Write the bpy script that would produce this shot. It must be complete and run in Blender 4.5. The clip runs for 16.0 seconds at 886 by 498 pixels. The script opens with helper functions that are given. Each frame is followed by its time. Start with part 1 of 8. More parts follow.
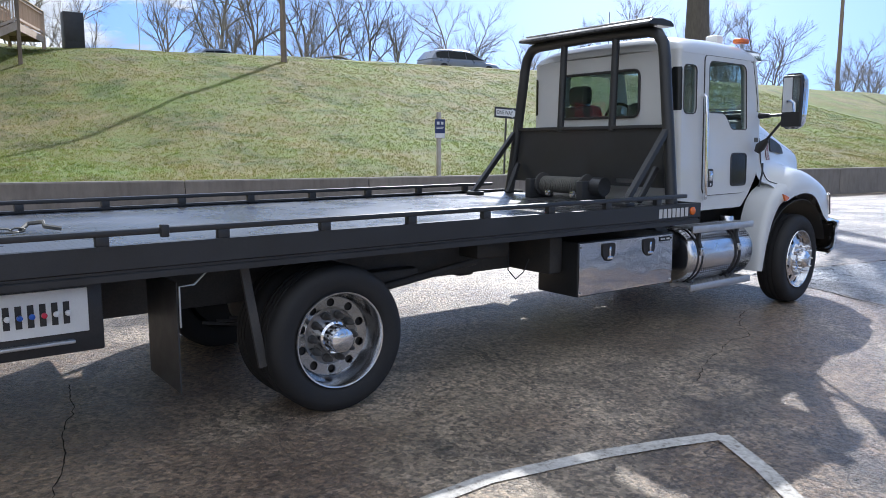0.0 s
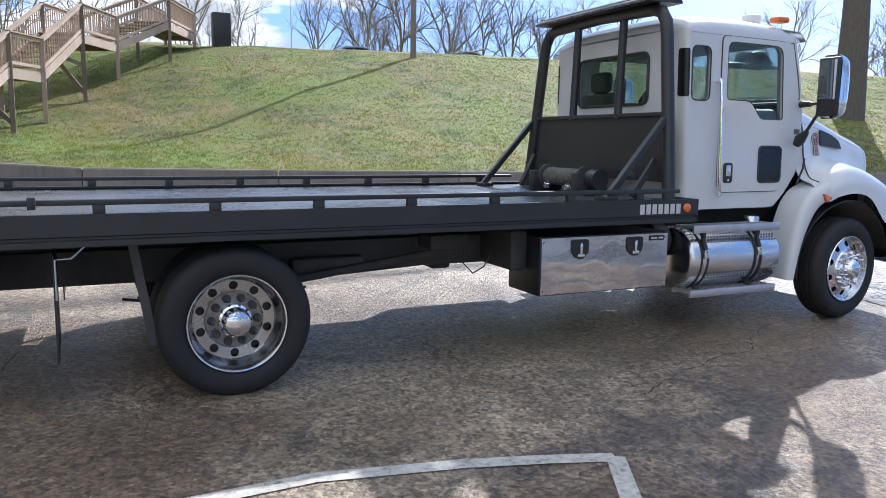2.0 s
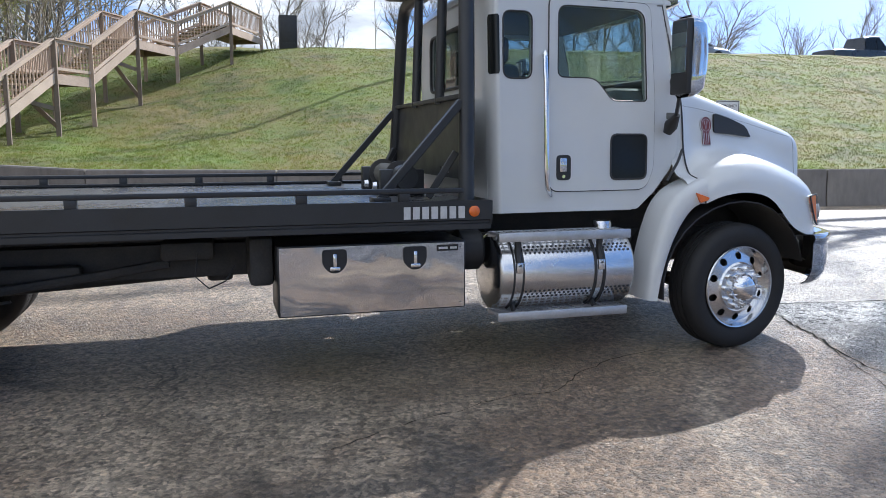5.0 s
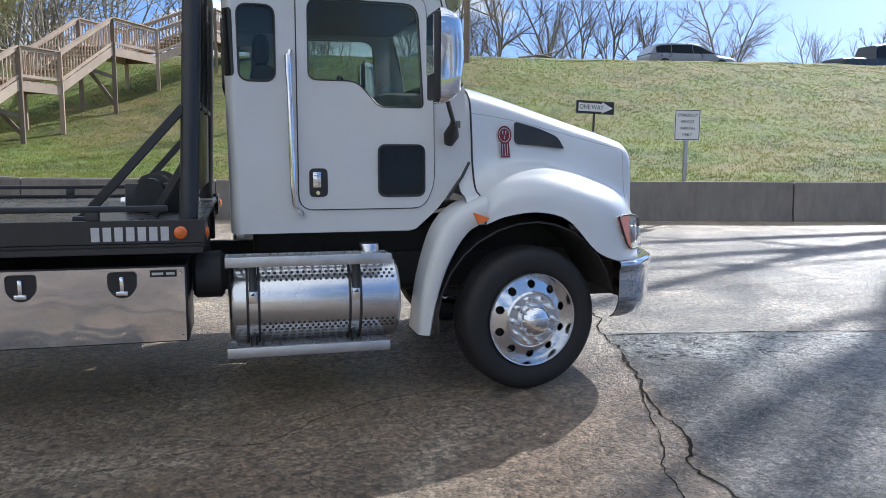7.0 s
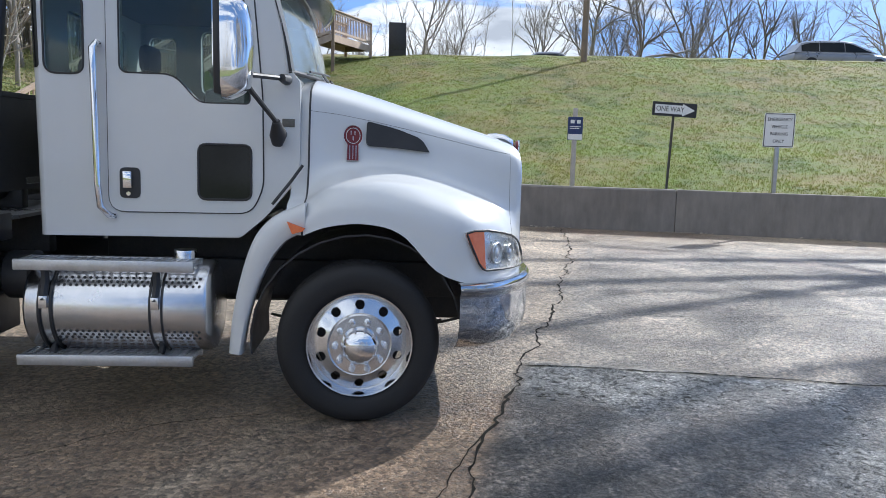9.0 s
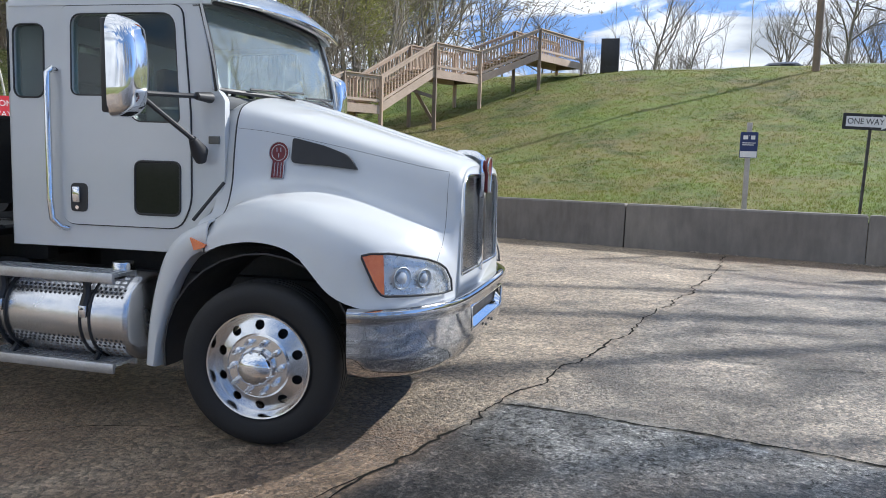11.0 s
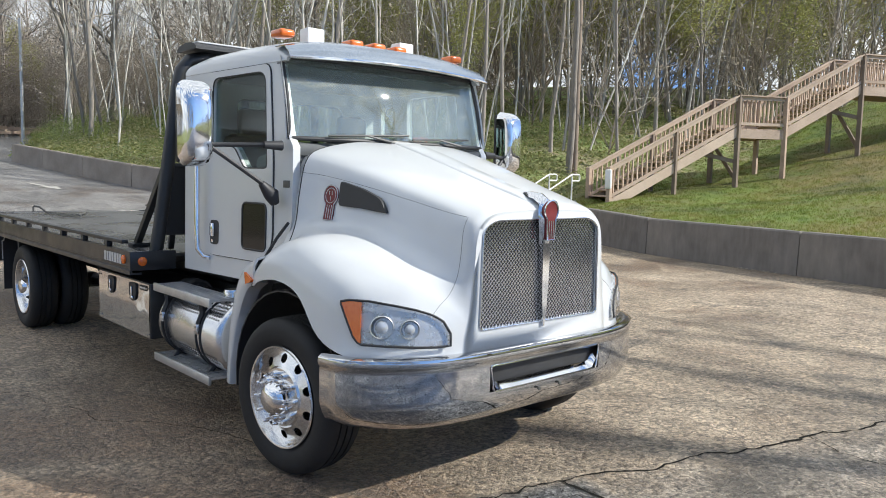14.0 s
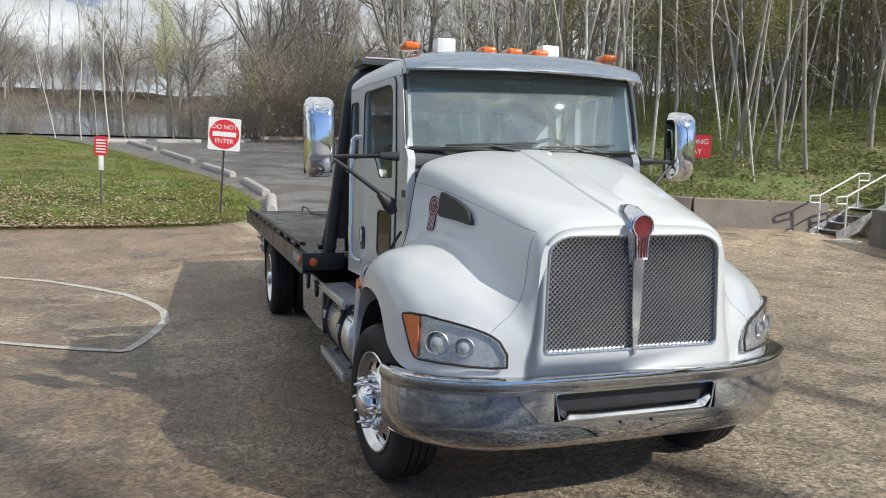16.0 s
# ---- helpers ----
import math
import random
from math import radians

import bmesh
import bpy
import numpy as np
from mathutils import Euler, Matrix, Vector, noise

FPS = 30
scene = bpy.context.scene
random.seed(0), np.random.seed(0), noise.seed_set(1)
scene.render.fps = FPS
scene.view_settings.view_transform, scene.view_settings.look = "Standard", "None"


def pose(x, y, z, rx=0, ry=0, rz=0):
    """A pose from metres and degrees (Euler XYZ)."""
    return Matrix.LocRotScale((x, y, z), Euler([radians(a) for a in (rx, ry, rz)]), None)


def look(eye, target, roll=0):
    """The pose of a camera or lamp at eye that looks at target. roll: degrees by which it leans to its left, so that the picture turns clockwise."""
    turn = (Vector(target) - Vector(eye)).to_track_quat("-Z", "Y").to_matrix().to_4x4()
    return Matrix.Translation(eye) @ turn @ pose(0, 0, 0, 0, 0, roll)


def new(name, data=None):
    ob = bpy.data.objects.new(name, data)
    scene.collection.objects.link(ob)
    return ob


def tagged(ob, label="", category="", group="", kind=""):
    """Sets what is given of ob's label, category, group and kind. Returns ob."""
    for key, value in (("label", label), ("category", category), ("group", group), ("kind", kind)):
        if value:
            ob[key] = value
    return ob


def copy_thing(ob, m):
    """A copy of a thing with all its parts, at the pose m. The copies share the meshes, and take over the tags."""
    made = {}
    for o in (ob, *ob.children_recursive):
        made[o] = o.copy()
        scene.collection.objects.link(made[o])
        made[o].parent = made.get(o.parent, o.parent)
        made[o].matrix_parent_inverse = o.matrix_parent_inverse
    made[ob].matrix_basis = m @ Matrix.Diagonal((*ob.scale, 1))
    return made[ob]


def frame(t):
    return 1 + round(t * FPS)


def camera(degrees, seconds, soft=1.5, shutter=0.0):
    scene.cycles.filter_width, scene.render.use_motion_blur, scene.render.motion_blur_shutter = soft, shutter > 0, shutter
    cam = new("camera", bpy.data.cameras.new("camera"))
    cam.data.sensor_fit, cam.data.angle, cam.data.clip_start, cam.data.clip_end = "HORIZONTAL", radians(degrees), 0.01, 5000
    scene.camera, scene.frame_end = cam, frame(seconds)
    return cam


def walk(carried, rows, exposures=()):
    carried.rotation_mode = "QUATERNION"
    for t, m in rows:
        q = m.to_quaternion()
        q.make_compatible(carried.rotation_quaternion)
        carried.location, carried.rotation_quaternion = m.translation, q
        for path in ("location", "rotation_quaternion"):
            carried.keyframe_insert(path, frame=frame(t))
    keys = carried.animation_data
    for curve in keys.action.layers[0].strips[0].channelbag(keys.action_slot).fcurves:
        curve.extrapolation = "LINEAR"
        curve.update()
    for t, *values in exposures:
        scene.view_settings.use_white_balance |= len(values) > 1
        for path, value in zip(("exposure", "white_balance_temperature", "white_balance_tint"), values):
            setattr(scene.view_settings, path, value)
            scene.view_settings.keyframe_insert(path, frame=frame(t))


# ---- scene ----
cam = camera(60.0, 16.0, soft=0.9)

PATH = [
    (0, (-7.654, -5.217, 1.622), (-6.468, -3.63, 1.352), 0.0),
    (0.5, (-7.307, -5.412, 1.593), (-6.194, -3.774, 1.316), 1.3),
    (1, (-7.006, -5.616, 1.591), (-6.031, -3.891, 1.318), 2.0),
    (1.5, (-6.656, -5.685, 1.557), (-5.759, -3.918, 1.285), 1.6),
    (2, (-6.243, -5.768, 1.54), (-5.397, -3.977, 1.262), 0.8),
    (2.5, (-5.801, -5.882, 1.527), (-5.015, -4.064, 1.249), 0.2),
    (3, (-5.385, -5.846, 1.505), (-4.668, -3.999, 1.233), -0.1),
    (3.2, (-5.222, -5.795, 1.514), (-4.534, -3.936, 1.247), -0.5),
    (5.3, (-3.35, -5.72, 1.49), (-2.791, -3.821, 1.207), 0.1),
    (5.5, (-3.191, -5.712, 1.519), (-2.621, -3.817, 1.231), 0.4),
    (6, (-2.75, -5.684, 1.506), (-2.199, -3.783, 1.222), 0.9),
    (6.5, (-2.285, -5.607, 1.511), (-1.766, -3.695, 1.241), 0.7),
    (7, (-1.746, -5.573, 1.51), (-1.251, -3.652, 1.253), 0.3),
    (7.5, (-1.266, -5.464, 1.496), (-0.795, -3.536, 1.246), 0.1),
    (8, (-0.781, -5.392, 1.51), (-0.358, -3.454, 1.257), 0.2),
    (8.5, (-0.279, -5.428, 1.557), (0.017, -3.467, 1.297), 1.1),
    (9, (0.19, -5.312, 1.553), (0.303, -3.333, 1.291), 1.6),
    (9.5, (0.644, -5.185, 1.564), (0.543, -3.205, 1.302), 2.2),
    (9.7, (0.846, -5.144, 1.587), (0.661, -3.169, 1.331), 2.2),
    (11.8, (2.511, -4.508, 1.593), (1.75, -2.67, 1.391), 1.5),
    (12, (2.633, -4.422, 1.637), (1.779, -2.624, 1.439), 1.6),
    (12.5, (3.006, -4.196, 1.647), (1.926, -2.522, 1.461), 1.8),
    (13, (3.36, -3.962, 1.687), (2.108, -2.412, 1.511), 1.5),
    (13.5, (3.552, -3.59, 1.737), (2.172, -2.154, 1.555), 1.5),
    (14, (3.806, -3.319, 1.73), (2.319, -1.995, 1.544), 1.2),
    (14.5, (4.003, -3.065, 1.777), (2.413, -1.866, 1.583), 1.1),
    (15, (4.108, -2.74, 1.748), (2.407, -1.707, 1.553), 1.2),
    (15.5, (4.197, -2.44, 1.761), (2.393, -1.6, 1.562), 1.0),
    (16, (4.31, -2.142, 1.82), (2.42, -1.521, 1.616), 0.8),
]
walk(cam, [(t, look(eye, target, roll)) for t, eye, target, roll in PATH],
     exposures=[(0.0, 1.20, 5870, 11), (1.2, 1.30, 5870, 11), (3.0, 1.38, 5870, 11), (6.5, 1.14, 5910, 9), (9.5, 1.12, 5930, 9), (12.0, 1.08, 6150, 9), (14.0, 1.18, 6340, 7), (16.0, 0.78, 6460, 6)])


# ---- light ----
SUN_WAY = Vector((-1.10, -0.97, -1.0)).normalized()
world = bpy.data.worlds.new("sky")
scene.world = world
world.use_nodes = True
wn, wl = world.node_tree.nodes, world.node_tree.links
wn.clear()
w_out = wn.new("ShaderNodeOutputWorld")
w_bg = wn.new("ShaderNodeBackground")
w_sky = wn.new("ShaderNodeTexSky")
w_sky.sky_type = "NISHITA"
w_sky.sun_disc = False
w_sky.sun_elevation = math.asin(-SUN_WAY.z)
w_sky.sun_rotation = math.atan2(-SUN_WAY.x, -SUN_WAY.y)
w_sky.air_density, w_sky.dust_density, w_sky.ozone_density = 0.85, 0.1, 2.5
w_co = wn.new("ShaderNodeTexCoord")
# clear, deep blue between the clouds down to low over the horizon
w_lift = wn.new("ShaderNodeVectorMath")
w_lift.operation = "ADD"
w_lift.inputs[1].default_value = (0.0, 0.0, 0.45)
w_unit = wn.new("ShaderNodeVectorMath")
w_unit.operation = "NORMALIZE"
wl.new(w_co.outputs["Generated"], w_lift.inputs[0])
wl.new(w_lift.outputs[0], w_unit.inputs[0])
wl.new(w_unit.outputs[0], w_sky.inputs["Vector"])
w_map = wn.new("ShaderNodeMapping")
w_map.inputs["Scale"].default_value = (1.0, 1.0, 3.2)
w_noise = wn.new("ShaderNodeTexNoise")
w_noise.inputs["Scale"].default_value = 4.2
w_noise.inputs["Detail"].default_value = 7.0
w_noise.inputs["Roughness"].default_value = 0.6
w_noise.inputs["Distortion"].default_value = 0.35
w_ramp = wn.new("ShaderNodeValToRGB")
w_ramp.color_ramp.elements[0].position = 0.53
w_ramp.color_ramp.elements[1].position = 0.595
w_mix = wn.new("ShaderNodeMixRGB")
w_belly = wn.new("ShaderNodeTexNoise")
w_belly.inputs["Scale"].default_value = 6.5
w_belly.inputs["Detail"].default_value = 6.0
w_shade = wn.new("ShaderNodeValToRGB")
w_shade.color_ramp.elements[0].position = 0.36
w_shade.color_ramp.elements[1].position = 0.62
w_shade.color_ramp.elements[0].color = (2.3, 2.45, 2.7, 1)
w_shade.color_ramp.elements[1].color = (4.9, 5.0, 5.15, 1)
wl.new(w_map.outputs["Vector"], w_belly.inputs["Vector"])
wl.new(w_belly.outputs["Fac"], w_shade.inputs["Fac"])
wl.new(w_shade.outputs["Color"], w_mix.inputs["Color2"])
wl.new(w_co.outputs["Generated"], w_map.inputs["Vector"])
wl.new(w_map.outputs["Vector"], w_noise.inputs["Vector"])
w_sep = wn.new("ShaderNodeSeparateXYZ")
wl.new(w_co.outputs["Generated"], w_sep.inputs[0])
# cloud cover by height: a bank low down, a clear band, more cloud overhead; thicker towards the west
w_cover = wn.new("ShaderNodeValToRGB")
w_cover.color_ramp.elements[0].position, w_cover.color_ramp.elements[0].color = 0.0, (0.61, 0.61, 0.61, 1)
w_cover.color_ramp.elements[1].position, w_cover.color_ramp.elements[1].color = 0.8, (0.72, 0.72, 0.72, 1)
for at, v in ((0.12, 0.60), (0.17, 0.50), (0.38, 0.49)):
    e = w_cover.color_ramp.elements.new(at)
    e.color = (v, v, v, 1)
wl.new(w_sep.outputs[2], w_cover.inputs["Fac"])
w_high = wn.new("ShaderNodeMath")
w_high.operation = "ADD"
wl.new(w_cover.outputs["Color"], w_high.inputs[0])
wl.new(w_noise.outputs["Fac"], w_high.inputs[1])
w_west = wn.new("ShaderNodeMath")
w_west.operation = "MULTIPLY_ADD"
w_west.inputs[1].default_value = -0.17
wl.new(w_sep.outputs[0], w_west.inputs[0])
wl.new(w_high.outputs[0], w_west.inputs[2])
w_less = wn.new("ShaderNodeMath")
w_less.operation = "SUBTRACT"
w_less.inputs[1].default_value = 0.5
wl.new(w_west.outputs[0], w_less.inputs[0])
wl.new(w_less.outputs[0], w_ramp.inputs["Fac"])
wl.new(w_ramp.outputs["Color"], w_mix.inputs["Fac"])
wl.new(w_sky.outputs["Color"], w_mix.inputs["Color1"])
wl.new(w_mix.outputs["Color"], w_bg.inputs["Color"])
wl.new(w_bg.outputs["Background"], w_out.inputs["Surface"])
w_bg.inputs["Strength"].default_value = 0.115

sun = new("sun", bpy.data.lights.new("sun", "SUN"))
sun.data.energy = 2.6
sun.data.angle = radians(0.5)
sun.data.color = (1.0, 0.95, 0.87)
sun.matrix_world = look((0, 0, 30), Vector((0, 0, 30)) + SUN_WAY)


# ---- materials ----
def nodes_of(name):
    m = bpy.data.materials.new(name)
    m.use_nodes = True
    nt = m.node_tree
    return m, nt.nodes, nt.links, nt.nodes["Principled BSDF"]


def noise_node(n, l, co, scale, detail=4.0, rough=0.6, distort=0.0):
    t = n.new("ShaderNodeTexNoise")
    t.inputs["Scale"].default_value = scale
    t.inputs["Detail"].default_value = detail
    t.inputs["Roughness"].default_value = rough
    t.inputs["Distortion"].default_value = distort
    l.new(co, t.inputs["Vector"])
    return t.outputs["Fac"]


def ramp_node(n, l, fac, *stops):
    r = n.new("ShaderNodeValToRGB")
    e = r.color_ramp.elements
    while len(e) < len(stops):
        e.new(0.5)
    for el, (at, col) in zip(e, stops):
        el.position = at
        el.color = (*col, 1) if len(col) == 3 else col
    l.new(fac, r.inputs["Fac"])
    return r.outputs["Color"]


def grey(v):
    return (v, v, v)


def mix_node(n, l, fac, a, b, kind="MIX"):
    m = n.new("ShaderNodeMixRGB")
    m.blend_type = kind
    for sock, v in (("Fac", fac), ("Color1", a), ("Color2", b)):
        if isinstance(v, (int, float)):
            m.inputs[sock].default_value = v if sock == "Fac" else (v, v, v, 1)
        elif isinstance(v, tuple):
            m.inputs[sock].default_value = (*v, 1)
        else:
            l.new(v, m.inputs[sock])
    return m.outputs["Color"]


def math_node(n, l, op, a, b=0.0):
    m = n.new("ShaderNodeMath")
    m.operation = op
    for i, v in enumerate((a, b)):
        if isinstance(v, (int, float)):
            m.inputs[i].default_value = v
        else:
            l.new(v, m.inputs[i])
    return m.outputs[0]


def bump_node(n, l, bsdf, height, strength, distance):
    b = n.new("ShaderNodeBump")
    b.inputs["Strength"].default_value = strength
    b.inputs["Distance"].default_value = distance
    l.new(height, b.inputs["Height"])
    l.new(b.outputs["Normal"], bsdf.inputs["Normal"])
    l.new(b.outputs["Normal"], bsdf.inputs["Coat Normal"])


def surface(name, a, b, rough=0.5, metal=0.0, scale=6.0, fine=60.0, rough_var=0.15, bump=0.1, depth=0.003, coat=0.0):
    """A surface of two close colours with stains, grain and slight relief."""
    m, n, l, p = nodes_of(name)
    co = n.new("ShaderNodeTexCoord").outputs["Object"]
    big = noise_node(n, l, co, scale, 5.0)
    small = noise_node(n, l, co, fine, 3.0)
    both = mix_node(n, l, 0.35, big, small)
    l.new(ramp_node(n, l, both, (0.35, a), (0.65, b)), p.inputs["Base Color"])
    l.new(ramp_node(n, l, big, (0.3, grey(max(rough - rough_var, 0.02))), (0.7, grey(min(rough + rough_var, 1)))), p.inputs["Roughness"])
    p.inputs["Metallic"].default_value = metal
    p.inputs["Coat Weight"].default_value = coat
    p.inputs["Coat Roughness"].default_value = 0.04
    if bump:
        bump_node(n, l, p, small, bump, depth)
    return m


def pane(name, tint, f0=0.045, dust_haze=0.0):
    """Clear or tinted glass: see-through, with a mirror gloss that grows towards grazing angles."""
    m, n, l, p = nodes_of(name)
    n.remove(p)
    out = n["Material Output"]
    tr = n.new("ShaderNodeBsdfTransparent")
    tr.inputs["Color"].default_value = (*tint, 1)
    gl = n.new("ShaderNodeBsdfGlossy")
    gl.inputs["Roughness"].default_value = 0.02
    lw = n.new("ShaderNodeLayerWeight")
    lw.inputs["Blend"].default_value = 0.5
    k = math_node(n, l, "POWER", lw.outputs["Facing"], 5.0)
    k = math_node(n, l, "ADD", math_node(n, l, "MULTIPLY", k, 1 - f0), f0)
    mx = n.new("ShaderNodeMixShader")
    l.new(k, mx.inputs[0])
    l.new(tr.outputs[0], mx.inputs[1])
    l.new(gl.outputs[0], mx.inputs[2])
    if dust_haze:
        # a thin film on the outside: road dust, and reflected haze put into its colour
        df = n.new("ShaderNodeBsdfDiffuse")
        df.inputs["Color"].default_value = (0.60, 0.64, 0.60, 1)
        film = n.new("ShaderNodeMixShader")
        co = n.new("ShaderNodeNewGeometry").outputs["Position"]
        l.new(ramp_node(n, l, noise_node(n, l, co, 7.0, 6.0, 0.7), (0.3, grey(dust_haze * 0.6)), (0.7, grey(dust_haze * 1.4))), film.inputs[0])
        l.new(mx.outputs[0], film.inputs[1])
        l.new(df.outputs[0], film.inputs[2])
        mx = film
    l.new(mx.outputs[0], out.inputs["Surface"])
    return m


def worn_paint():
    """Road paint rubbed through to the asphalt."""
    m, n, l, p = nodes_of("worn_white_road_paint")
    co = n.new("ShaderNodeNewGeometry").outputs["Position"]
    a = noise_node(n, l, co, 26.0, 6.0, 0.75, 0.4)
    b = noise_node(n, l, co, 2.5, 4.0)
    t = math_node(n, l, "ADD", math_node(n, l, "MULTIPLY", a, 0.7), math_node(n, l, "MULTIPLY", b, 0.3))
    l.new(ramp_node(n, l, t, (0.38, (0.16, 0.135, 0.11)), (0.45, (0.40, 0.375, 0.335)), (0.6, (0.60, 0.575, 0.53))), p.inputs["Base Color"])
    p.inputs["Roughness"].default_value = 0.7
    bump_node(n, l, p, a, 0.7, 0.008)
    return m


M_WHITE = surface("white_truck_paint", (0.60, 0.61, 0.62), (0.67, 0.68, 0.68), 0.36, 0.0, 1.5, 300, 0.05, 0.02, 0.0006, coat=0.65)
M_BLACK = surface("black_painted_steel", (0.018, 0.019, 0.021), (0.032, 0.033, 0.036), 0.42, 0.0, 3.0, 120, 0.12, 0.05, 0.001, coat=0.06)
M_FRAME = surface("dirty_black_chassis", (0.040, 0.040, 0.042), (0.087, 0.081, 0.075), 0.7, 0.0, 6.0, 90, 0.15, 0.2, 0.003)
M_CHROME = surface("polished_chrome", (0.80, 0.81, 0.83), (0.88, 0.88, 0.89), 0.07, 1.0, 2.0, 25, 0.05, 0.02, 0.001)
M_ALU = surface("polished_aluminium", (0.70, 0.71, 0.72), (0.82, 0.82, 0.83), 0.17, 1.0, 4.0, 80, 0.07, 0.04, 0.0008)
M_STEEL = surface("brushed_stainless_steel", (0.55, 0.55, 0.55), (0.66, 0.655, 0.65), 0.06, 1.0, 2.0, 14, 0.03, 0.06, 0.002)
M_RUBBER = surface("black_tyre_rubber", (0.011, 0.011, 0.012), (0.024, 0.023, 0.023), 0.72, 0.0, 9.0, 150, 0.1, 0.2, 0.002)
M_PLASTIC = surface("black_plastic", (0.025, 0.025, 0.026), (0.037, 0.037, 0.040), 0.5, 0.0, 8.0, 200, 0.08, 0.1, 0.0008)
M_SEAT = surface("grey_cab_upholstery", (0.09, 0.09, 0.09), (0.14, 0.14, 0.135), 0.85, 0.0, 12.0, 200, 0.05, 0.2, 0.002)
M_LINER = surface("grey_cab_lining", (0.16, 0.16, 0.155), (0.22, 0.22, 0.215), 0.8, 0.0, 5.0, 100, 0.05, 0.1, 0.002)
M_GLASS = pane("tinted_cab_glass", (0.70, 0.77, 0.76), f0=0.04)
M_WIND = pane("windscreen_glass", (0.86, 0.93, 0.905), f0=0.13, dust_haze=0.14)
M_LENS = pane("clear_lamp_lens", (0.97, 0.975, 0.98), f0=0.02)
M_AMBER = surface("amber_lamp_plastic", (0.68, 0.13, 0.018), (0.78, 0.18, 0.025), 0.2, 0.0, 20, 120, 0.05, 0.05, 0.001, coat=0.5)
M_RED = surface("red_enamel", (0.13, 0.014, 0.016), (0.19, 0.02, 0.022), 0.42, 0.0, 20, 120, 0.05, 0.02, 0.001, coat=0.08)
M_SIGNRED = surface("red_sign_sheeting", (0.58, 0.03, 0.04), (0.66, 0.04, 0.05), 0.45, 0.0, 5, 90, 0.05, 0.02, 0.001)
M_SIGNWHITE = surface("white_sign_sheeting", (0.74, 0.74, 0.72), (0.82, 0.82, 0.80), 0.5, 0.0, 5, 90, 0.05, 0.02, 0.001)
M_SIGNBLACK = surface("black_sign_ink", (0.02, 0.02, 0.02), (0.035, 0.035, 0.035), 0.5, 0.0, 8, 90, 0.05, 0.0)
M_SIGNBLUE = surface("blue_sign_ink", (0.02, 0.035, 0.11), (0.03, 0.05, 0.15), 0.5, 0.0, 8, 90, 0.05, 0.0)
M_GALV = surface("galvanised_steel", (0.42, 0.43, 0.44), (0.60, 0.61, 0.62), 0.42, 0.8, 9.0, 70, 0.12, 0.1, 0.001)
M_POST = surface("weathered_steel_post", (0.10, 0.10, 0.09), (0.19, 0.18, 0.16), 0.65, 0.3, 9.0, 70, 0.12, 0.2, 0.002)
M_LINE = worn_paint()
M_CRACK = surface("dark_pavement_crack", (0.010, 0.010, 0.009), (0.032, 0.030, 0.027), 0.95, 0.0, 12, 90, 0.04, 0.3, 0.004)
M_CRACK.node_tree.nodes["Principled BSDF"].inputs["Specular IOR Level"].default_value = 0.05
M_LEVER = [surface(nm, c, tuple(v * 1.2 for v in c), 0.3, 0.0, 20, 90, 0.05, 0.0) for nm, c in (
    ("blue_knob", (0.02, 0.09, 0.4)), ("red_knob", (0.45, 0.02, 0.05)), ("white_knob", (0.6, 0.6, 0.6)))]


def wood_material(name, a, b):
    m, n, l, p = nodes_of(name)
    co = n.new("ShaderNodeTexCoord").outputs["Object"]
    rnd = n.new("ShaderNodeObjectInfo").outputs["Random"]
    isl = n.new("ShaderNodeNewGeometry").outputs["Random Per Island"]
    mp = n.new("ShaderNodeMapping")
    mp.inputs["Scale"].default_value = (3.0, 3.0, 26.0)
    l.new(co, mp.inputs["Vector"])
    grain = noise_node(n, l, mp.outputs["Vector"], 5.0, 5.0, 0.65, 0.4)
    stain = noise_node(n, l, co, 1.6, 4.0)
    tone = math_node(n, l, "ADD", math_node(n, l, "MULTIPLY", grain, 0.5), math_node(n, l, "MULTIPLY", stain, 0.3))
    tone = math_node(n, l, "ADD", tone, math_node(n, l, "MULTIPLY", math_node(n, l, "ADD", rnd, isl), 0.13))
    l.new(ramp_node(n, l, tone, (0.32, a), (0.72, b)), p.inputs["Base Color"])
    p.inputs["Roughness"].default_value = 0.8
    bump_node(n, l, p, grain, 0.35, 0.004)
    return m


M_WOOD = wood_material("weathered_stair_timber", (0.28, 0.185, 0.13), (0.68, 0.53, 0.405))
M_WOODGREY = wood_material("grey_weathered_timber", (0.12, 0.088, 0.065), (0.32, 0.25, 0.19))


def barrier_material():
    m, n, l, p = nodes_of("stained_grey_concrete")
    co = n.new("ShaderNodeTexCoord").outputs["Object"]
    mp = n.new("ShaderNodeMapping")
    mp.inputs["Scale"].default_value = (1.0, 1.0, 0.25)
    l.new(co, mp.inputs["Vector"])
    rnd = n.new("ShaderNodeObjectInfo").outputs["Random"]
    streak = noise_node(n, l, mp.outputs["Vector"], 7.0, 5.0)
    big = noise_node(n, l, co, 1.3, 5.0)
    fine = noise_node(n, l, co, 90.0, 3.0)
    t = math_node(n, l, "ADD", math_node(n, l, "MULTIPLY", streak, 0.4), math_node(n, l, "MULTIPLY", big, 0.4))
    t = math_node(n, l, "ADD", t, math_node(n, l, "MULTIPLY", rnd, 0.12))
    t = math_node(n, l, "ADD", t, math_node(n, l, "MULTIPLY", fine, 0.12))
    l.new(ramp_node(n, l, t, (0.36, (0.125, 0.112, 0.10)), (0.72, (0.265, 0.24, 0.212))), p.inputs["Base Color"])
    p.inputs["Roughness"].default_value = 0.85
    bump_node(n, l, p, fine, 0.35, 0.004)
    return m


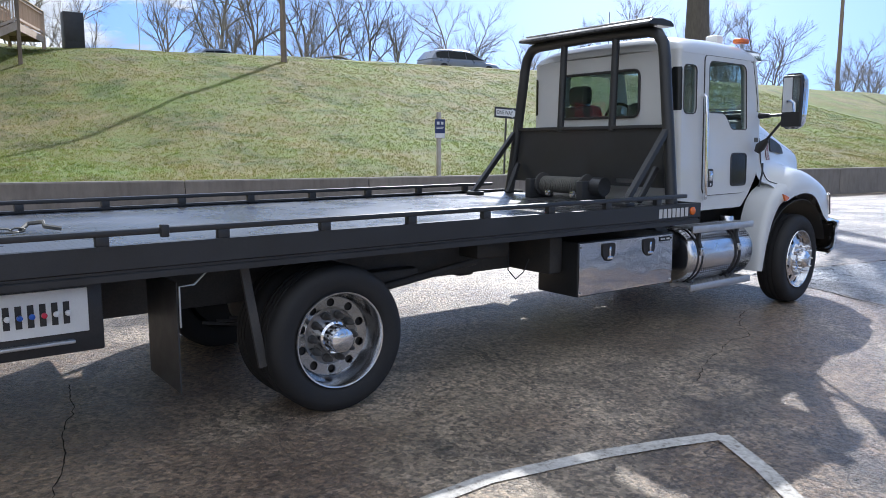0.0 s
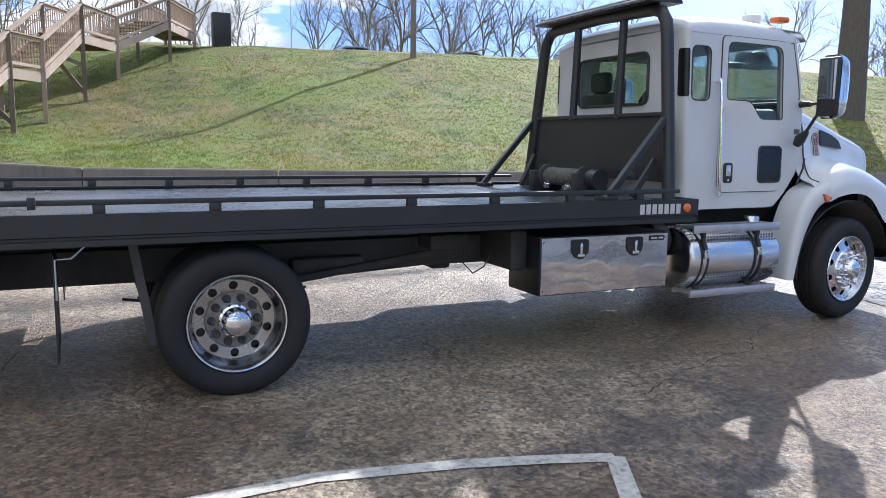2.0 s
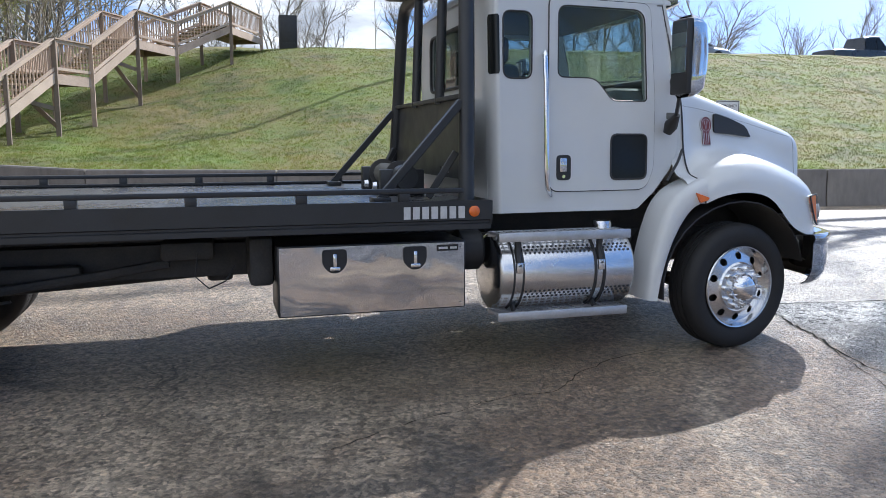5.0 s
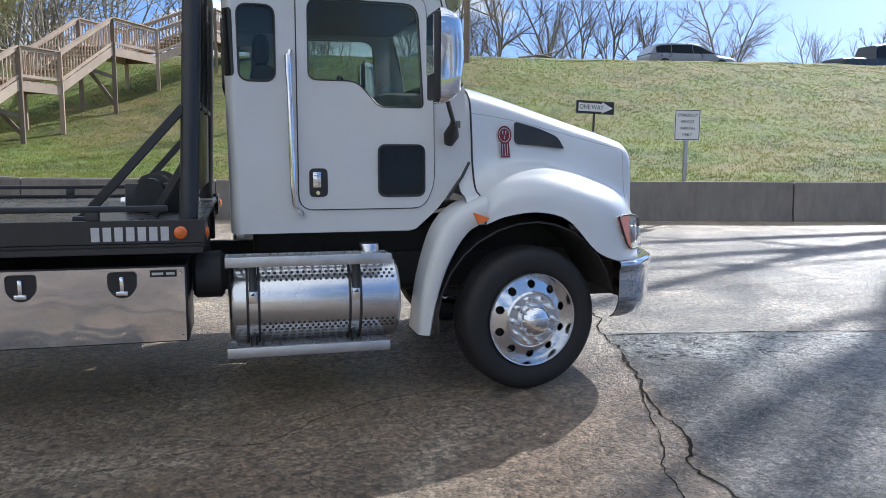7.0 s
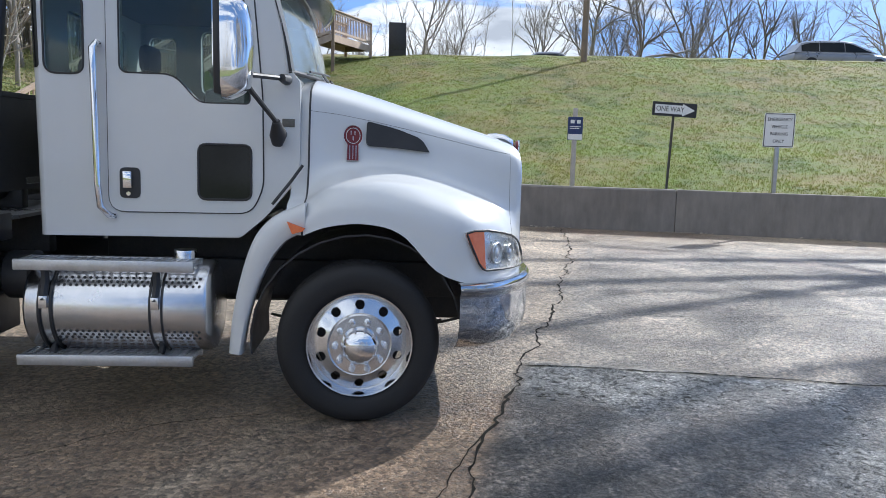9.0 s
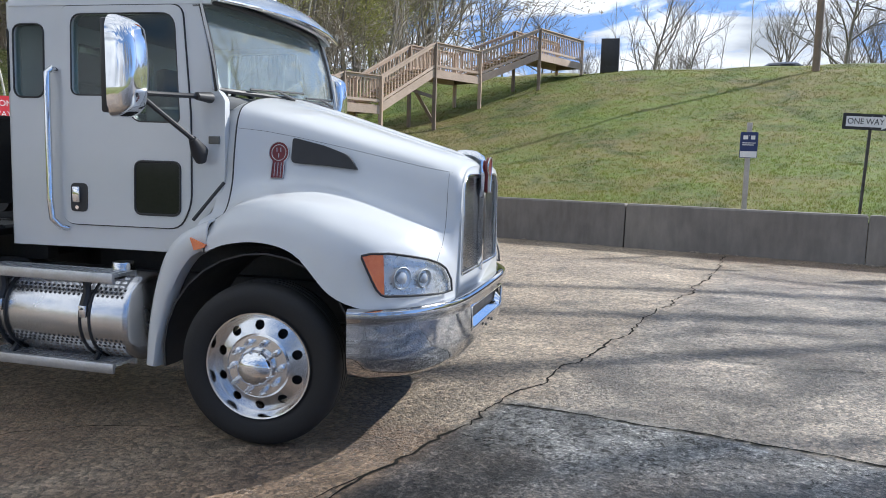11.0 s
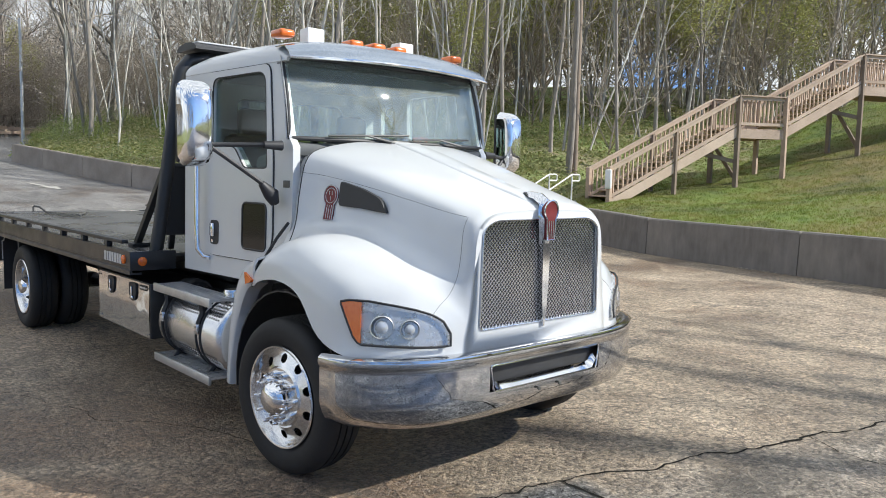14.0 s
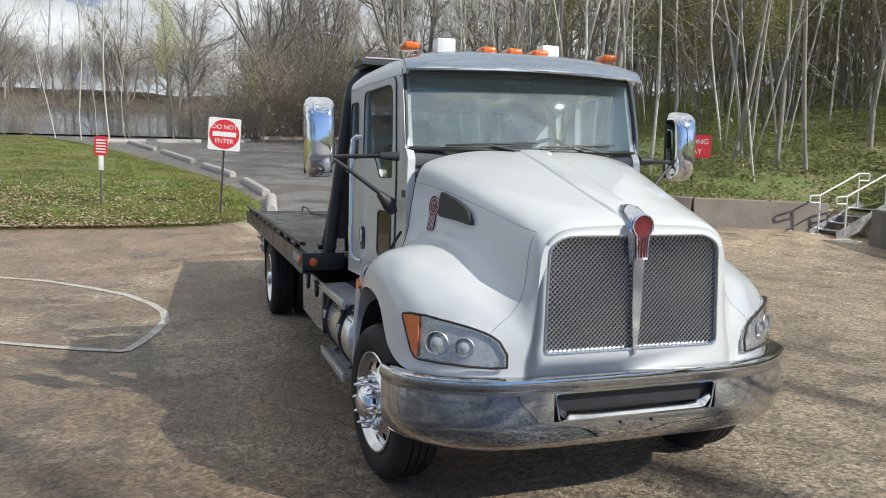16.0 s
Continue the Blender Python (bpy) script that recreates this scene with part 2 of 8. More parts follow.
M_CONCRETE = barrier_material()
M_TANWALL = surface("weathered_tan_concrete", (0.21, 0.175, 0.145), (0.36, 0.31, 0.26), 0.85, 0.0, 1.2, 40, 0.15, 0.25, 0.004)


def pavement_material():
    """Worn aggregate asphalt, tan with age, with a darker newer field to the south-east and damp patches that also
    carry painted shade.
    """
    m, n, l, p = nodes_of("worn_aggregate_asphalt")
    co = n.new("ShaderNodeNewGeometry").outputs["Position"]
    sep = n.new("ShaderNodeSeparateXYZ")
    l.new(co, sep.inputs[0])
    x, y = sep.outputs[0], sep.outputs[1]
    big = noise_node(n, l, co, 0.35, 5.0, 0.6, 0.6)
    mid = noise_node(n, l, co, 1.7, 6.0, 0.65, 0.3)
    vor = n.new("ShaderNodeTexVoronoi")
    vor.inputs["Scale"].default_value = 44.0
    l.new(co, vor.inputs["Vector"])
    grain = noise_node(n, l, co, 85.0, 3.0, 0.7)
    pit = noise_node(n, l, co, 17.0, 6.0, 0.8, 0.6)
    stones = ramp_node(n, l, vor.outputs["Color"], (0.08, grey(0.34)), (0.5, grey(1.0)), (0.92, grey(1.75)))
    # pits and holes get their inner shade through the colour
    stones = mix_node(n, l, 0.95, stones, ramp_node(n, l, pit, (0.41, grey(0.28)), (0.49, grey(1.04)), (0.62, grey(1.18))), "MULTIPLY")
    hole = noise_node(n, l, co, 8.0, 7.0, 0.8, 0.8)
    stones = mix_node(n, l, 0.5, stones, ramp_node(n, l, hole, (0.37, grey(0.25)), (0.43, grey(1.06))), "MULTIPLY")
    tan = ramp_node(n, l, mid, (0.25, (0.275, 0.205, 0.142)), (0.55, (0.425, 0.337, 0.240)), (0.8, (0.525, 0.432, 0.318)))
    dark = ramp_node(n, l, mid, (0.3, (0.135, 0.134, 0.132)), (0.7, (0.245, 0.24, 0.232)))
    worn = ramp_node(n, l, mid, (0.3, (0.25, 0.244, 0.236)), (0.7, (0.41, 0.40, 0.383)))
    # the darker field: beyond the long joint, east of x = 1.05 + 0.28 y, south of the cross joint
    wob = math_node(n, l, "MULTIPLY", math_node(n, l, "SUBTRACT", mid, 0.5), 1.0)
    e1 = math_node(n, l, "SUBTRACT", x, math_node(n, l, "ADD", math_node(n, l, "MULTIPLY", y, 0.28), 1.05))
    e2 = math_node(n, l, "SUBTRACT", math_node(n, l, "SUBTRACT", 0.5, math_node(n, l, "MULTIPLY", x, 0.24)), y)
    fld = math_node(n, l, "MINIMUM", e1, e2)
    fld = math_node(n, l, "MULTIPLY", math_node(n, l, "ADD", fld, math_node(n, l, "MULTIPLY", wob, 0.15)), 8.0)
    fldc = n.new("ShaderNodeClamp")
    l.new(fld, fldc.inputs[0])
    # east of the long joint: sky reflection painted grey almost up to the barrier
    e3 = math_node(n, l, "MULTIPLY", math_node(n, l, "SUBTRACT", math_node(n, l, "ADD", 7.8, math_node(n, l, "MULTIPLY", wob, 2.5)), y), 0.45)
    east = n.new("ShaderNodeClamp")
    l.new(math_node(n, l, "MINIMUM", math_node(n, l, "MULTIPLY", math_node(n, l, "ADD", e1, math_node(n, l, "MULTIPLY", wob, 0.3)), 2.5), e3), east.inputs[0])
    col = mix_node(n, l, math_node(n, l, "MULTIPLY", east.outputs[0], 0.42), tan, dark)
    col = mix_node(n, l, fldc.outputs[0], col, worn)
    # paler surface in the west of the lot
    bl = n.new("ShaderNodeClamp")
    l.new(math_node(n, l, "MULTIPLY", math_node(n, l, "SUBTRACT", math_node(n, l, "MULTIPLY", wob, 3.0), math_node(n, l, "ADD", x, 7.5)), 0.35), bl.inputs[0])
    col = mix_node(n, l, bl.outputs[0], col, mix_node(n, l, 1.0, col, (1.32, 1.3, 1.27), "MULTIPLY"))
    # the road up to the west is greyer, fresher asphalt
    rd = n.new("ShaderNodeClamp")
    l.new(math_node(n, l, "MULTIPLY", math_node(n, l, "SUBTRACT", math_node(n, l, "MULTIPLY", wob, 0.8), math_node(n, l, "ADD", x, 13.5)), 1.2), rd.inputs[0])
    col = mix_node(n, l, rd.outputs[0], col, ramp_node(n, l, mid, (0.3, (0.175, 0.165, 0.158)), (0.7, (0.28, 0.263, 0.247))))
    # rust-brown damp wash, thicker southwards where the truck's shade is put into the colour
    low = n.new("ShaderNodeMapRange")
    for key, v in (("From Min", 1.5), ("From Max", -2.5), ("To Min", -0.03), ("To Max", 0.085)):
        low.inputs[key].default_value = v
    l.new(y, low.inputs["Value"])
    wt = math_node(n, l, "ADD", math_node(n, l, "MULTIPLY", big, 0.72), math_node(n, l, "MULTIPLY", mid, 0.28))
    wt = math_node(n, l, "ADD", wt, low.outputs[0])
    damp_shade = ramp_node(n, l, wt, (0.49, grey(0)), (0.57, grey(1)))
    col = mix_node(n, l, math_node(n, l, "MULTIPLY", damp_shade, 0.75), col, mix_node(n, l, 1.0, col, (0.44, 0.34, 0.28), "MULTIPLY"))
    # old oil spots, and worn bald streaks with tree shadow put into their colour
    spot = noise_node(n, l, co, 0.9, 3.0, 0.5, 1.2)
    col = mix_node(n, l, ramp_node(n, l, spot, (0.60, grey(0)), (0.68, grey(0.55))), col, (0.06, 0.055, 0.05))
    mp = n.new("ShaderNodeMapping")
    mp.inputs["Scale"].default_value = (0.5, 3.2, 1.0)
    mp.inputs["Rotation"].default_value = (0, 0, 0.5)
    l.new(co, mp.inputs["Vector"])
    streak = noise_node(n, l, mp.outputs["Vector"], 1.3, 6.0, 0.7, 0.5)
    col = mix_node(n, l, 0.4, col, ramp_node(n, l, streak, (0.34, grey(0.62)), (0.5, grey(1.0)), (0.66, grey(1.28))), "MULTIPLY")
    col = mix_node(n, l, 0.85, col, stones, "MULTIPLY")
    # hairline map cracking where the old surface has broken up
    warp = n.new("ShaderNodeVectorMath")
    warp.operation = "MULTIPLY_ADD"
    jig = n.new("ShaderNodeTexNoise")
    jig.inputs["Scale"].default_value = 2.6
    jig.inputs["Detail"].default_value = 5.0
    l.new(co, jig.inputs["Vector"])
    l.new(jig.outputs["Color"], warp.inputs[0])
    warp.inputs[1].default_value = (0.55, 0.55, 0.0)
    l.new(co, warp.inputs[2])
    net = n.new("ShaderNodeTexVoronoi")
    net.feature = "DISTANCE_TO_EDGE"
    net.inputs["Scale"].default_value = 1.15
    l.new(warp.outputs[0], net.inputs["Vector"])
    broken = noise_node(n, l, co, 0.6, 4.0, 0.6, 0.8)
    reach = math_node(n, l, "MULTIPLY", ramp_node(n, l, broken, (0.48, grey(0)), (0.64, grey(1))), 0.011)
    gap = math_node(n, l, "LESS_THAN", math_node(n, l, "ADD", net.outputs["Distance"], math_node(n, l, "MULTIPLY", grain, 0.006)), reach)
    col = mix_node(n, l, math_node(n, l, "MULTIPLY", gap, 0.65), col, (0.03, 0.026, 0.022))
    dry = ramp_node(n, l, mid, (0.3, grey(0.38)), (0.7, grey(0.52)))
    lump = noise_node(n, l, co, 11.0, 7.0, 0.78, 1.2)
    fieldr = ramp_node(n, l, lump, (0.44, grey(0.22)), (0.58, grey(0.46)))
    col = mix_node(n, l, fldc.outputs[0], col, mix_node(n, l, 1.0, col, ramp_node(n, l, lump, (0.40, grey(0.55)), (0.52, grey(1.0)), (0.66, grey(1.45))), "MULTIPLY"))
    sparkle_area = math_node(n, l, "MAXIMUM", fldc.outputs[0], math_node(n, l, "MULTIPLY", east.outputs[0], 0.35))
    # coarse chippings of the worn field, with sun sparkle put into their colour
    chip_sparkle = noise_node(n, l, co, 48.0, 3.0, 0.7)
    col = mix_node(n, l, math_node(n, l, "MULTIPLY", sparkle_area, 0.9), col, mix_node(n, l, 1.0, col, ramp_node(n, l, chip_sparkle, (0.40, grey(0.40)), (0.50, grey(1.0)), (0.60, grey(2.0))), "MULTIPLY"))
    patch = noise_node(n, l, co, 0.95, 5.0, 0.55, 0.9)
    slick = ramp_node(n, l, patch, (0.44, grey(0)), (0.55, grey(1)))
    broad = noise_node(n, l, co, 0.5, 4.0, 0.6, 1.0)
    col = mix_node(n, l, 0.8, col, ramp_node(n, l, broad, (0.36, grey(0.68)), (0.50, grey(1.0)), (0.64, grey(1.22))), "MULTIPLY")
    both = math_node(n, l, "MAXIMUM", fldc.outputs[0], east.outputs[0])
    col = mix_node(n, l, both, col, mix_node(n, l, 1.0, col, ramp_node(n, l, patch, (0.38, grey(0.5)), (0.50, grey(0.9)), (0.62, grey(1.35))), "MULTIPLY"))
    l.new(col, p.inputs["Base Color"])
    r = mix_node(n, l, math_node(n, l, "MAXIMUM", fldc.outputs[0], math_node(n, l, "MULTIPLY", east.outputs[0], 0.6)), dry, fieldr)
    l.new(mix_node(n, l, damp_shade, r, 0.33), p.inputs["Roughness"])
    h = math_node(n, l, "ADD", math_node(n, l, "MULTIPLY", vor.outputs["Distance"], -0.6), math_node(n, l, "MULTIPLY", grain, 0.4))
    # a thin film of water on the damp parts and the dark field
    film = math_node(n, l, "MAXIMUM", math_node(n, l, "MULTIPLY", fldc.outputs[0], 0.95), math_node(n, l, "MULTIPLY", east.outputs[0], 0.12))
    film = math_node(n, l, "MAXIMUM", film, math_node(n, l, "MULTIPLY", damp_shade, 0.35))
    film = math_node(n, l, "MULTIPLY", film, ramp_node(n, l, lump, (0.42, grey(0.3)), (0.56, grey(1.0))))
    film = math_node(n, l, "MULTIPLY", film, math_node(n, l, "ADD", 0.4, math_node(n, l, "MULTIPLY", slick, 0.6)))
    l.new(film, p.inputs["Coat Weight"])
    p.inputs["Coat Roughness"].default_value = 0.34
    p.inputs["Coat IOR"].default_value = 1.7
    p.inputs["Specular IOR Level"].default_value = 0.7
    bump_node(n, l, p, math_node(n, l, "ADD", h, math_node(n, l, "ADD", math_node(n, l, "MULTIPLY", pit, 1.6), math_node(n, l, "MULTIPLY", math_node(n, l, "MULTIPLY", lump, fldc.outputs[0]), 6.5))), 1.0, 0.019)
    return m


def grass_colour(n, l, co):
    big = noise_node(n, l, co, 0.22, 5.0, 0.6, 0.5)
    mid = noise_node(n, l, co, 1.1, 6.0, 0.7, 0.4)
    fine = noise_node(n, l, co, 9.0, 5.0, 0.75)
    t = math_node(n, l, "ADD", math_node(n, l, "MULTIPLY", big, 0.42), math_node(n, l, "MULTIPLY", mid, 0.38))
    t = math_node(n, l, "ADD", t, math_node(n, l, "MULTIPLY", fine, 0.20))
    return fine, t


def grass_patches(n, l, co):
    """Lusher dark and thinner pale stretches of the bank, a few metres wide."""
    return ramp_node(n, l, noise_node(n, l, co, 0.55, 5.0, 0.65, 0.8), (0.36, (0.50, 0.60, 0.62)), (0.48, (0.98, 0.98, 1.0)), (0.64, (1.18, 1.10, 1.0)))


def grass_material():
    m, n, l, p = nodes_of("patchy_spring_grass")
    co = n.new("ShaderNodeNewGeometry").outputs["Position"]
    fine, t = grass_colour(n, l, co)
    blade = noise_node(n, l, co, 60.0, 3.0, 0.8)
    c = ramp_node(n, l, t, (0.41, (0.215, 0.18, 0.075)), (0.47, (0.175, 0.17, 0.05)), (0.53, (0.145, 0.175, 0.038)), (0.61, (0.16, 0.22, 0.042)))
    c = mix_node(n, l, 0.7, c, ramp_node(n, l, blade, (0.30, grey(0.55)), (0.70, grey(1.4))), "MULTIPLY")
    tuft = noise_node(n, l, co, 22.0, 4.0, 0.7, 0.6)
    c = mix_node(n, l, 0.6, c, ramp_node(n, l, tuft, (0.36, grey(0.5)), (0.64, grey(1.45))), "MULTIPLY")
    c = mix_node(n, l, 0.75, c, grass_patches(n, l, co), "MULTIPLY")
    l.new(c, p.inputs["Base Color"])
    p.inputs["Roughness"].default_value = 0.85
    h = math_node(n, l, "ADD", math_node(n, l, "MULTIPLY", fine, 0.8), math_node(n, l, "MULTIPLY", tuft, 0.5))
    bump_node(n, l, p, h, 0.6, 0.06)
    return m


def blade_material():
    """Thin grass blades that let the light through."""
    m, n, l, p = nodes_of("grass_blades")
    co = n.new("ShaderNodeNewGeometry").outputs["Position"]
    isl = n.new("ShaderNodeNewGeometry").outputs["Random Per Island"]
    fine, t = grass_colour(n, l, co)
    t = math_node(n, l, "ADD", t, math_node(n, l, "MULTIPLY", math_node(n, l, "SUBTRACT", isl, 0.5), 0.16))
    c = ramp_node(n, l, t, (0.41, (0.235, 0.215, 0.085)), (0.47, (0.205, 0.21, 0.06)), (0.53, (0.18, 0.22, 0.045)), (0.61, (0.17, 0.25, 0.042)))
    c = mix_node(n, l, 0.75, c, grass_patches(n, l, co), "MULTIPLY")
    c = mix_node(n, l, 1.0, c, (0.96, 0.93, 0.86), "MULTIPLY")
    l.new(c, p.inputs["Base Color"])
    p.inputs["Roughness"].default_value = 0.6
    tr = n.new("ShaderNodeBsdfTranslucent")
    l.new(c, tr.inputs["Color"])
    mx = n.new("ShaderNodeMixShader")
    mx.inputs[0].default_value = 0.5
    l.new(p.outputs[0], mx.inputs[1])
    l.new(tr.outputs[0], mx.inputs[2])
    l.new(mx.outputs[0], n["Material Output"].inputs["Surface"])
    return m


def litter_material():
    m, n, l, p = nodes_of("woodland_floor_litter")
    co = n.new("ShaderNodeNewGeometry").outputs["Position"]
    big = noise_node(n, l, co, 0.18, 5.0, 0.6, 0.6)
    mid = noise_node(n, l, co, 1.1, 6.0, 0.7, 0.5)
    fine = noise_node(n, l, co, 16.0, 5.0, 0.8)
    t = math_node(n, l, "ADD", math_node(n, l, "MULTIPLY", big, 0.5), math_node(n, l, "MULTIPLY", mid, 0.5))
    c = ramp_node(n, l, t, (0.36, (0.28, 0.215, 0.135)), (0.44, (0.27, 0.24, 0.13)), (0.50, (0.20, 0.235, 0.08)), (0.64, (0.17, 0.24, 0.06)))
    c = mix_node(n, l, 0.85, c, ramp_node(n, l, fine, (0.3, grey(0.45)), (0.7, grey(1.5))), "MULTIPLY")
    l.new(c, p.inputs["Base Color"])
    p.inputs["Roughness"].default_value = 0.9
    bump_node(n, l, p, fine, 0.8, 0.07)
    return m


def bark_material(name, a, b):
    m, n, l, p = nodes_of(name)
    co = n.new("ShaderNodeTexCoord").outputs["Object"]
    rnd = n.new("ShaderNodeObjectInfo").outputs["Random"]
    mp = n.new("ShaderNodeMapping")
    mp.inputs["Scale"].default_value = (1, 1, 0.2)
    l.new(co, mp.inputs["Vector"])
    f = noise_node(n, l, mp.outputs["Vector"], 18.0, 5.0, 0.7)
    t = math_node(n, l, "ADD", math_node(n, l, "MULTIPLY", f, 0.65), math_node(n, l, "MULTIPLY", rnd, 0.35))
    l.new(ramp_node(n, l, t, (0.3, a), (0.75, b)), p.inputs["Base Color"])
    p.inputs["Roughness"].default_value = 0.9
    bump_node(n, l, p, f, 0.6, 0.02)
    return m


def leaf_material(name, a, b):
    m, n, l, p = nodes_of(name)
    isl = n.new("ShaderNodeNewGeometry").outputs["Random Per Island"]
    rnd = n.new("ShaderNodeObjectInfo").outputs["Random"]
    t = math_node(n, l, "ADD", math_node(n, l, "MULTIPLY", isl, 0.7), math_node(n, l, "MULTIPLY", rnd, 0.3))
    l.new(ramp_node(n, l, t, (0.2, a), (0.8, b)), p.inputs["Base Color"])
    p.inputs["Roughness"].default_value = 0.6
    tr = n.new("ShaderNodeBsdfTranslucent")
    l.new(p.inputs["Base Color"].links[0].from_socket, tr.inputs["Color"])
    mx = n.new("ShaderNodeMixShader")
    mx.inputs[0].default_value = 0.4
    l.new(p.outputs[0], mx.inputs[1])
    l.new(tr.outputs[0], mx.inputs[2])
    l.new(mx.outputs[0], n["Material Output"].inputs["Surface"])
    return m


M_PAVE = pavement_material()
M_GRASS = grass_material()
M_LITTER = litter_material()
M_BARK = bark_material("dark_grey_bark", (0.17, 0.15, 0.13), (0.38, 0.34, 0.295))
# darker copy of the bark: the big tree's backlit shade put into the colour
M_BARKDARK = bark_material("deeply_furrowed_dark_bark", (0.06, 0.052, 0.046), (0.15, 0.13, 0.115))
M_BARKPALE = bark_material("pale_sapling_bark", (0.36, 0.335, 0.295), (0.74, 0.70, 0.63))
M_LEAF = leaf_material("young_green_leaves", (0.28, 0.29, 0.09), (0.50, 0.48, 0.18))
M_EVERGREEN = leaf_material("evergreen_leaves", (0.12, 0.17, 0.04), (0.28, 0.33, 0.09))
M_BRUSH = leaf_material("dry_brush_twigs", (0.30, 0.255, 0.205), (0.52, 0.455, 0.38))
M_BLADES = blade_material()
# visor metal, its colour blued for the sky it reflects
M_VISOR = surface("blue_steel_visor_metal", (0.36, 0.41, 0.48), (0.46, 0.51, 0.58), 0.2, 0.9, 2.0, 40, 0.05, 0.02, 0.001)
M_DARKGLASS = surface("dark_door_glass", (0.010, 0.012, 0.013), (0.016, 0.018, 0.019), 0.09, 0.0, 3, 50, 0.02, 0.0)
M_DARKGLASS.node_tree.nodes["Principled BSDF"].inputs["Specular IOR Level"].default_value = 0.3
M_RADIATOR = surface("dark_radiator_core", (0.008, 0.008, 0.008), (0.02, 0.02, 0.019), 0.7, 0.2, 20, 200, 0.1, 0.2, 0.002)
M_REFLECT = surface("headlamp_reflector", (0.66, 0.67, 0.67), (0.78, 0.78, 0.78), 0.28, 0.6, 14, 34, 0.10, 0.35, 0.007)
M_LAMPGLASS = surface("projector_glass", (0.50, 0.51, 0.52), (0.62, 0.63, 0.64), 0.05, 0.3, 10, 60, 0.02, 0.0, coat=0.6)
M_BUMPER = surface("scuffed_chrome", (0.55, 0.555, 0.565), (0.68, 0.68, 0.69), 0.03, 1.0, 2.2, 7.0, 0.015, 0.05, 0.004)
M_MIRROR = surface("mirror_glass", (0.86, 0.87, 0.87), (0.88, 0.88, 0.88), 0.02, 1.0, 2, 30, 0.01, 0.0)
M_TANK = surface("polished_tank_aluminium", (0.66, 0.67, 0.69), (0.78, 0.78, 0.79), 0.22, 1.0, 2.0, 20, 0.06, 0.03, 0.001)
M_STEPS = surface("step_aluminium", (0.52, 0.53, 0.54), (0.68, 0.68, 0.69), 0.42, 0.85, 8, 80, 0.1, 0.1, 0.001)
M_HOLES = surface("punched_hole_shadow", (0.05, 0.05, 0.05), (0.08, 0.08, 0.08), 0.8, 0.0, 20, 90, 0.05, 0.0)
M_MARK = surface("pale_grey_decal", (0.50, 0.50, 0.50), (0.60, 0.60, 0.60), 0.5, 0.0, 20, 90, 0.05, 0.0)
M_GREYLENS = surface("grey_lamp_lens", (0.10, 0.10, 0.11), (0.16, 0.16, 0.17), 0.25, 0.0, 20, 90, 0.05, 0.0)


def tread_material():
    """Dark steel plate with raised diagonal lugs."""
    m, n, l, p = nodes_of("dark_treadplate")
    co = n.new("ShaderNodeTexCoord").outputs["Object"]
    sep = n.new("ShaderNodeSeparateXYZ")
    l.new(co, sep.inputs[0])
    u = math_node(n, l, "MULTIPLY", math_node(n, l, "ADD", sep.outputs[0], sep.outputs[1]), 100.0)
    v = math_node(n, l, "MULTIPLY", math_node(n, l, "SUBTRACT", sep.outputs[0], sep.outputs[1]), 100.0)
    h = math_node(n, l, "MULTIPLY", math_node(n, l, "SINE", u), math_node(n, l, "SINE", v))
    h = math_node(n, l, "MAXIMUM", h, 0.2)
    wear = noise_node(n, l, co, 1.2, 6.0, 0.65)
    l.new(ramp_node(n, l, wear, (0.35, (0.095, 0.096, 0.099)), (0.7, (0.19, 0.19, 0.195))), p.inputs["Base Color"])
    l.new(ramp_node(n, l, wear, (0.3, grey(0.20)), (0.7, grey(0.36))), p.inputs["Roughness"])
    p.inputs["Metallic"].default_value = 0.6
    bump_node(n, l, p, h, 0.6, 0.003)
    return m


M_TREAD = tread_material()

M_CORNER = surface("orange_corner_lens", (0.80, 0.17, 0.045), (0.90, 0.25, 0.08), 0.2, 0.0, 20, 90, 0.05, 0.03, 0.001, coat=0.6)
M_DASH = surface("grey_dashboard_plastic", (0.10, 0.105, 0.105), (0.15, 0.155, 0.155), 0.7, 0.0, 6, 120, 0.08, 0.1, 0.001)
M_RAILWHITE = surface("white_painted_pipe", (0.62, 0.61, 0.58), (0.78, 0.77, 0.74), 0.5, 0.0, 9, 70, 0.1, 0.1, 0.001)
# darkened aluminium: the ground's dark reflection put into the rear discs' colour
M_DISC = surface("dull_wheel_aluminium", (0.36, 0.36, 0.36), (0.52, 0.52, 0.51), 0.24, 1.0, 6.0, 60, 0.08, 0.05, 0.001)


def scrub_material():
    m, n, l, p = nodes_of("winter_scrub")
    co = n.new("ShaderNodeNewGeometry").outputs["Position"]
    big = noise_node(n, l, co, 0.25, 5.0, 0.6, 0.6)
    fine = noise_node(n, l, co, 2.2, 7.0, 0.8, 0.5)
    c = ramp_node(n, l, big, (0.35, (0.17, 0.125, 0.085)), (0.55, (0.23, 0.18, 0.125)), (0.7, (0.17, 0.165, 0.07)))
    c = mix_node(n, l, 0.9, c, ramp_node(n, l, fine, (0.35, grey(0.3)), (0.65, grey(1.5))), "MULTIPLY")
    l.new(c, p.inputs["Base Color"])
    p.inputs["Roughness"].default_value = 0.95
    bump_node(n, l, p, fine, 1.0, 0.9)
    return m


M_SCRUB = scrub_material()
M_HUBFACE = surface("dull_grey_hub_face", (0.20, 0.20, 0.20), (0.34, 0.335, 0.33), 0.32, 1.0, 14.0, 60, 0.1, 0.05, 0.001)


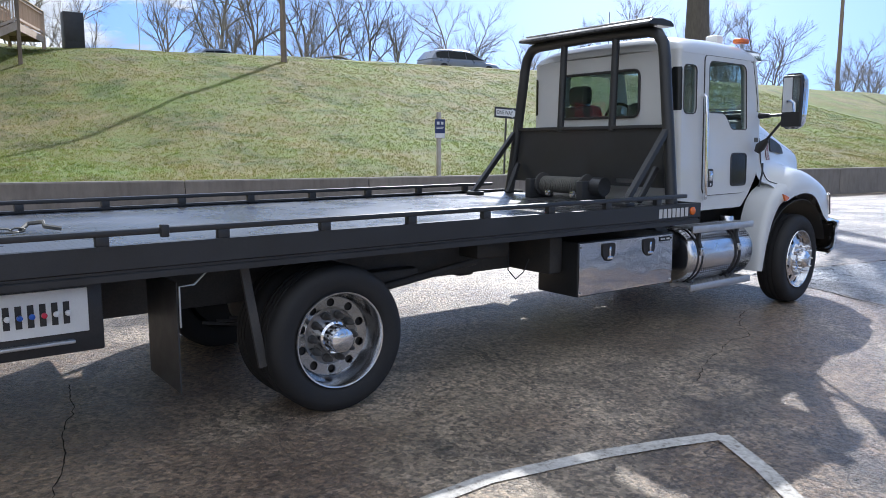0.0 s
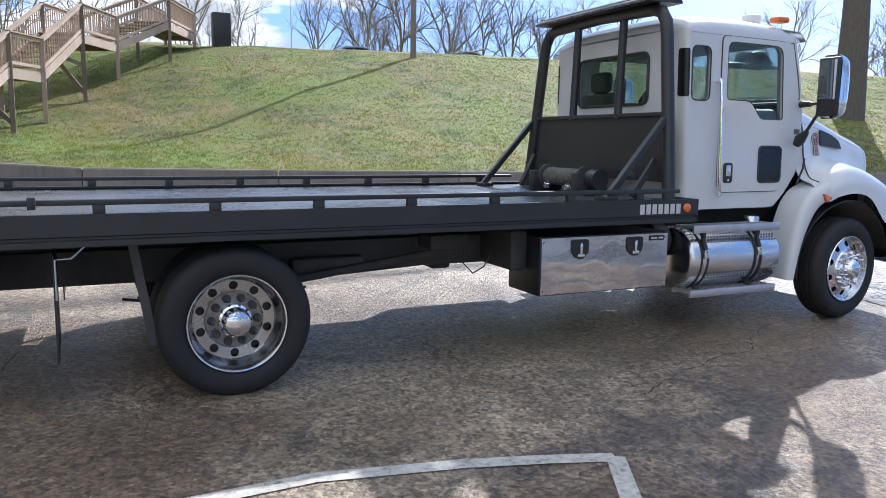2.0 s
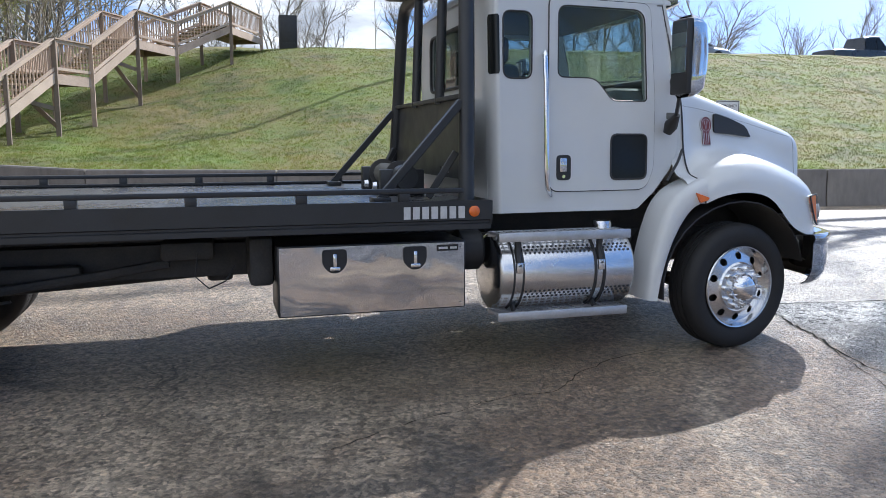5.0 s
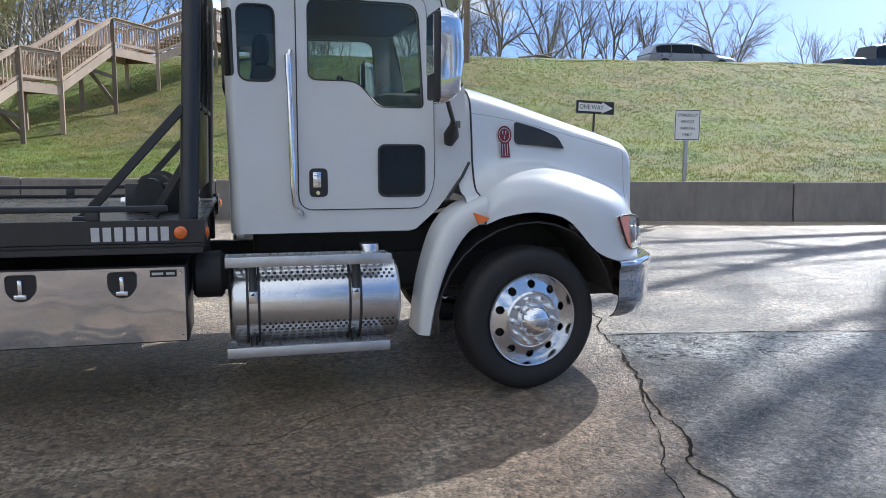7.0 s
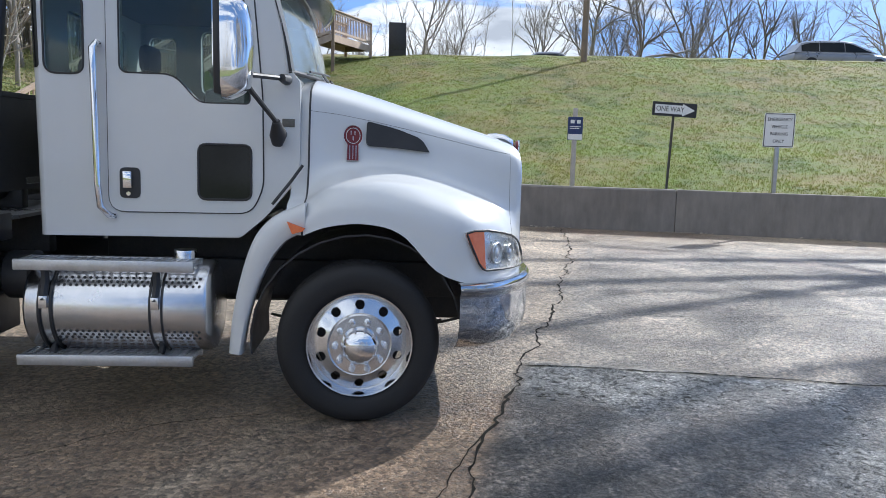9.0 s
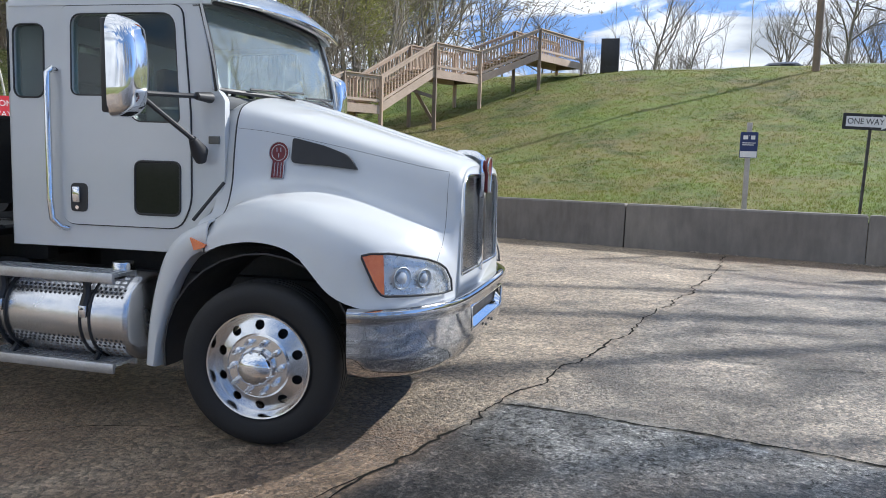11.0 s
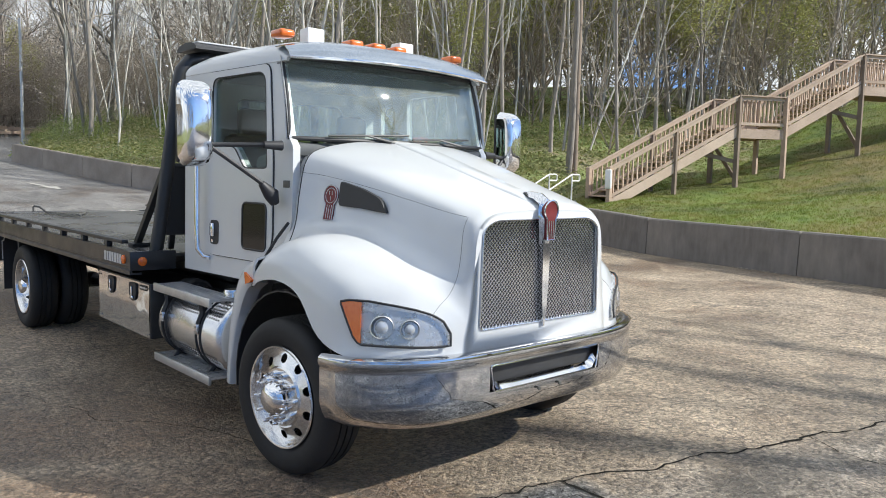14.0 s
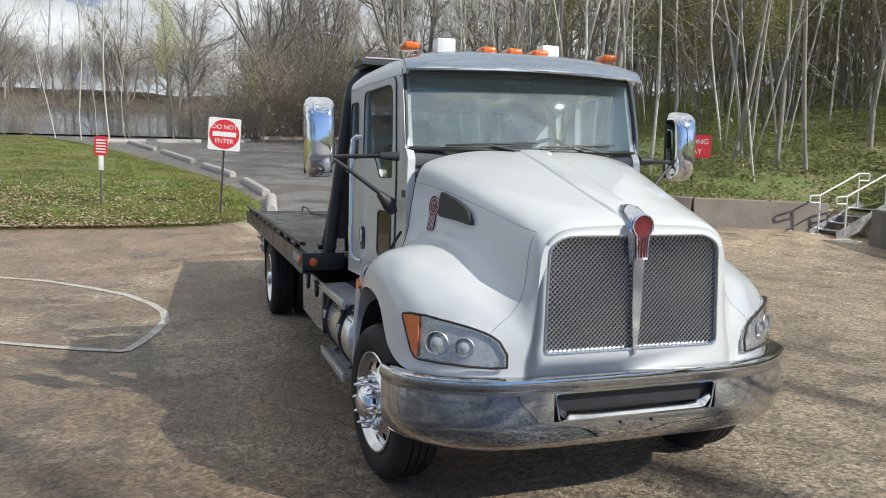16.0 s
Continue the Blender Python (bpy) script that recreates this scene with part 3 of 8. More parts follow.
# ---- building helpers ----
def part(name, bm, material, parent=None, label="", smooth=40, kind=""):
    """Links a bmesh as one mesh object under a thing or a part."""
    me = bpy.data.meshes.new(name)
    bmesh.ops.recalc_face_normals(bm, faces=bm.faces[:])
    bm.to_mesh(me)
    bm.free()
    for m in material if isinstance(material, (list, tuple)) else (material,):
        me.materials.append(m)
    if smooth:
        me.shade_smooth()
        me.set_sharp_from_angle(angle=radians(smooth))
    ob = new(name, me)
    if parent is not None:
        ob.parent = parent
    return tagged(ob, label, kind=kind)


def thing(name, label, category, group="", at=None):
    ob = new(name)
    ob.empty_display_size = 0.2
    if at is not None:
        ob.matrix_basis = at
    return tagged(ob, label, category, group)


def B():
    return bmesh.new()


def box(bm, x0, x1, y0, y1, z0, z1, bevel=0.0, seg=2, turn=None):
    m = Matrix.LocRotScale(((x0 + x1) / 2, (y0 + y1) / 2, (z0 + z1) / 2), None, (abs(x1 - x0), abs(y1 - y0), abs(z1 - z0)))
    made = bmesh.ops.create_cube(bm, size=1, matrix=(turn @ m) if turn else m)
    if bevel:
        edges = list({e for v in made["verts"] for e in v.link_edges})
        bmesh.ops.bevel(bm, geom=edges, offset=bevel, segments=seg, affect="EDGES", profile=0.5)
    return bm


def tube(bm, pts, r, n=8, cap=True):
    """A round bar along the points; r: one radius or one for each point."""
    pts = [Vector(p) for p in pts]
    rs = r if isinstance(r, (list, tuple)) else [r] * len(pts)
    rings, side = [], None
    for i, p in enumerate(pts):
        d = pts[min(i + 1, len(pts) - 1)] - pts[max(i - 1, 0)]
        d = d.normalized() if d.length > 1e-9 else Vector((0, 0, 1))
        if side is None:
            side = d.orthogonal().normalized()
        side = (side - d * side.dot(d))
        side = side.normalized() if side.length > 1e-6 else d.orthogonal().normalized()
        up = d.cross(side)
        rings.append([bm.verts.new(p + (side * math.cos(2 * math.pi * k / n) + up * math.sin(2 * math.pi * k / n)) * rs[i]) for k in range(n)])
    for a, b in zip(rings, rings[1:]):
        for k in range(n):
            bm.faces.new((a[k], a[(k + 1) % n], b[(k + 1) % n], b[k]))
    if cap and n > 2:
        bm.faces.new(rings[0][::-1])
        bm.faces.new(rings[-1])
    return bm


def bar(bm, a, b, w, h, bevel=0.0):
    """A square bar from a to b, w wide across and h high."""
    a, b = Vector(a), Vector(b)
    d = b - a
    f = d.normalized()
    s = f.cross(Vector((0, 0, 1)))
    s = s.normalized() if s.length > 1e-4 else Vector((1, 0, 0))
    u = s.cross(f)
    m = Matrix((f, s, u)).transposed().to_4x4()
    m.translation = (a + b) / 2
    return box(bm, -d.length / 2, d.length / 2, -w / 2, w / 2, -h / 2, h / 2, bevel, 1, m)


def lathe(bm, prof, n=32, m=None, close=False):
    """Turns (radius, along) round the local y axis."""
    rings = []
    for r, a in prof:
        if r < 1e-5:
            rings.append([bm.verts.new((0, a, 0))])
        else:
            rings.append([bm.verts.new((r * math.cos(2 * math.pi * k / n), a, r * math.sin(2 * math.pi * k / n))) for k in range(n)])
    pairs = list(zip(rings, rings[1:])) + ([(rings[-1], rings[0])] if close else [])
    for a, b in pairs:
        for k in range(n):
            k2 = (k + 1) % n
            q = [a[k % len(a)], a[k2 % len(a)], b[k2 % len(b)], b[k % len(b)]]
            q = [v for i, v in enumerate(q) if v not in q[:i]]
            if len(q) > 2:
                bm.faces.new(q)
    if m is not None:
        bmesh.ops.transform(bm, matrix=m, verts=[v for ring in rings for v in ring])
    return bm


def sheet(bm, rows, skip=()):
    """A surface through rows of points; skip: cells left open."""
    vs = [[bm.verts.new(p) for p in row] for row in rows]
    for i in range(len(vs) - 1):
        for j in range(len(vs[0]) - 1):
            if (i, j) not in skip:
                bm.faces.new((vs[i][j], vs[i][j + 1], vs[i + 1][j + 1], vs[i + 1][j]))
    return vs


def rounded(pts, r, n=5):
    """The outline through the corner points, with its corners rounded by r (or one r for each)."""
    out, k = [], len(pts)
    for i, p in enumerate(pts):
        ri = r[i] if isinstance(r, (list, tuple)) else r
        p, a, b = Vector(p), Vector(pts[i - 1]), Vector(pts[(i + 1) % k])
        da, db = (a - p), (b - p)
        ri = min(ri, da.length * 0.45, db.length * 0.45)
        if ri < 1e-4:
            out.append(p)
            continue
        s, e = p + da.normalized() * ri, p + db.normalized() * ri
        for j in range(n + 1):
            t = j / n
            out.append(s * (1 - t) ** 2 + p * 2 * t * (1 - t) + e * t ** 2)
    return out


def plate(bm, outer, holes, place, thick):
    """A plate with openings. outer and holes: outlines in (u, v); place(u, v) lays them in space; thick: a vector."""
    thick = Vector(thick)
    loops, edges = [], []
    for loop in [outer, *holes]:
        vs = [bm.verts.new(place(*p)) for p in loop]
        loops.append(vs)
        edges += [bm.edges.new((vs[i], vs[(i + 1) % len(vs)])) for i in range(len(vs))]
    got = bmesh.ops.triangle_fill(bm, edges=edges, use_beauty=True, use_dissolve=False)
    faces = [f for f in got["geom"] if isinstance(f, bmesh.types.BMFace)]
    back = {}
    for vs in loops:
        for v in vs:
            back[v] = bm.verts.new(v.co + thick)
    for f in faces:
        bm.faces.new([back[v] for v in reversed(f.verts)])
    for vs in loops:
        for i in range(len(vs)):
            a, b = vs[i], vs[(i + 1) % len(vs)]
            bm.faces.new((a, b, back[b], back[a]))
    return bm


def lerp(a, b, t):
    return a + (b - a) * t


def along(table, x):
    """Reads a table of (x, value) between its rows."""
    if x <= table[0][0]:
        return table[0][1]
    for (a, u), (b, v) in zip(table, table[1:]):
        if x <= b:
            return lerp(u, v, (x - a) / (b - a))
    return table[-1][1]


def words(text, size, m, material, parent, name="lettering", label="", depth=0.002, wide=1.0):
    """Lettering in the built-in font, as a mesh; it reads along local x, up local y."""
    cu = bpy.data.curves.new("text", "FONT")
    cu.body, cu.size, cu.extrude = text, size, depth
    cu.align_x, cu.align_y = "CENTER", "CENTER"
    ob = bpy.data.objects.new("text", cu)
    me = bpy.data.meshes.new_from_object(ob)
    bpy.data.objects.remove(ob)
    me.transform(m @ Matrix.Diagonal((wide, 1, 1, 1)))
    me.name = name
    me.materials.clear()
    me.materials.append(material)
    out = new(name, me)
    out.parent = parent
    return tagged(out, label)


# ---- the ground ----
EDGE = [(-150, 70), (-60, 20), (-50, 12.2), (-42.3, 7.2), (-35, 5.0), (-31.5, 4.6), (-26, 5.2), (-20.6, 6.0), (-14, 8.3), (-12.55, 10.4), (-11.78, 12.4), (-11.4, 13.6), (-9.5, 13.6),
        (-9.4, 12.85), (-7, 12.2), (-2.7, 11.15), (1, 10.2), (5.4, 9.3), (9, 8.35), (12, 7.9), (20, 6.6), (40, 4.5), (150, 2)]
HILL = [(0, 0.72), (0.4, 0.80), (1.2, 0.93), (4, 1.20), (6.5, 1.52), (8.5, 1.95), (11.8, 2.85), (15, 4.0), (17.5, 4.82), (20, 5.5), (21.5, 5.80), (22.8, 5.90),
        (24.2, 5.84), (26.5, 5.40), (30, 5.0), (34, 4.85), (200, 4.8)]
SLOPE = [(0, 0.72), (0.4, 0.80), (1.2, 0.96), (8, 2.72), (14, 4.28), (18.7, 5.46), (20.5, 5.78), (22.0, 5.90), (24.2, 5.84), (26.5, 5.40), (30, 5.0), (34, 4.85), (200, 4.8)]
WOODS = [(0, 0.62), (0.5, 0.72), (3, 1.15), (10, 2.3), (20, 4.0), (40, 6.8), (200, 13)]


def smooth01(t):
    t = min(max(t, 0.0), 1.0)
    return t * t * (3 - 2 * t)


def lot_z(x, y):
    cross = 0.022 * min(max(y + 1.1, -2.6), 0.0) + 0.05 * smooth01((y - 0.2) / 3.0)
    k = -x - 7.0
    rise = 0.08 * (math.log1p(math.exp(k * 1.2)) / 1.2 if k < 20 else k)
    return cross + rise


def ground_z(x, y):
    d = y - along(EDGE, x)
    z = lot_z(x, y)
    if d <= 0:
        return z
    w = smooth01((x + 12.5) / 3.5)
    bend = smooth01((-x - 31.0) / 3.0)
    east = smooth01((x + 6.5) / 8.0)
    up = lerp(along(HILL, d), along(SLOPE, d), east * 0.55) * w + along(WOODS, d) * (1 - w) * (1 - bend + bend * smooth01(d / 3.5))
    z = lerp(z, lot_z(max(x, -9.0), y) * w + z * (1 - w), 1.0) + up - 0.06 * (1 - bend)
    rough = noise.noise(Vector((x * 0.35, y * 0.35, 3.1))) * 0.09 + noise.noise(Vector((x * 1.2, y * 1.2, 7.7))) * 0.035
    return z + rough * smooth01((d - 0.5) / 1.5)


def spaced(parts):
    out = []
    for a, b, n in parts:
        out += [lerp(a, b, i / n) for i in range(n)]
    return out + [parts[-1][1]]


GX = spaced([(-150, -60, 12), (-60, -22, 32), (-22, -14, 26), (-14, -12.55, 14), (-12.55, -11.78, 18), (-11.78, -11.4, 10), (-11.4, -9.5, 8), (-9.5, -9.4, 4), (-9.4, 16, 80), (16, 40, 40), (40, 150, 24)])
GD = spaced([(-180, -40, 8), (-40, -20, 12), (-20, -0.03, 48)]) + spaced([(0.03, 22, 80), (22, 60, 26), (60, 200, 10)])
bm = B()
gv = [[bm.verts.new((x, along(EDGE, x) + d, ground_z(x, along(EDGE, x) + d))) for d in GD] for x in GX]
for i in range(len(GX) - 1):
    for j in range(len(GD) - 1):
        f = bm.faces.new((gv[i][j], gv[i + 1][j], gv[i + 1][j + 1], gv[i][j + 1]))
        xm, dm = (GX[i] + GX[i + 1]) / 2, (GD[j] + GD[j + 1]) / 2
        if dm > 0:
            f.material_index = 1 if xm > -11.2 + 0.12 * dm else 2
        elif dm < -32 or xm < -66:
            f.material_index = 2
ground = part("ground", bm, [M_PAVE, M_GRASS, M_LITTER], None, "worn tan asphalt lot below a grassy embankment and woods", smooth=60)
tagged(ground, category="ground", kind="structure")


# grassed island beside the road up to the west
def island_edge(x):
    return along([(-50, -9.6), (-42, -6.4), (-36, -4.5), (-30, -2.75), (-25.5, -1.55), (-21.5, -0.8), (-17.5, -0.25), (-15.6, -0.5), (-14.4, -0.8), (-13.8, -1.3), (-13.5, -2.2)], x)


bm = B()
rows = []
for i in range(61):
    x = lerp(-50, -13.5, i / 60)
    row = []
    for j in range(41):
        y = lerp(island_edge(x), -34, (j / 40) ** 1.6)
        e = min(island_edge(x) - y, (-13.5 - x) * 0.8)
        z = lot_z(x, y) + 0.02 + 0.24 * smooth01(e / 2.2) + noise.noise(Vector((x * 0.8, y * 0.8, 1.0))) * 0.04 * smooth01(e)
        row.append((x, y, z if 0 < j < 40 and 0 < i < 60 else lot_z(x, y) - 0.05))
    rows.append(row)
sheet(bm, rows)
tagged(part("grass_verge", bm, M_GRASS, None, "raised grass verge with fallen leaves beside the road", 60), category="grass", kind="structure")


def verge_z(x, y):
    e = min(island_edge(x) - y, (-13.5 - x) * 0.8)
    return lot_z(x, y) + 0.02 + 0.24 * smooth01(e / 2.2)


# pond beyond the road
bm = B()
sheet(bm, [[(x, y, 3.98 + 0.112 * (-x - 56)) for y in spaced([(-90, 16, 20)])] for x in spaced([(-122, -56, 16)])])
M_WATER = surface("grey_pond_water", (0.05, 0.065, 0.075), (0.07, 0.085, 0.095), 0.10, 0.0, 0.3, 3.0, 0.06, 0.2, 0.04)
tagged(part("water", bm, M_WATER, None, "grey rippled pond beyond the road", 60), category="water", kind="structure")


# brushy far bank of the pond
FAR_BANK = [(-2, -1.5), (0, 0.1), (2, 0.8), (5, 1.7), (9, 2.6), (16, 3.4), (40, 4.4)]
bm = B()
rows = []
for y in spaced([(-110, 40, 60)]):
    x0 = -100 + 0.22 * (y + 20)
    row = []
    for d, h in FAR_BANK:
        k = noise.noise(Vector((y * 0.22, d * 0.3, 4))) * 0.6 + noise.noise(Vector((y * 0.9, d, 1))) * 0.3
        row.append((x0 - d, y, 3.98 + 0.112 * (-x0 - 56) + h + (k if d > 1 else 0)))
    rows.append(row)
sheet(bm, rows)
tagged(part("far_bank", bm, M_SCRUB, None, "brown brushy bank on the far side of the pond", 60), category="bank", kind="structure")


# ---- joints, cracks and paint on the lot ----
def ribbon(name, pts, width, material, label, lift=0.004, jitter=0.0, category="crack", parent=ground, step=0.045, ends=1.0):
    fine = []
    for a, b in zip(pts, pts[1:]):
        a, b = Vector(a), Vector(b)
        k = max(1, int((b - a).length / step))
        fine += [a.lerp(b, i / k) for i in range(k)]
    fine.append(Vector(pts[-1]))
    if jitter:
        fine = [p + Vector((noise.noise(Vector((p.x * 2.3, p.y * 2.3, 1))), noise.noise(Vector((p.x * 2.3, p.y * 2.3, 9))))) * jitter
                + Vector((noise.noise(Vector((p.x * 11, p.y * 11, 5))), noise.noise(Vector((p.x * 11, p.y * 11, 3))))) * jitter * 0.35
                + Vector((random.uniform(-1, 1), random.uniform(-1, 1))) * jitter * 0.08 for p in fine]
    rows = []
    for i, p in enumerate(fine):
        d = (fine[min(i + 1, len(fine) - 1)] - fine[max(i - 1, 0)]).normalized()
        s = Vector((-d.y, d.x))
        w = width / 2 * (random.uniform(0.3, 1.0) + 0.8 * max(0, noise.noise(Vector((p.x * 4, p.y * 4, 7)))) if jitter else 1)
        rows.append([(*(p + s * w * k), lot_z(*(p + s * w * k)) + lift) for k in (-1, 1)])
    bm = B()
    sheet(bm, rows)
    ob = part(name, bm, material, parent, "", 60)
    return ob


ribbon("crack", [(0.2, -3.6), (0.28, -2.9), (0.40, -2.4), (0.56, -1.85), (0.66, -1.35), (0.80, -0.95), (0.95, -0.5), (1.09, 0.08), (1.28, 0.65), (1.52, 1.4), (1.82, 2.3), (2.2, 3.8)], 0.020, M_CRACK, "", 0.004, 0.09)
ribbon("crack", [(2.2, 3.8), (2.62, 5.4), (3.1, 7.8), (3.3, 9.3)], 0.022, M_CRACK, "", 0.004, 0.10)
ribbon("crack", [(1.09, 0.08), (1.7, 0.0), (2.55, -0.14), (3.54, -0.36), (6.0, -0.9), (9.0, -1.5)], 0.026, M_CRACK, "", 0.0045, 0.04)
ribbon("crack", [(-3.2, -2.15), (-2.4, -1.75), (-1.74, -1.63), (-1.07, -1.14), (-0.5, -1.02)], 0.006, M_CRACK, "", 0.004, 0.08)
ribbon("crack", [(-6.7, 0.2), (-6.88, -0.67), (-7.05, -1.34), (-7.2, -2.2), (-7.5, -3.4)], 0.007, M_CRACK, "", 0.004, 0.06)
ribbon("crack", [(0.72, -1.2), (0.56, -1.6), (0.36, -2.0), (0.22, -2.35), (0.1, -2.65), (-0.1, -3.2)], 0.009, M_CRACK, "", 0.005, 0.07)
ribbon("crack", [(1.6, 1.9), (3.0, 1.6), (4.8, 1.9), (7.0, 1.5)], 0.008, M_CRACK, "", 0.004, 0.1)
ribbon("crack", [(-9.6, -5.6), (-8.8, -4.6), (-8.9, -3.2), (-9.3, -2.0)], 0.008, M_CRACK, "", 0.004, 0.1)
for bay in ([(-8.95, -5.2), (-8.5, -4.3), (-7.9, -3.6), (-7.2, -3.03), (-6.5, -2.68), (-5.9, -2.5), (-5.32, -2.46), (-4.61, -2.58), (-4.2, -2.69), (-3.86, -2.8)],
            [(-3.86, -2.8), (-4.08, -3.2), (-4.36, -3.6), (-4.75, -4.2), (-5.2, -4.9)]):
    ribbon("painted_line", bay, 0.10, M_LINE, "", 0.006 if bay[0][0] < -5 else 0.009, 0.0, step=0.1)


def arrow_mark():
    bm = B()
    c, f, s = Vector((-21.5, 3.1)), Vector((0.97, 0.23)), Vector((-0.23, 0.97))
    for quad in ([(-0.9, -0.07), (0.15, -0.07), (0.15, 0.07), (-0.9, 0.07)], [(0.15, -0.28), (1.0, 0.0), (0.15, 0.28)]):
        ps = [c + f * a + s * b for a, b in quad]
        bm.faces.new([bm.verts.new((p.x, p.y, lot_z(p.x, p.y) + 0.012)) for p in ps])
    return part("painted_arrow", bm, M_LINE, ground, "", 0)


arrow_mark()


# ---- walls along the lot ----
def wall_run(pts, height, length, thick, label, group, material):
    """Precast wall segments laid end to end along the points."""
    fine = []
    for a, b in zip(pts, pts[1:]):
        k = max(1, round((Vector(b) - Vector(a)).length / 0.05))
        fine += [Vector(a).lerp(Vector(b), i / k) for i in range(k)]
    dist, start = 0.0, fine[0]
    ends = [fine[0]]
    for p, q in zip(fine, fine[1:]):
        dist += (q - p).length
        if dist >= length:
            ends.append(q)
            dist = 0.0
    ends.append(Vector(pts[-1]))
    for a, b in zip(ends, ends[1:]):
        d = b - a
        if d.length < 0.4:
            continue
        ang = math.atan2(d.y, d.x)
        za, zb = lot_z(*a), lot_z(*b)
        prof = [(-thick * 0.62, -0.25), (-thick * 0.62, 0.06), (-thick * 0.52, 0.13), (-thick * 0.42, height - 0.03), (-thick * 0.36, height),
                (thick * 0.36, height), (thick * 0.45, height - 0.03), (thick * 0.62, -0.25)]
        bm = B()
        L = d.length - 0.018
        rows = []
        for t in (0, 0.006, 0.25, 0.5, 0.75, 0.994, 1):
            inset = 0.022 if t in (0, 1) else 0
            rows.append([((t - 0.5) * L, y * (1 - inset * 2), z - (inset if z > 0.3 else 0) + (za - zb) * (0.5 - t) + noise.noise(Vector((a.x + t * 4, y * 3, z))) * 0.008)
                         for y, z in prof])
        vs = sheet(bm, rows)
        bm.faces.new(vs[0])
        bm.faces.new(vs[-1][::-1])
        for r0, r1 in zip(vs, vs[1:]):
            bm.faces.new((r0[0], r1[0], r1[-1], r0[-1]))
        ob = part("concrete_barrier", bm, material, None, label, 30)
        mid = (a + b) / 2
        ob.matrix_basis = pose(mid.x, mid.y, (za + zb) / 2, 0, 0, math.degrees(ang))
        tagged(ob, category="barrier", group=group)


east = [(-9.35, 12.85), (-7, 12.2), (-2.7, 11.15), (1, 10.2), (5.4, 9.3), (9, 8.35), (12, 7.9), (20, 6.6), (40, 4.5)]
for run in ([(5.5, 9.28), *east[5:]], [(5.5, 9.28), *east[3::-1]]):
    wall_run(run, 0.82, 3.98, 0.30, "long grey precast concrete barrier at the foot of the grass bank", "barriers along the bank", M_CONCRETE)
west = [(-11.38, 13.4), (-11.65, 12.4), (-12.45, 10.4), (-14.05, 8.25), (-20.6, 5.95), (-26, 5.15), (-31.5, 4.55)]
wall_run(west, 0.72, 3.4, 0.26, "low weathered concrete wall along the woodland edge", "walls along the woods", M_TANWALL)


# ---- timber guard rail on the outside of the road's bend ----
def guard_rail(pts):
    ob = new("guard_rail")
    for a, b in zip(pts, pts[1:]):
        a, b = Vector((*a, lot_z(*a))), Vector((*b, lot_z(*b)))
        bm = B()
        bar(bm, a + Vector((0, 0, 0.30)), b + Vector((0, 0, 0.30)), 0.10, 0.22)
        part("rail", bm, M_WOOD, ob, smooth=0)
        for t in (0.06, 0.5, 0.94):
            p = a.lerp(b, t) + Vector((-0.14, 0.05, 0))
            bm = B()
            box(bm, p.x - 0.08, p.x + 0.08, p.y - 0.08, p.y + 0.08, p.z - 0.3, p.z + 0.50, 0.01, 1)
            part("post", bm, M_WOOD, ob, smooth=0)
    tagged(ob, "low weathered timber guard rail beside the road", "guard rail")


guard_rail([(-51.6, 2.6), (-52.0, 5.2), (-53.0, 7.8), (-54.6, 10.2), (-57.0, 12.2)])


# ---- parking logs along the verge ----
def parking_log():
    bm = B()
    prof = [(-0.14, -0.05), (-0.15, 0.07), (-0.12, 0.16), (-0.05, 0.21), (0.05, 0.21), (0.12, 0.16), (0.15, 0.07), (0.14, -0.05)]
    rows = [[(x, y * (1 - (abs(x) > 0.97) * 0.25), z * (1 - (abs(x) > 0.97) * 0.2)) for y, z in prof] for x in (-1.0, -0.96, -0.5, 0, 0.5, 0.96, 1.0)]
    vs = sheet(bm, rows)
    bm.faces.new(vs[0])
    bm.faces.new(vs[-1])
    return bm


M_LOG = surface("pale_concrete_stop", (0.36, 0.33, 0.30), (0.52, 0.49, 0.45), 0.85, 0.0, 5, 70, 0.1, 0.3, 0.004)
log0 = None
# ends of each stop
for x0, y0, x1, y1 in ((-15.7, -0.2, -18.3, 0.05), (-19.3, 0.0, -23.2, -0.36), (-25.2, -0.65, -29.7, -1.62), (-32.0, -2.0, -39.2, -3.55), (-40.9, -3.95, -48.0, -5.8), (-49.0, -7.6, -49.6, -4.8), (-49.8, -4.3, -50.5, -1.4), (-50.6, -1.0, -51.4, 1.9)):
    L = math.hypot(x1 - x0, y1 - y0)
    za, zb = lot_z(x0, y0), lot_z(x1, y1)
    m = pose((x0 + x1) / 2, (y0 + y1) / 2, (za + zb) / 2, 0, -math.degrees(math.atan2(zb - za, L)), math.degrees(math.atan2(y1 - y0, x1 - x0)))
    if log0 is None:
        log0 = part("parking_stop", parking_log(), M_LOG, None, "pale concrete parking stop along the grass verge")
        tagged(log0, category="parking stop", group="parking stops")
        ob = log0
        log0.matrix_basis = m
    else:
        ob = copy_thing(log0, m)
    ob.scale = (L / 2 * 0.97, 1.0, 1.0)


# ---- signs ----
def sign_face(n, w, h, r):
    return rounded([(-w / 2, -h / 2), (w / 2, -h / 2), (w / 2, h / 2), (-w / 2, h / 2)], r, 4)


def flat_text(text, size, u, v, parent, material, d=0.008, wide=1.0):
    step, at = 0.61 * size * wide, 0
    for word in text.split():
        words(word, size, pose(u + (at + len(word) / 2 - len(text) / 2) * step, -d, v, 90, 0, 0), material, parent, "lettering", "", 0.0012, wide)
        at += len(word) + 1


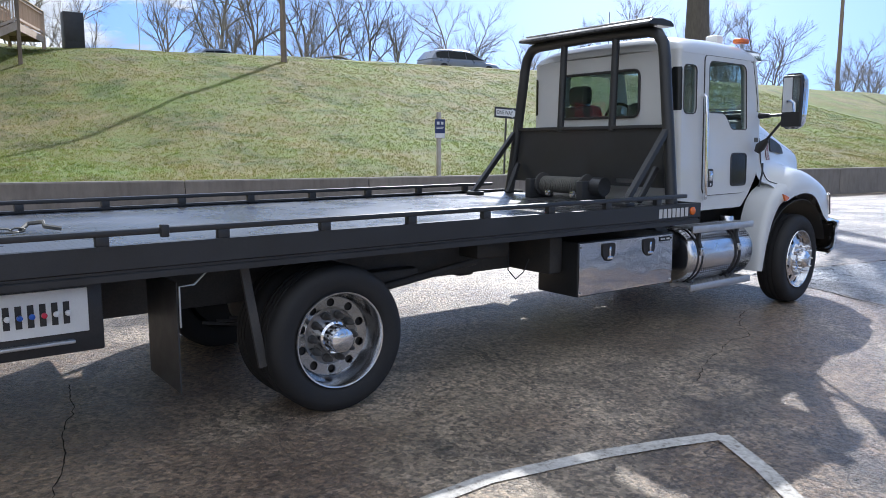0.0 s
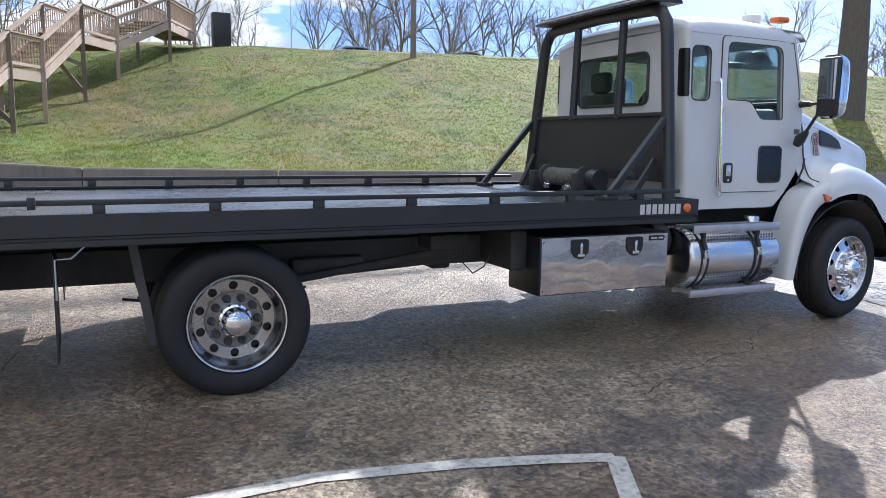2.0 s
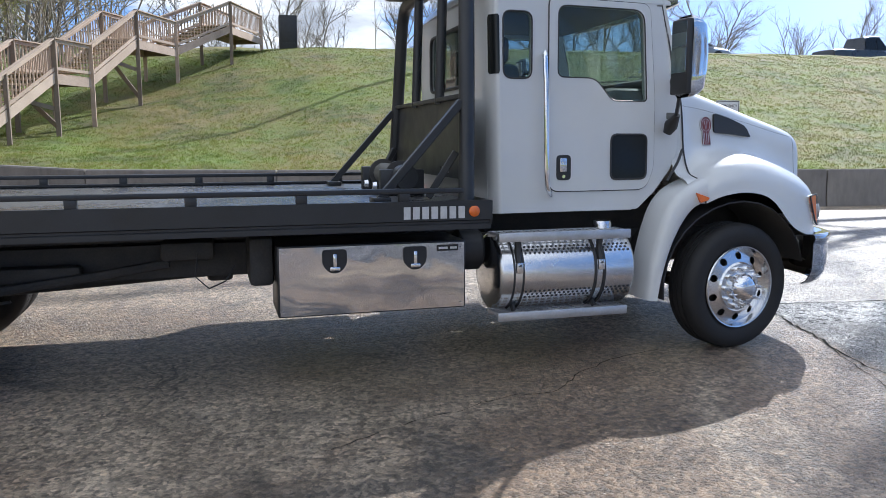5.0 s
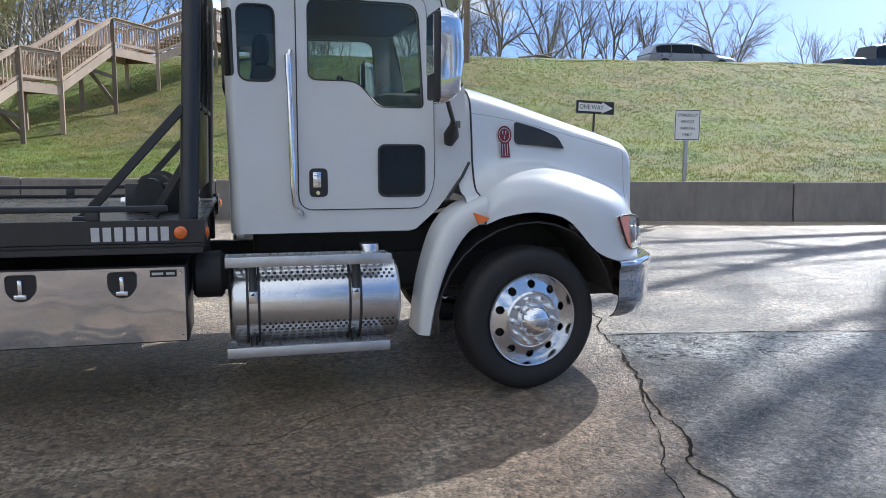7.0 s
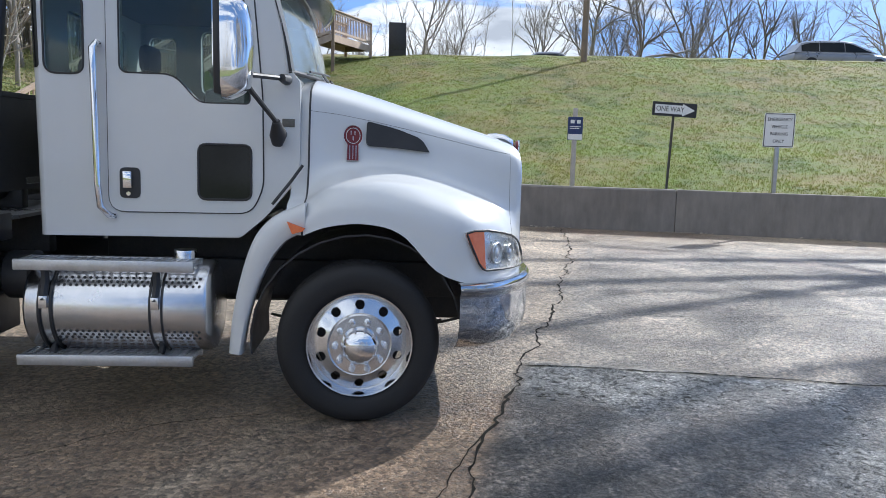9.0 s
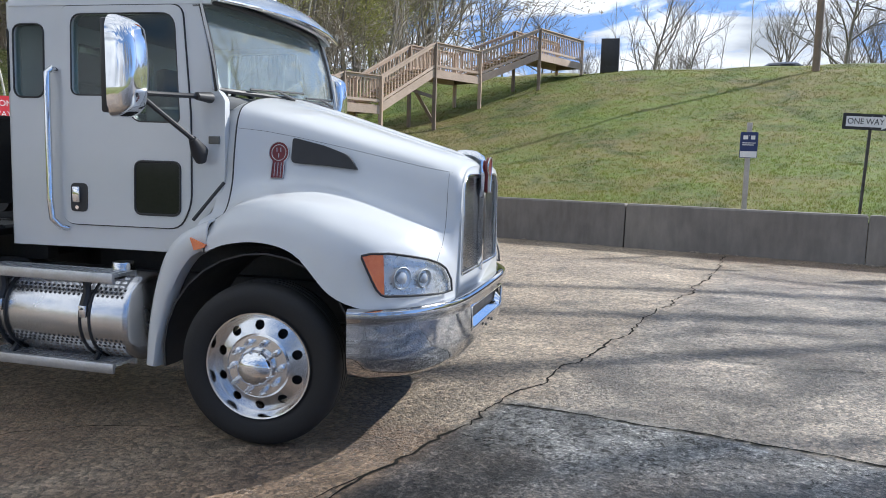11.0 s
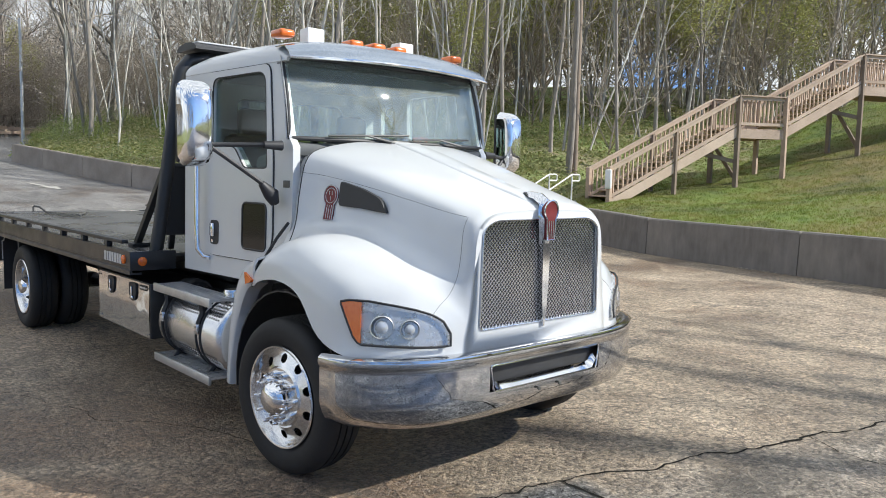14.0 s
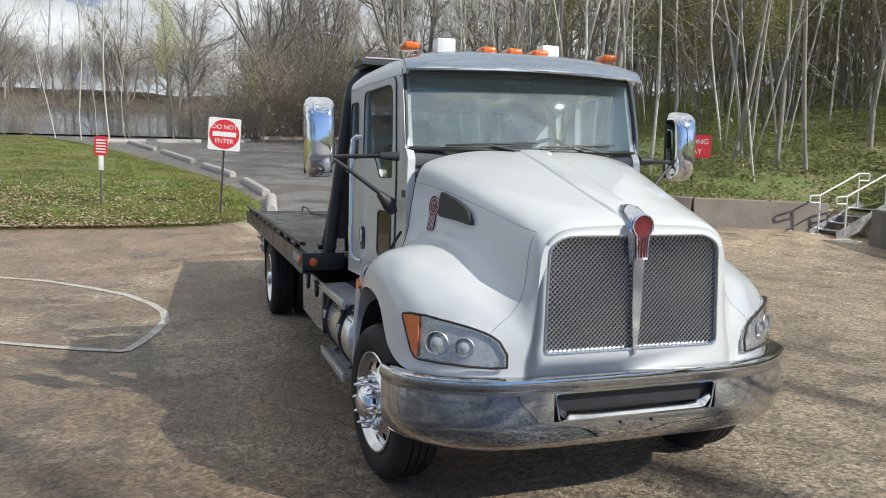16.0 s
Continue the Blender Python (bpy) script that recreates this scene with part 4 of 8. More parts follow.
def bars(parent, material, rows, d=0.007):
    for u0, u1, v0, v1 in rows:
        bm = B()
        box(bm, u0, u1, -d - 0.002, -d + 0.001, v0, v1)
        part("printed_bar", bm, material, parent, smooth=0)


def sign_post(ob, z0, z1, kind="u", w=0.05, material=None, y=0.03):
    bm = B()
    y = y if kind == "u" else max(y, w / 2 + 0.006)
    if kind == "u":
        prof = [(-w / 2, 0), (-w / 2 + 0.012, 0.03), (w / 2 - 0.012, 0.03), (w / 2, 0), (w / 2 - 0.004, -0.004), (w / 2 - 0.014, 0.024), (-w / 2 + 0.014, 0.024), (-w / 2 + 0.004, -0.004)]
        plate(bm, prof, [], lambda u, v: (u, y + v, z0), (0, 0, z1 - z0))
    else:
        box(bm, -w / 2, w / 2, y - w / 2, y + w / 2, z0, z1, 0.004)
    part("post", bm, material or M_POST, ob)


def make_sign(name, label, at, w, h, zc, face_mat, r=0.04, post=("u", 0.055), border=None, post_mat=None, top=None):
    ob = thing(name, label, "sign", at=at)
    panel = B()
    plate(panel, sign_face(0, w, h, r), [], lambda u, v: (u, -0.003, zc + v), (0, 0.005, 0))
    p = part("panel", panel, face_mat, ob)
    if border:
        bm = B()
        plate(bm, sign_face(0, w - 0.02, h - 0.02, r * 0.8), [sign_face(0, w - 0.05, h - 0.05, r * 0.6)], lambda u, v: (u, -0.0045, zc + v), (0, 0.0012, 0))
        part("border", bm, border, p, smooth=0)
    sign_post(ob, -0.3, top or zc + h * 0.45, *post, material=post_mat)
    for v in (h * 0.36, -h * 0.36):
        bm = B()
        lathe(bm, [(0, -0.004), (0.009, -0.004), (0.009, 0)], 8, pose(0, -0.004, zc + v))
        part("bolt", bm, M_GALV, p)
    return ob, p


def at_ground(x, y, turn, lean=0.0, z=None):
    return pose(x, y, ground_z(x, y) if z is None else z, 0, lean, turn)


# one-way sign: leaning post
g, p = make_sign("one_way_sign", "black and white one way sign on a leaning post", at_ground(5.45, 9.66, 4, 2.0), 0.91, 0.27, 1.63, M_SIGNBLACK, 0.02)
bm = B()
arrow = [(-0.40, -0.085), (0.16, -0.085), (0.16, -0.12), (0.42, 0.0), (0.16, 0.12), (0.16, 0.085), (-0.40, 0.085)]
plate(bm, arrow, [], lambda u, v: (u, -0.0055, 1.63 + v), (0, 0.002, 0))
part("arrow", bm, M_SIGNWHITE, p, smooth=0)
flat_text("ONE WAY", 0.135, -0.10, 1.63, p, M_SIGNBLACK, 0.0075, 0.92)
# emergency parking sign
g, p = make_sign("parking_sign", "white metal parking notice with dark lettering on a square post", at_ground(7.28, 8.95, -4), 0.58, 0.64, 1.31, M_SIGNWHITE, 0.04, ("box", 0.07), M_SIGNBLACK, M_GALV)
for i, t in enumerate(("EMERGENCY", "VEHICLE", "PARKING", "ONLY")):
    flat_text(t, 0.085, 0, 1.51 - i * 0.135, p, M_SIGNBLACK, 0.0065, 0.95)
# small blue notice on a pale post
g, p = make_sign("notice_sign", "small dark blue notice above a white strip on a pale post", at_ground(3.64, 10.02, 0), 0.30, 0.46, 1.22, M_SIGNBLUE, 0.02, ("box", 0.085), None, M_LOG, 1.62)
bars(p, M_SIGNWHITE, [(-0.14, 0.14, 1.0, 1.11), (-0.10, -0.02, 1.32, 1.39), (0.03, 0.10, 1.32, 1.39), (-0.11, 0.11, 1.25, 1.265), (-0.11, 0.08, 1.215, 1.23)])
# do not enter
DX, DY = -14.75, -1.5
g, p = make_sign("do_not_enter_sign", "square white do not enter sign with a red disc", at_ground(DX, DY, 82, 4.0, verge_z(DX, DY)), 0.74, 0.76, 1.90, M_SIGNWHITE, 0.05)
bm = B()
lathe(bm, [(0, -0.002), (0.345, -0.002), (0.345, 0.0)], 48, pose(0, -0.0045, 1.90))
disc = part("red_disc", bm, M_SIGNRED, p, smooth=0)
bars(p, M_SIGNWHITE, [(-0.27, 0.27, 1.845, 1.955)], 0.0075)
flat_text("DO NOT", 0.145, 0, 2.065, p, M_SIGNWHITE, 0.0085)
flat_text("ENTER", 0.145, 0, 1.735, p, M_SIGNWHITE, 0.0085)
# small red notice
DX, DY = -15.8, -4.22
g, p = make_sign("red_notice_sign", "small red notice with white lines on a post", at_ground(DX, DY, 80, 2.0, verge_z(DX, DY)), 0.30, 0.45, 1.40, M_SIGNRED, 0.02, ("box", 0.045), None, M_POST)
bars(p, M_SIGNWHITE, [(-0.11, 0.11, 1.40 + v, 1.43 + v) for v in (0.12, 0.05, -0.02, -0.09, -0.16)])
bm = B()
box(bm, -0.05, 0.05, -0.002, 0.06, 0.82, 1.17, 0.004)
part("post_sleeve", bm, M_SIGNWHITE, g)
# wrong way
g, p = make_sign("wrong_way_sign", "red wrong way sign with white lettering at the wood's edge", at_ground(-13.42, 10.74, 62), 0.92, 0.61, 1.15, M_SIGNRED, 0.03)
flat_text("WRONG", 0.20, 0, 1.27, p, M_SIGNWHITE, 0.0065)
flat_text("WAY", 0.20, 0, 1.01, p, M_SIGNWHITE, 0.0065)


# ---- metal steps with handrails at the end of the barrier ----
def metal_steps():
    ob = thing("metal_steps", "galvanised steel steps with two pipe handrails beside the concrete wall", "steps", at=pose(-10.68, 12.87, lot_z(-10.4, 12.6), 0, 0, -3))
    for s in (-0.44, 0.44):
        bm = B()
        plate(bm, [(-0.25, -0.02), (0.05, -0.02), (1.35, 0.62), (1.35, 0.82), (1.1, 0.82), (-0.25, 0.14)], [], lambda u, v: (s, u, v), (0.02 if s > 0 else -0.02, 0, 0))
        part("stringer", bm, M_GALV, ob)
        bm = B()
        tube(bm, [(s, 0.0, 0.82), (s, -0.27, 0.82), (s, -0.30, 0.85), (s, -0.30, 0.96), (s, -0.27, 0.99), (s, 0.0, 1.0), (s, 1.15, 1.56), (s, 1.44, 1.56), (s, 1.47, 1.53), (s, 1.47, 1.41), (s, 1.44, 1.38), (s, 1.15, 1.38)], 0.024, 8)
        tube(bm, [(s, 0.0, 0.06), (s, 0.0, 1.02)], 0.022, 8)
        tube(bm, [(s, 1.15, 0.72), (s, 1.15, 1.56)], 0.022, 8)
        part("handrail", bm, M_RAILWHITE, ob, "white painted pipe handrail")
    for i in range(4):
        bm = B()
        box(bm, -0.43, 0.43, 0.02 + i * 0.3, 0.30 + i * 0.3, 0.135 + i * 0.175, 0.165 + i * 0.175, 0.004)
        part("tread", bm, M_GALV, ob)


metal_steps()


# ---- timber stair up the bank ----
bm = B()
box(bm, -0.019, 0.019, -0.019, 0.019, 0.06, 0.93)
BALUSTER = bpy.data.meshes.new("baluster")
bm.to_mesh(BALUSTER)
bm.free()
BALUSTER.materials.append(M_WOOD)


def timber_stair():
    ob = thing("timber_stair", "long weathered timber stairway with landings and railings up the grass bank", "stairs")
    # the near handrail line: foot, landing corners; (x, y, floor height)
    near = [(-9.55, 14.9, 1.12), (-7.87, 18.95, 3.40), (-7.1, 20.4, 3.40), (-5.97, 23.15, 4.92), (-4.8, 25.6, 4.92), (-2.75, 27.6, 6.10), (-1.33, 31.0, 6.10)]
    off = Vector((-1.17, 0.56))
    far = [(x + off.x, y + off.y, z) for x, y, z in near]
    kinds = ["flight", "landing", "flight", "landing", "flight", "landing"]
    for k, kind in enumerate(kinds):
        a, b, c, d = (Vector(v) for v in (near[k], near[k + 1], far[k + 1], far[k]))
        if kind == "landing":
            n = max(2, round((b - a).length / 0.15))
            for i in range(n):
                p, q = a.lerp(b, (i + 0.04) / n), a.lerp(b, (i + 0.96) / n)
                r, s = d.lerp(c, (i + 0.96) / n), d.lerp(c, (i + 0.04) / n)
                bm = B()
                plate(bm, [(0, 0), (1, 0), (2, 0), (3, 0)], [], lambda u, v: [p, q, r, s][int(u)], (0, 0, -0.04))
                part("deck_board", bm, M_WOOD, ob, smooth=0)
            for u, v in ((a, b), (d, c)):
                bm = B()
                bar(bm, u - Vector((0, 0, 0.17)), v - Vector((0, 0, 0.17)), 0.045, 0.26)
                part("rim_joist", bm, M_WOOD, ob, smooth=0)
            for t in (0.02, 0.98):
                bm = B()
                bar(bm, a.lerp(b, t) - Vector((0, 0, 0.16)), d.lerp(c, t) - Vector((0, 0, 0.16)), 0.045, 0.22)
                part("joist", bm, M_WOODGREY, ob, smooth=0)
        else:
            n = max(3, round((b.z - a.z) / 0.18))
            for i in range(n):
                t0, t1 = i / n, (i + 1) / n
                z = lerp(a.z, b.z, t1)
                p, q, r, s = a.lerp(b, t0), a.lerp(b, t1), d.lerp(c, t1), d.lerp(c, t0)
                for v in (p, q, r, s):
                    v.z = z
                bm = B()
                plate(bm, [(0, 0), (1, 0), (2, 0), (3, 0)], [], lambda u, v: [p, q, r, s][int(u)], (0, 0, -0.04))
                part("tread", bm, M_WOOD, ob, smooth=0)
            for u, v in ((a, b), (d, c)):
                bm = B()
                bar(bm, u - Vector((0, 0, 0.10)), v - Vector((0, 0, 0.10)), 0.045, 0.27)
                part("stringer", bm, M_WOOD, ob, smooth=0)
        # railings on both sides
        for u, v in ((a, b), (d, c)):
            up = Vector((0, 0, 1))
            bm = B()
            bar(bm, u + up * 0.98, v + up * 0.98, 0.14, 0.038)
            part("handrail", bm, M_WOOD, ob, smooth=0)
            for hgt in (0.90, 0.14):
                bm = B()
                bar(bm, u + up * hgt, v + up * hgt, 0.04, 0.085)
                part("rail", bm, M_WOOD, ob, smooth=0)
            n = max(3, round((v - u).xy.length / 0.155))
            side = Vector((u.y - v.y, v.x - u.x, 0)).normalized() * 0.04
            for i in range(1, n):
                w = u.lerp(v, i / n) + side
                b = new("baluster", BALUSTER)
                b.parent = ob
                b.location = w
    # posts from the ground to above the rail
    for line in (near, far):
        for k, (x, y, z) in enumerate(line):
            g0 = ground_z(x, y) - 0.3
            bm = B()
            box(bm, x - 0.065, x + 0.065, y - 0.065, y + 0.065, g0, z + 1.0, 0.006, 1)
            part("post", bm, M_WOODGREY if k % 2 else M_WOOD, ob, smooth=0)
        for k in (0,):
            a, b = Vector(line[k]), Vector(line[k + 1])
            m = a.lerp(b, 0.5)
            bm = B()
            box(bm, m.x - 0.055, m.x + 0.055, m.y - 0.055, m.y + 0.055, ground_z(m.x, m.y) - 0.3, m.z + 0.96, 0.006, 1)
            part("post", bm, M_WOODGREY, ob, smooth=0)
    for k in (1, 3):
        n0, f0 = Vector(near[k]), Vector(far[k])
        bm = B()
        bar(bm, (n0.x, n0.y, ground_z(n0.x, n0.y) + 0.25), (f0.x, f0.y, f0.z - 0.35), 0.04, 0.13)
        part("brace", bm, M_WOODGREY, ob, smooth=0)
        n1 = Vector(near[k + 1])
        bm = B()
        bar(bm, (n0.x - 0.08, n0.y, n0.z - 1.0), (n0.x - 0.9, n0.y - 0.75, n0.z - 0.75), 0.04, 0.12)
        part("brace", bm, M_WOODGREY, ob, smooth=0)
    return ob


timber_stair()


# white mailbox-like fitting on the newel
bm = B()
box(bm, -9.60, -9.40, 14.74, 14.83, 1.50, 2.05, 0.03)
tagged(part("notice_box", bm, M_SIGNWHITE, None, "white notice box fixed to the timber newel post"), category="box")


# ---- poles ----
def pole(x, y, r, h, name, label, material, lean=0.0, arm=False):
    z = ground_z(x, y)
    bm = B()
    tube(bm, [(0, 0, -0.4), (0, 0, h * 0.5), (lean, 0, h)], [r, r * 0.9, r * 0.75], 12)
    ob = thing(name, label, "pole", at=pose(x, y, z))
    part("shaft", bm, material, ob)
    if arm:
        bm = B()
        tube(bm, [(0, 0, h - 0.2), (-0.3, -0.5, h + 0.1), (-0.8, -1.6, h + 0.35)], 0.03, 8)
        part("arm", bm, M_GALV, ob)
        bm = B()
        box(bm, -0.95, -0.72, -2.1, -1.5, h + 0.28, h + 0.4, 0.03)
        part("lamp_head", bm, M_GALV, ob)
    return ob


pole(-12.2, 16.6, 0.10, 10.0, "utility_pole", "weathered timber utility pole at the foot of the stair", M_WOODGREY)
pole(7.76, 27.35, 0.14, 8.0, "utility_pole", "weathered timber utility pole on top of the bank", M_WOODGREY)
pole(58.0, 27.5, 0.17, 11.0, "utility_pole", "weathered timber utility pole on top of the bank", M_WOODGREY)
pole(-45, 8.0, 0.10, 7.0, "street_lamp", "grey steel street lamp beside the road", M_GALV, arm=True)

# dark cabinet on the crest
bm = B()
box(bm, -0.50, 0.30, 31.1, 31.7, ground_z(0, 31.4) - 0.2, 7.2, 0.02)
cab_ob = thing("utility_cabinet", "dark upright utility cabinet on the crest of the bank", "cabinet")
part("cabinet_body", bm, M_PLASTIC, cab_ob)
bm = B()
box(bm, -0.45, 0.25, 31.085, 31.1, 5.98, 7.13, 0.004)
part("cabinet_door", bm, M_PLASTIC, cab_ob)

# timber barrier far down the road
rail_ob = thing("guard_rail", "low timber guard rail across the far end of the road", "guard rail")
for k in range(9):
    a, b = Vector((-58.5 + k * 0.35, 0.5 + k * 2.4)), Vector((-58.5 + (k + 1) * 0.35, 0.5 + (k + 1) * 2.4))
    bm = B()
    box(bm, a.x - 0.09, a.x + 0.09, a.y - 0.09, a.y + 0.09, ground_z(*a) - 0.3, ground_z(*a) + 0.62, 0.01)
    part("post", bm, M_WOOD, rail_ob)
    bm = B()
    bar(bm, (a.x + 0.1, a.y, ground_z(*a) + 0.45), (b.x + 0.1, b.y, ground_z(*b) + 0.45), 0.1, 0.24)
    part("rail", bm, M_WOOD, rail_ob, smooth=0)


# ---- the truck: front axle at x = 0, nose towards +x ----
truck = thing("tow_truck", "white conventional tow truck with a black steel flatbed", "truck")


def catmull(pts, n):
    """n points on a smooth curve through pts."""
    pts = [Vector(p) for p in pts]
    ext = [pts[0] * 2 - pts[1]] + pts + [pts[-1] * 2 - pts[-2]]
    out, m = [], len(pts) - 1
    for i in range(n):
        t = i / (n - 1) * m
        k = min(int(t), m - 1)
        f = t - k
        a, b, c, d = ext[k:k + 4]
        out.append(0.5 * ((2 * b) + (c - a) * f + (2 * a - 5 * b + 4 * c - d) * f * f + (3 * b - a - 3 * c + d) * f ** 3))
    return out


def thicken(bm, t):
    bmesh.ops.recalc_face_normals(bm, faces=bm.faces[:])
    bmesh.ops.solidify(bm, geom=bm.faces[:], thickness=t)
    return bm


def side_y(x, z):
    return 0.95 - 0.064 * (x + 1.8) - 0.023 * (z - 1.0)


# ---- cab shell ----
side_line = rounded([(-1.775, 1.01), (-0.72, 1.01), (-0.58, 1.13), (-0.44, 1.30), (-0.39, 1.42), (-0.39, 1.90), (-0.44, 1.96), (-0.56, 2.45), (-1.80, 2.45)],
                    [0, 0.02, 0.05, 0.05, 0.05, 0.02, 0.03, 0.02, 0], 3)
door_glass = rounded([(-1.37, 1.915), (-1.08, 1.915), (-0.945, 1.765), (-0.665, 1.765), (-0.70, 2.385), (-1.37, 2.385)], [0.05, 0.06, 0.04, 0.03, 0.09, 0.07], 5)
rear_quarter = rounded([(-1.765, 1.90), (-1.56, 1.90), (-1.56, 2.33), (-1.77, 2.33)], 0.06, 5)
bm = B()
for s in (-1, 1):
    plate(bm, side_line, [door_glass, rear_quarter], lambda u, v: (u, s * side_y(u, v), v), (0, -s * 0.05, 0))
back = rounded([(-0.83, 1.01), (0.83, 1.01), (0.81, 2.46), (-0.81, 2.46)], 0.01, 1)
back_win = rounded([(-0.50, 1.88), (0.50, 1.88), (0.50, 2.31), (-0.50, 2.31)], 0.08, 5)
plate(bm, back, [back_win], lambda u, v: (-1.855 + 0.022 * (1 - (v - 1.0) / 1.46), u, v), (0.04, 0, 0))
for s in (-1, 1):
    rows = []
    for z in (1.01, 1.5, 2.0, 2.46):
        xe = -1.775 - 0.025 * (z - 1.01) / 1.44
        yc = side_y(xe, z)
        rows.append([(xe - 0.056 * math.sin(a), s * (yc - (yc - 0.83 + 0.0138 * (z - 1.01)) * (1 - math.cos(a))), z) for a in [i * math.pi / 16 for i in range(9)]])
    sheet(bm, rows)
# floor and front bulkhead
box(bm, -1.80, -0.74, -0.84, 0.84, 1.0, 1.04)
part("cab_shell", bm, M_WHITE, truck, "white painted cab shell", 35)

ROOF_H = [(-1.86, 0.02), (-1.84, 0.08), (-1.77, 0.135), (-1.6, 0.172), (-1.1, 0.185), (-0.7, 0.17), (-0.55, 0.13), (-0.48, 0.06)]
rows = []
for x in spaced([(-1.86, -1.77, 5), (-1.77, -0.6, 12), (-0.6, -0.48, 4)]):
    ys = side_y(x, 2.45) - 0.10 * max(0, (-1.79 - x) / 0.07) ** 2 + 0.004
    row = []
    for i in range(29):
        a = math.pi * i / 28
        c, sn = math.cos(a), math.sin(a)
        row.append((x, -ys * math.copysign(abs(c) ** 0.55, c), 2.435 + along(ROOF_H, x) * sn ** 0.62 + 0.02 * sn * sn))
    rows.append(row)
bm = B()
sheet(bm, rows)
part("roof", thicken(bm, 0.02), M_WHITE, truck, "", 45)
bm = B()
box(bm, -1.81, -0.55, -0.84, 0.84, 2.42, 2.43)
part("headliner", bm, M_LINER, truck)

# panes
for s in (-1, 1):
    bm = B()
    plate(bm, rear_quarter, [], lambda u, v: (u, s * (side_y(u, v) - 0.018), v), (0, -s * 0.006, 0))
    part("quarter_window", bm, M_GLASS, truck, smooth=0).visible_shadow = False
    bm = B()
    pts = [(u, s * (side_y(u, v) + 0.001), v) for u, v in rear_quarter]
    tube(bm, pts + pts[:2], 0.006, 6, False)
    part("window_seal", bm, M_PLASTIC, truck)
    # the quarter light runs on round the rear corner of the cab
    rows = []
    for z in (1.925, 1.94, 2.10, 2.29, 2.305):
        xe = -1.775 - 0.025 * (z - 1.01) / 1.44
        yc = side_y(xe, z)
        inset = 0.02 if z in (1.925, 2.305) else 0.0
        rows.append([(xe - 0.056 * math.sin(a) - 0.003 * math.sin(a), s * (yc - (yc - 0.83 + 0.0138 * (z - 1.01)) * (1 - math.cos(a)) + 0.003), z) for a in [inset * 8 + i * (1.25 - inset * 16) / 8 for i in range(9)]])
    bm = B()
    sheet(bm, rows)
    part("corner_window", thicken(bm, 0.002), M_DARKGLASS, truck, "dark corner glass", 60)
bm = B()
plate(bm, back_win, [], lambda u, v: (-1.838, u, v), (0.006, 0, 0))
part("rear_window", bm, M_GLASS, truck, smooth=0).visible_shadow = False
bm = B()
pts = [(-1.857, u, v) for u, v in back_win]
tube(bm, pts + pts[:2], 0.013, 6, False)
part("window_seal", bm, M_PLASTIC, truck)


def screen_pt(y, t):
    k = (y / 0.84) ** 2
    lo = Vector((-0.325 - 0.125 * k, y * 1.0, 1.955))
    hi = Vector((-0.475 - 0.095 * k, y * 0.985, 2.47))
    return lo.lerp(hi, t) + Vector((0.02 * math.sin(math.pi * t), 0, 0))


bm = B()
sheet(bm, [[screen_pt(lerp(-0.835, 0.835, i / 24), j / 8) for i in range(25)] for j in range(9)])
part("windscreen", thicken(bm, 0.006), M_WIND, truck, "curved windscreen with a clear tint", 60).visible_shadow = False
bm = B()
loop = [screen_pt(lerp(-0.835, 0.835, i / 24), 0) for i in range(25)] + [screen_pt(0.835, j / 8) for j in range(1, 8)] + \
       [screen_pt(lerp(0.835, -0.835, i / 24), 1) for i in range(25)] + [screen_pt(-0.835, 1 - j / 8) for j in range(1, 8)]
tube(bm, loop + loop[:2], 0.015, 8, False)
part("windscreen_seal", bm, M_PLASTIC, truck, "black rubber windscreen surround")
for s in (-1, 1):
    bm = B()
    rows = []
    for t in spaced([(0, 1, 8)]):
        g = screen_pt(s * 0.835, t)
        x = lerp(-0.435, -0.555, t)
        e = Vector((x, s * (side_y(x, g.z) + 0.003), g.z))
        rows.append([g, g.lerp(e, 0.5) + Vector((0.022, s * 0.012, 0)), e])
    sheet(bm, rows)
    part("pillar", thicken(bm, 0.02), M_WHITE, truck)
for y0, y1 in ((-0.62, 0.02), (0.02, 0.64)):
    bm = B()
    a, b, c = Vector((-0.30, y0 * 0.25 + y1 * 0.75, 1.955)), screen_pt(lerp(y0, y1, 0.45), 0.07) + Vector((0.03, 0, 0)), screen_pt(y0, 0.05) + Vector((0.03, 0, 0))
    tube(bm, [a, b], [0.010, 0.007], 6)
    tube(bm, [screen_pt(y0 + 0.02, 0.045) + Vector((0.028, 0, 0)), b, screen_pt(lerp(y0, y1, 0.98), 0.10) + Vector((0.028, 0, 0))], 0.007, 6)
    part("wiper", bm, M_PLASTIC, truck)

# sun visor
rows = []
for i in range(25):
    y = lerp(-0.845, 0.845, i / 24)
    k = (y / 0.845) ** 2
    rows.append([(-0.62 - 0.03 * k, y * 0.97, 2.605 - 0.065 * k ** 2), (-0.50 - 0.05 * k, y, 2.60 - 0.07 * k ** 2), (-0.40 - 0.09 * k, y, 2.575 - 0.05 * k), (-0.315 - 0.125 * k, y, 2.51 - 0.025 * k),
                 (-0.295 - 0.13 * k, y, 2.472 - 0.015 * k), (-0.303 - 0.13 * k, y, 2.458 - 0.015 * k)])
bm = B()
sheet(bm, rows)
visor = part("sun_visor", thicken(bm, 0.006), M_VISOR, truck, "polished metal sun visor over the windscreen", 50)
bm = B()
tube(bm, [Vector(row[4]) + Vector((0.004, 0, -0.006)) for row in rows], 0.011, 8)
part("visor_lip", bm, M_CHROME, visor, "bright lip along the visor")

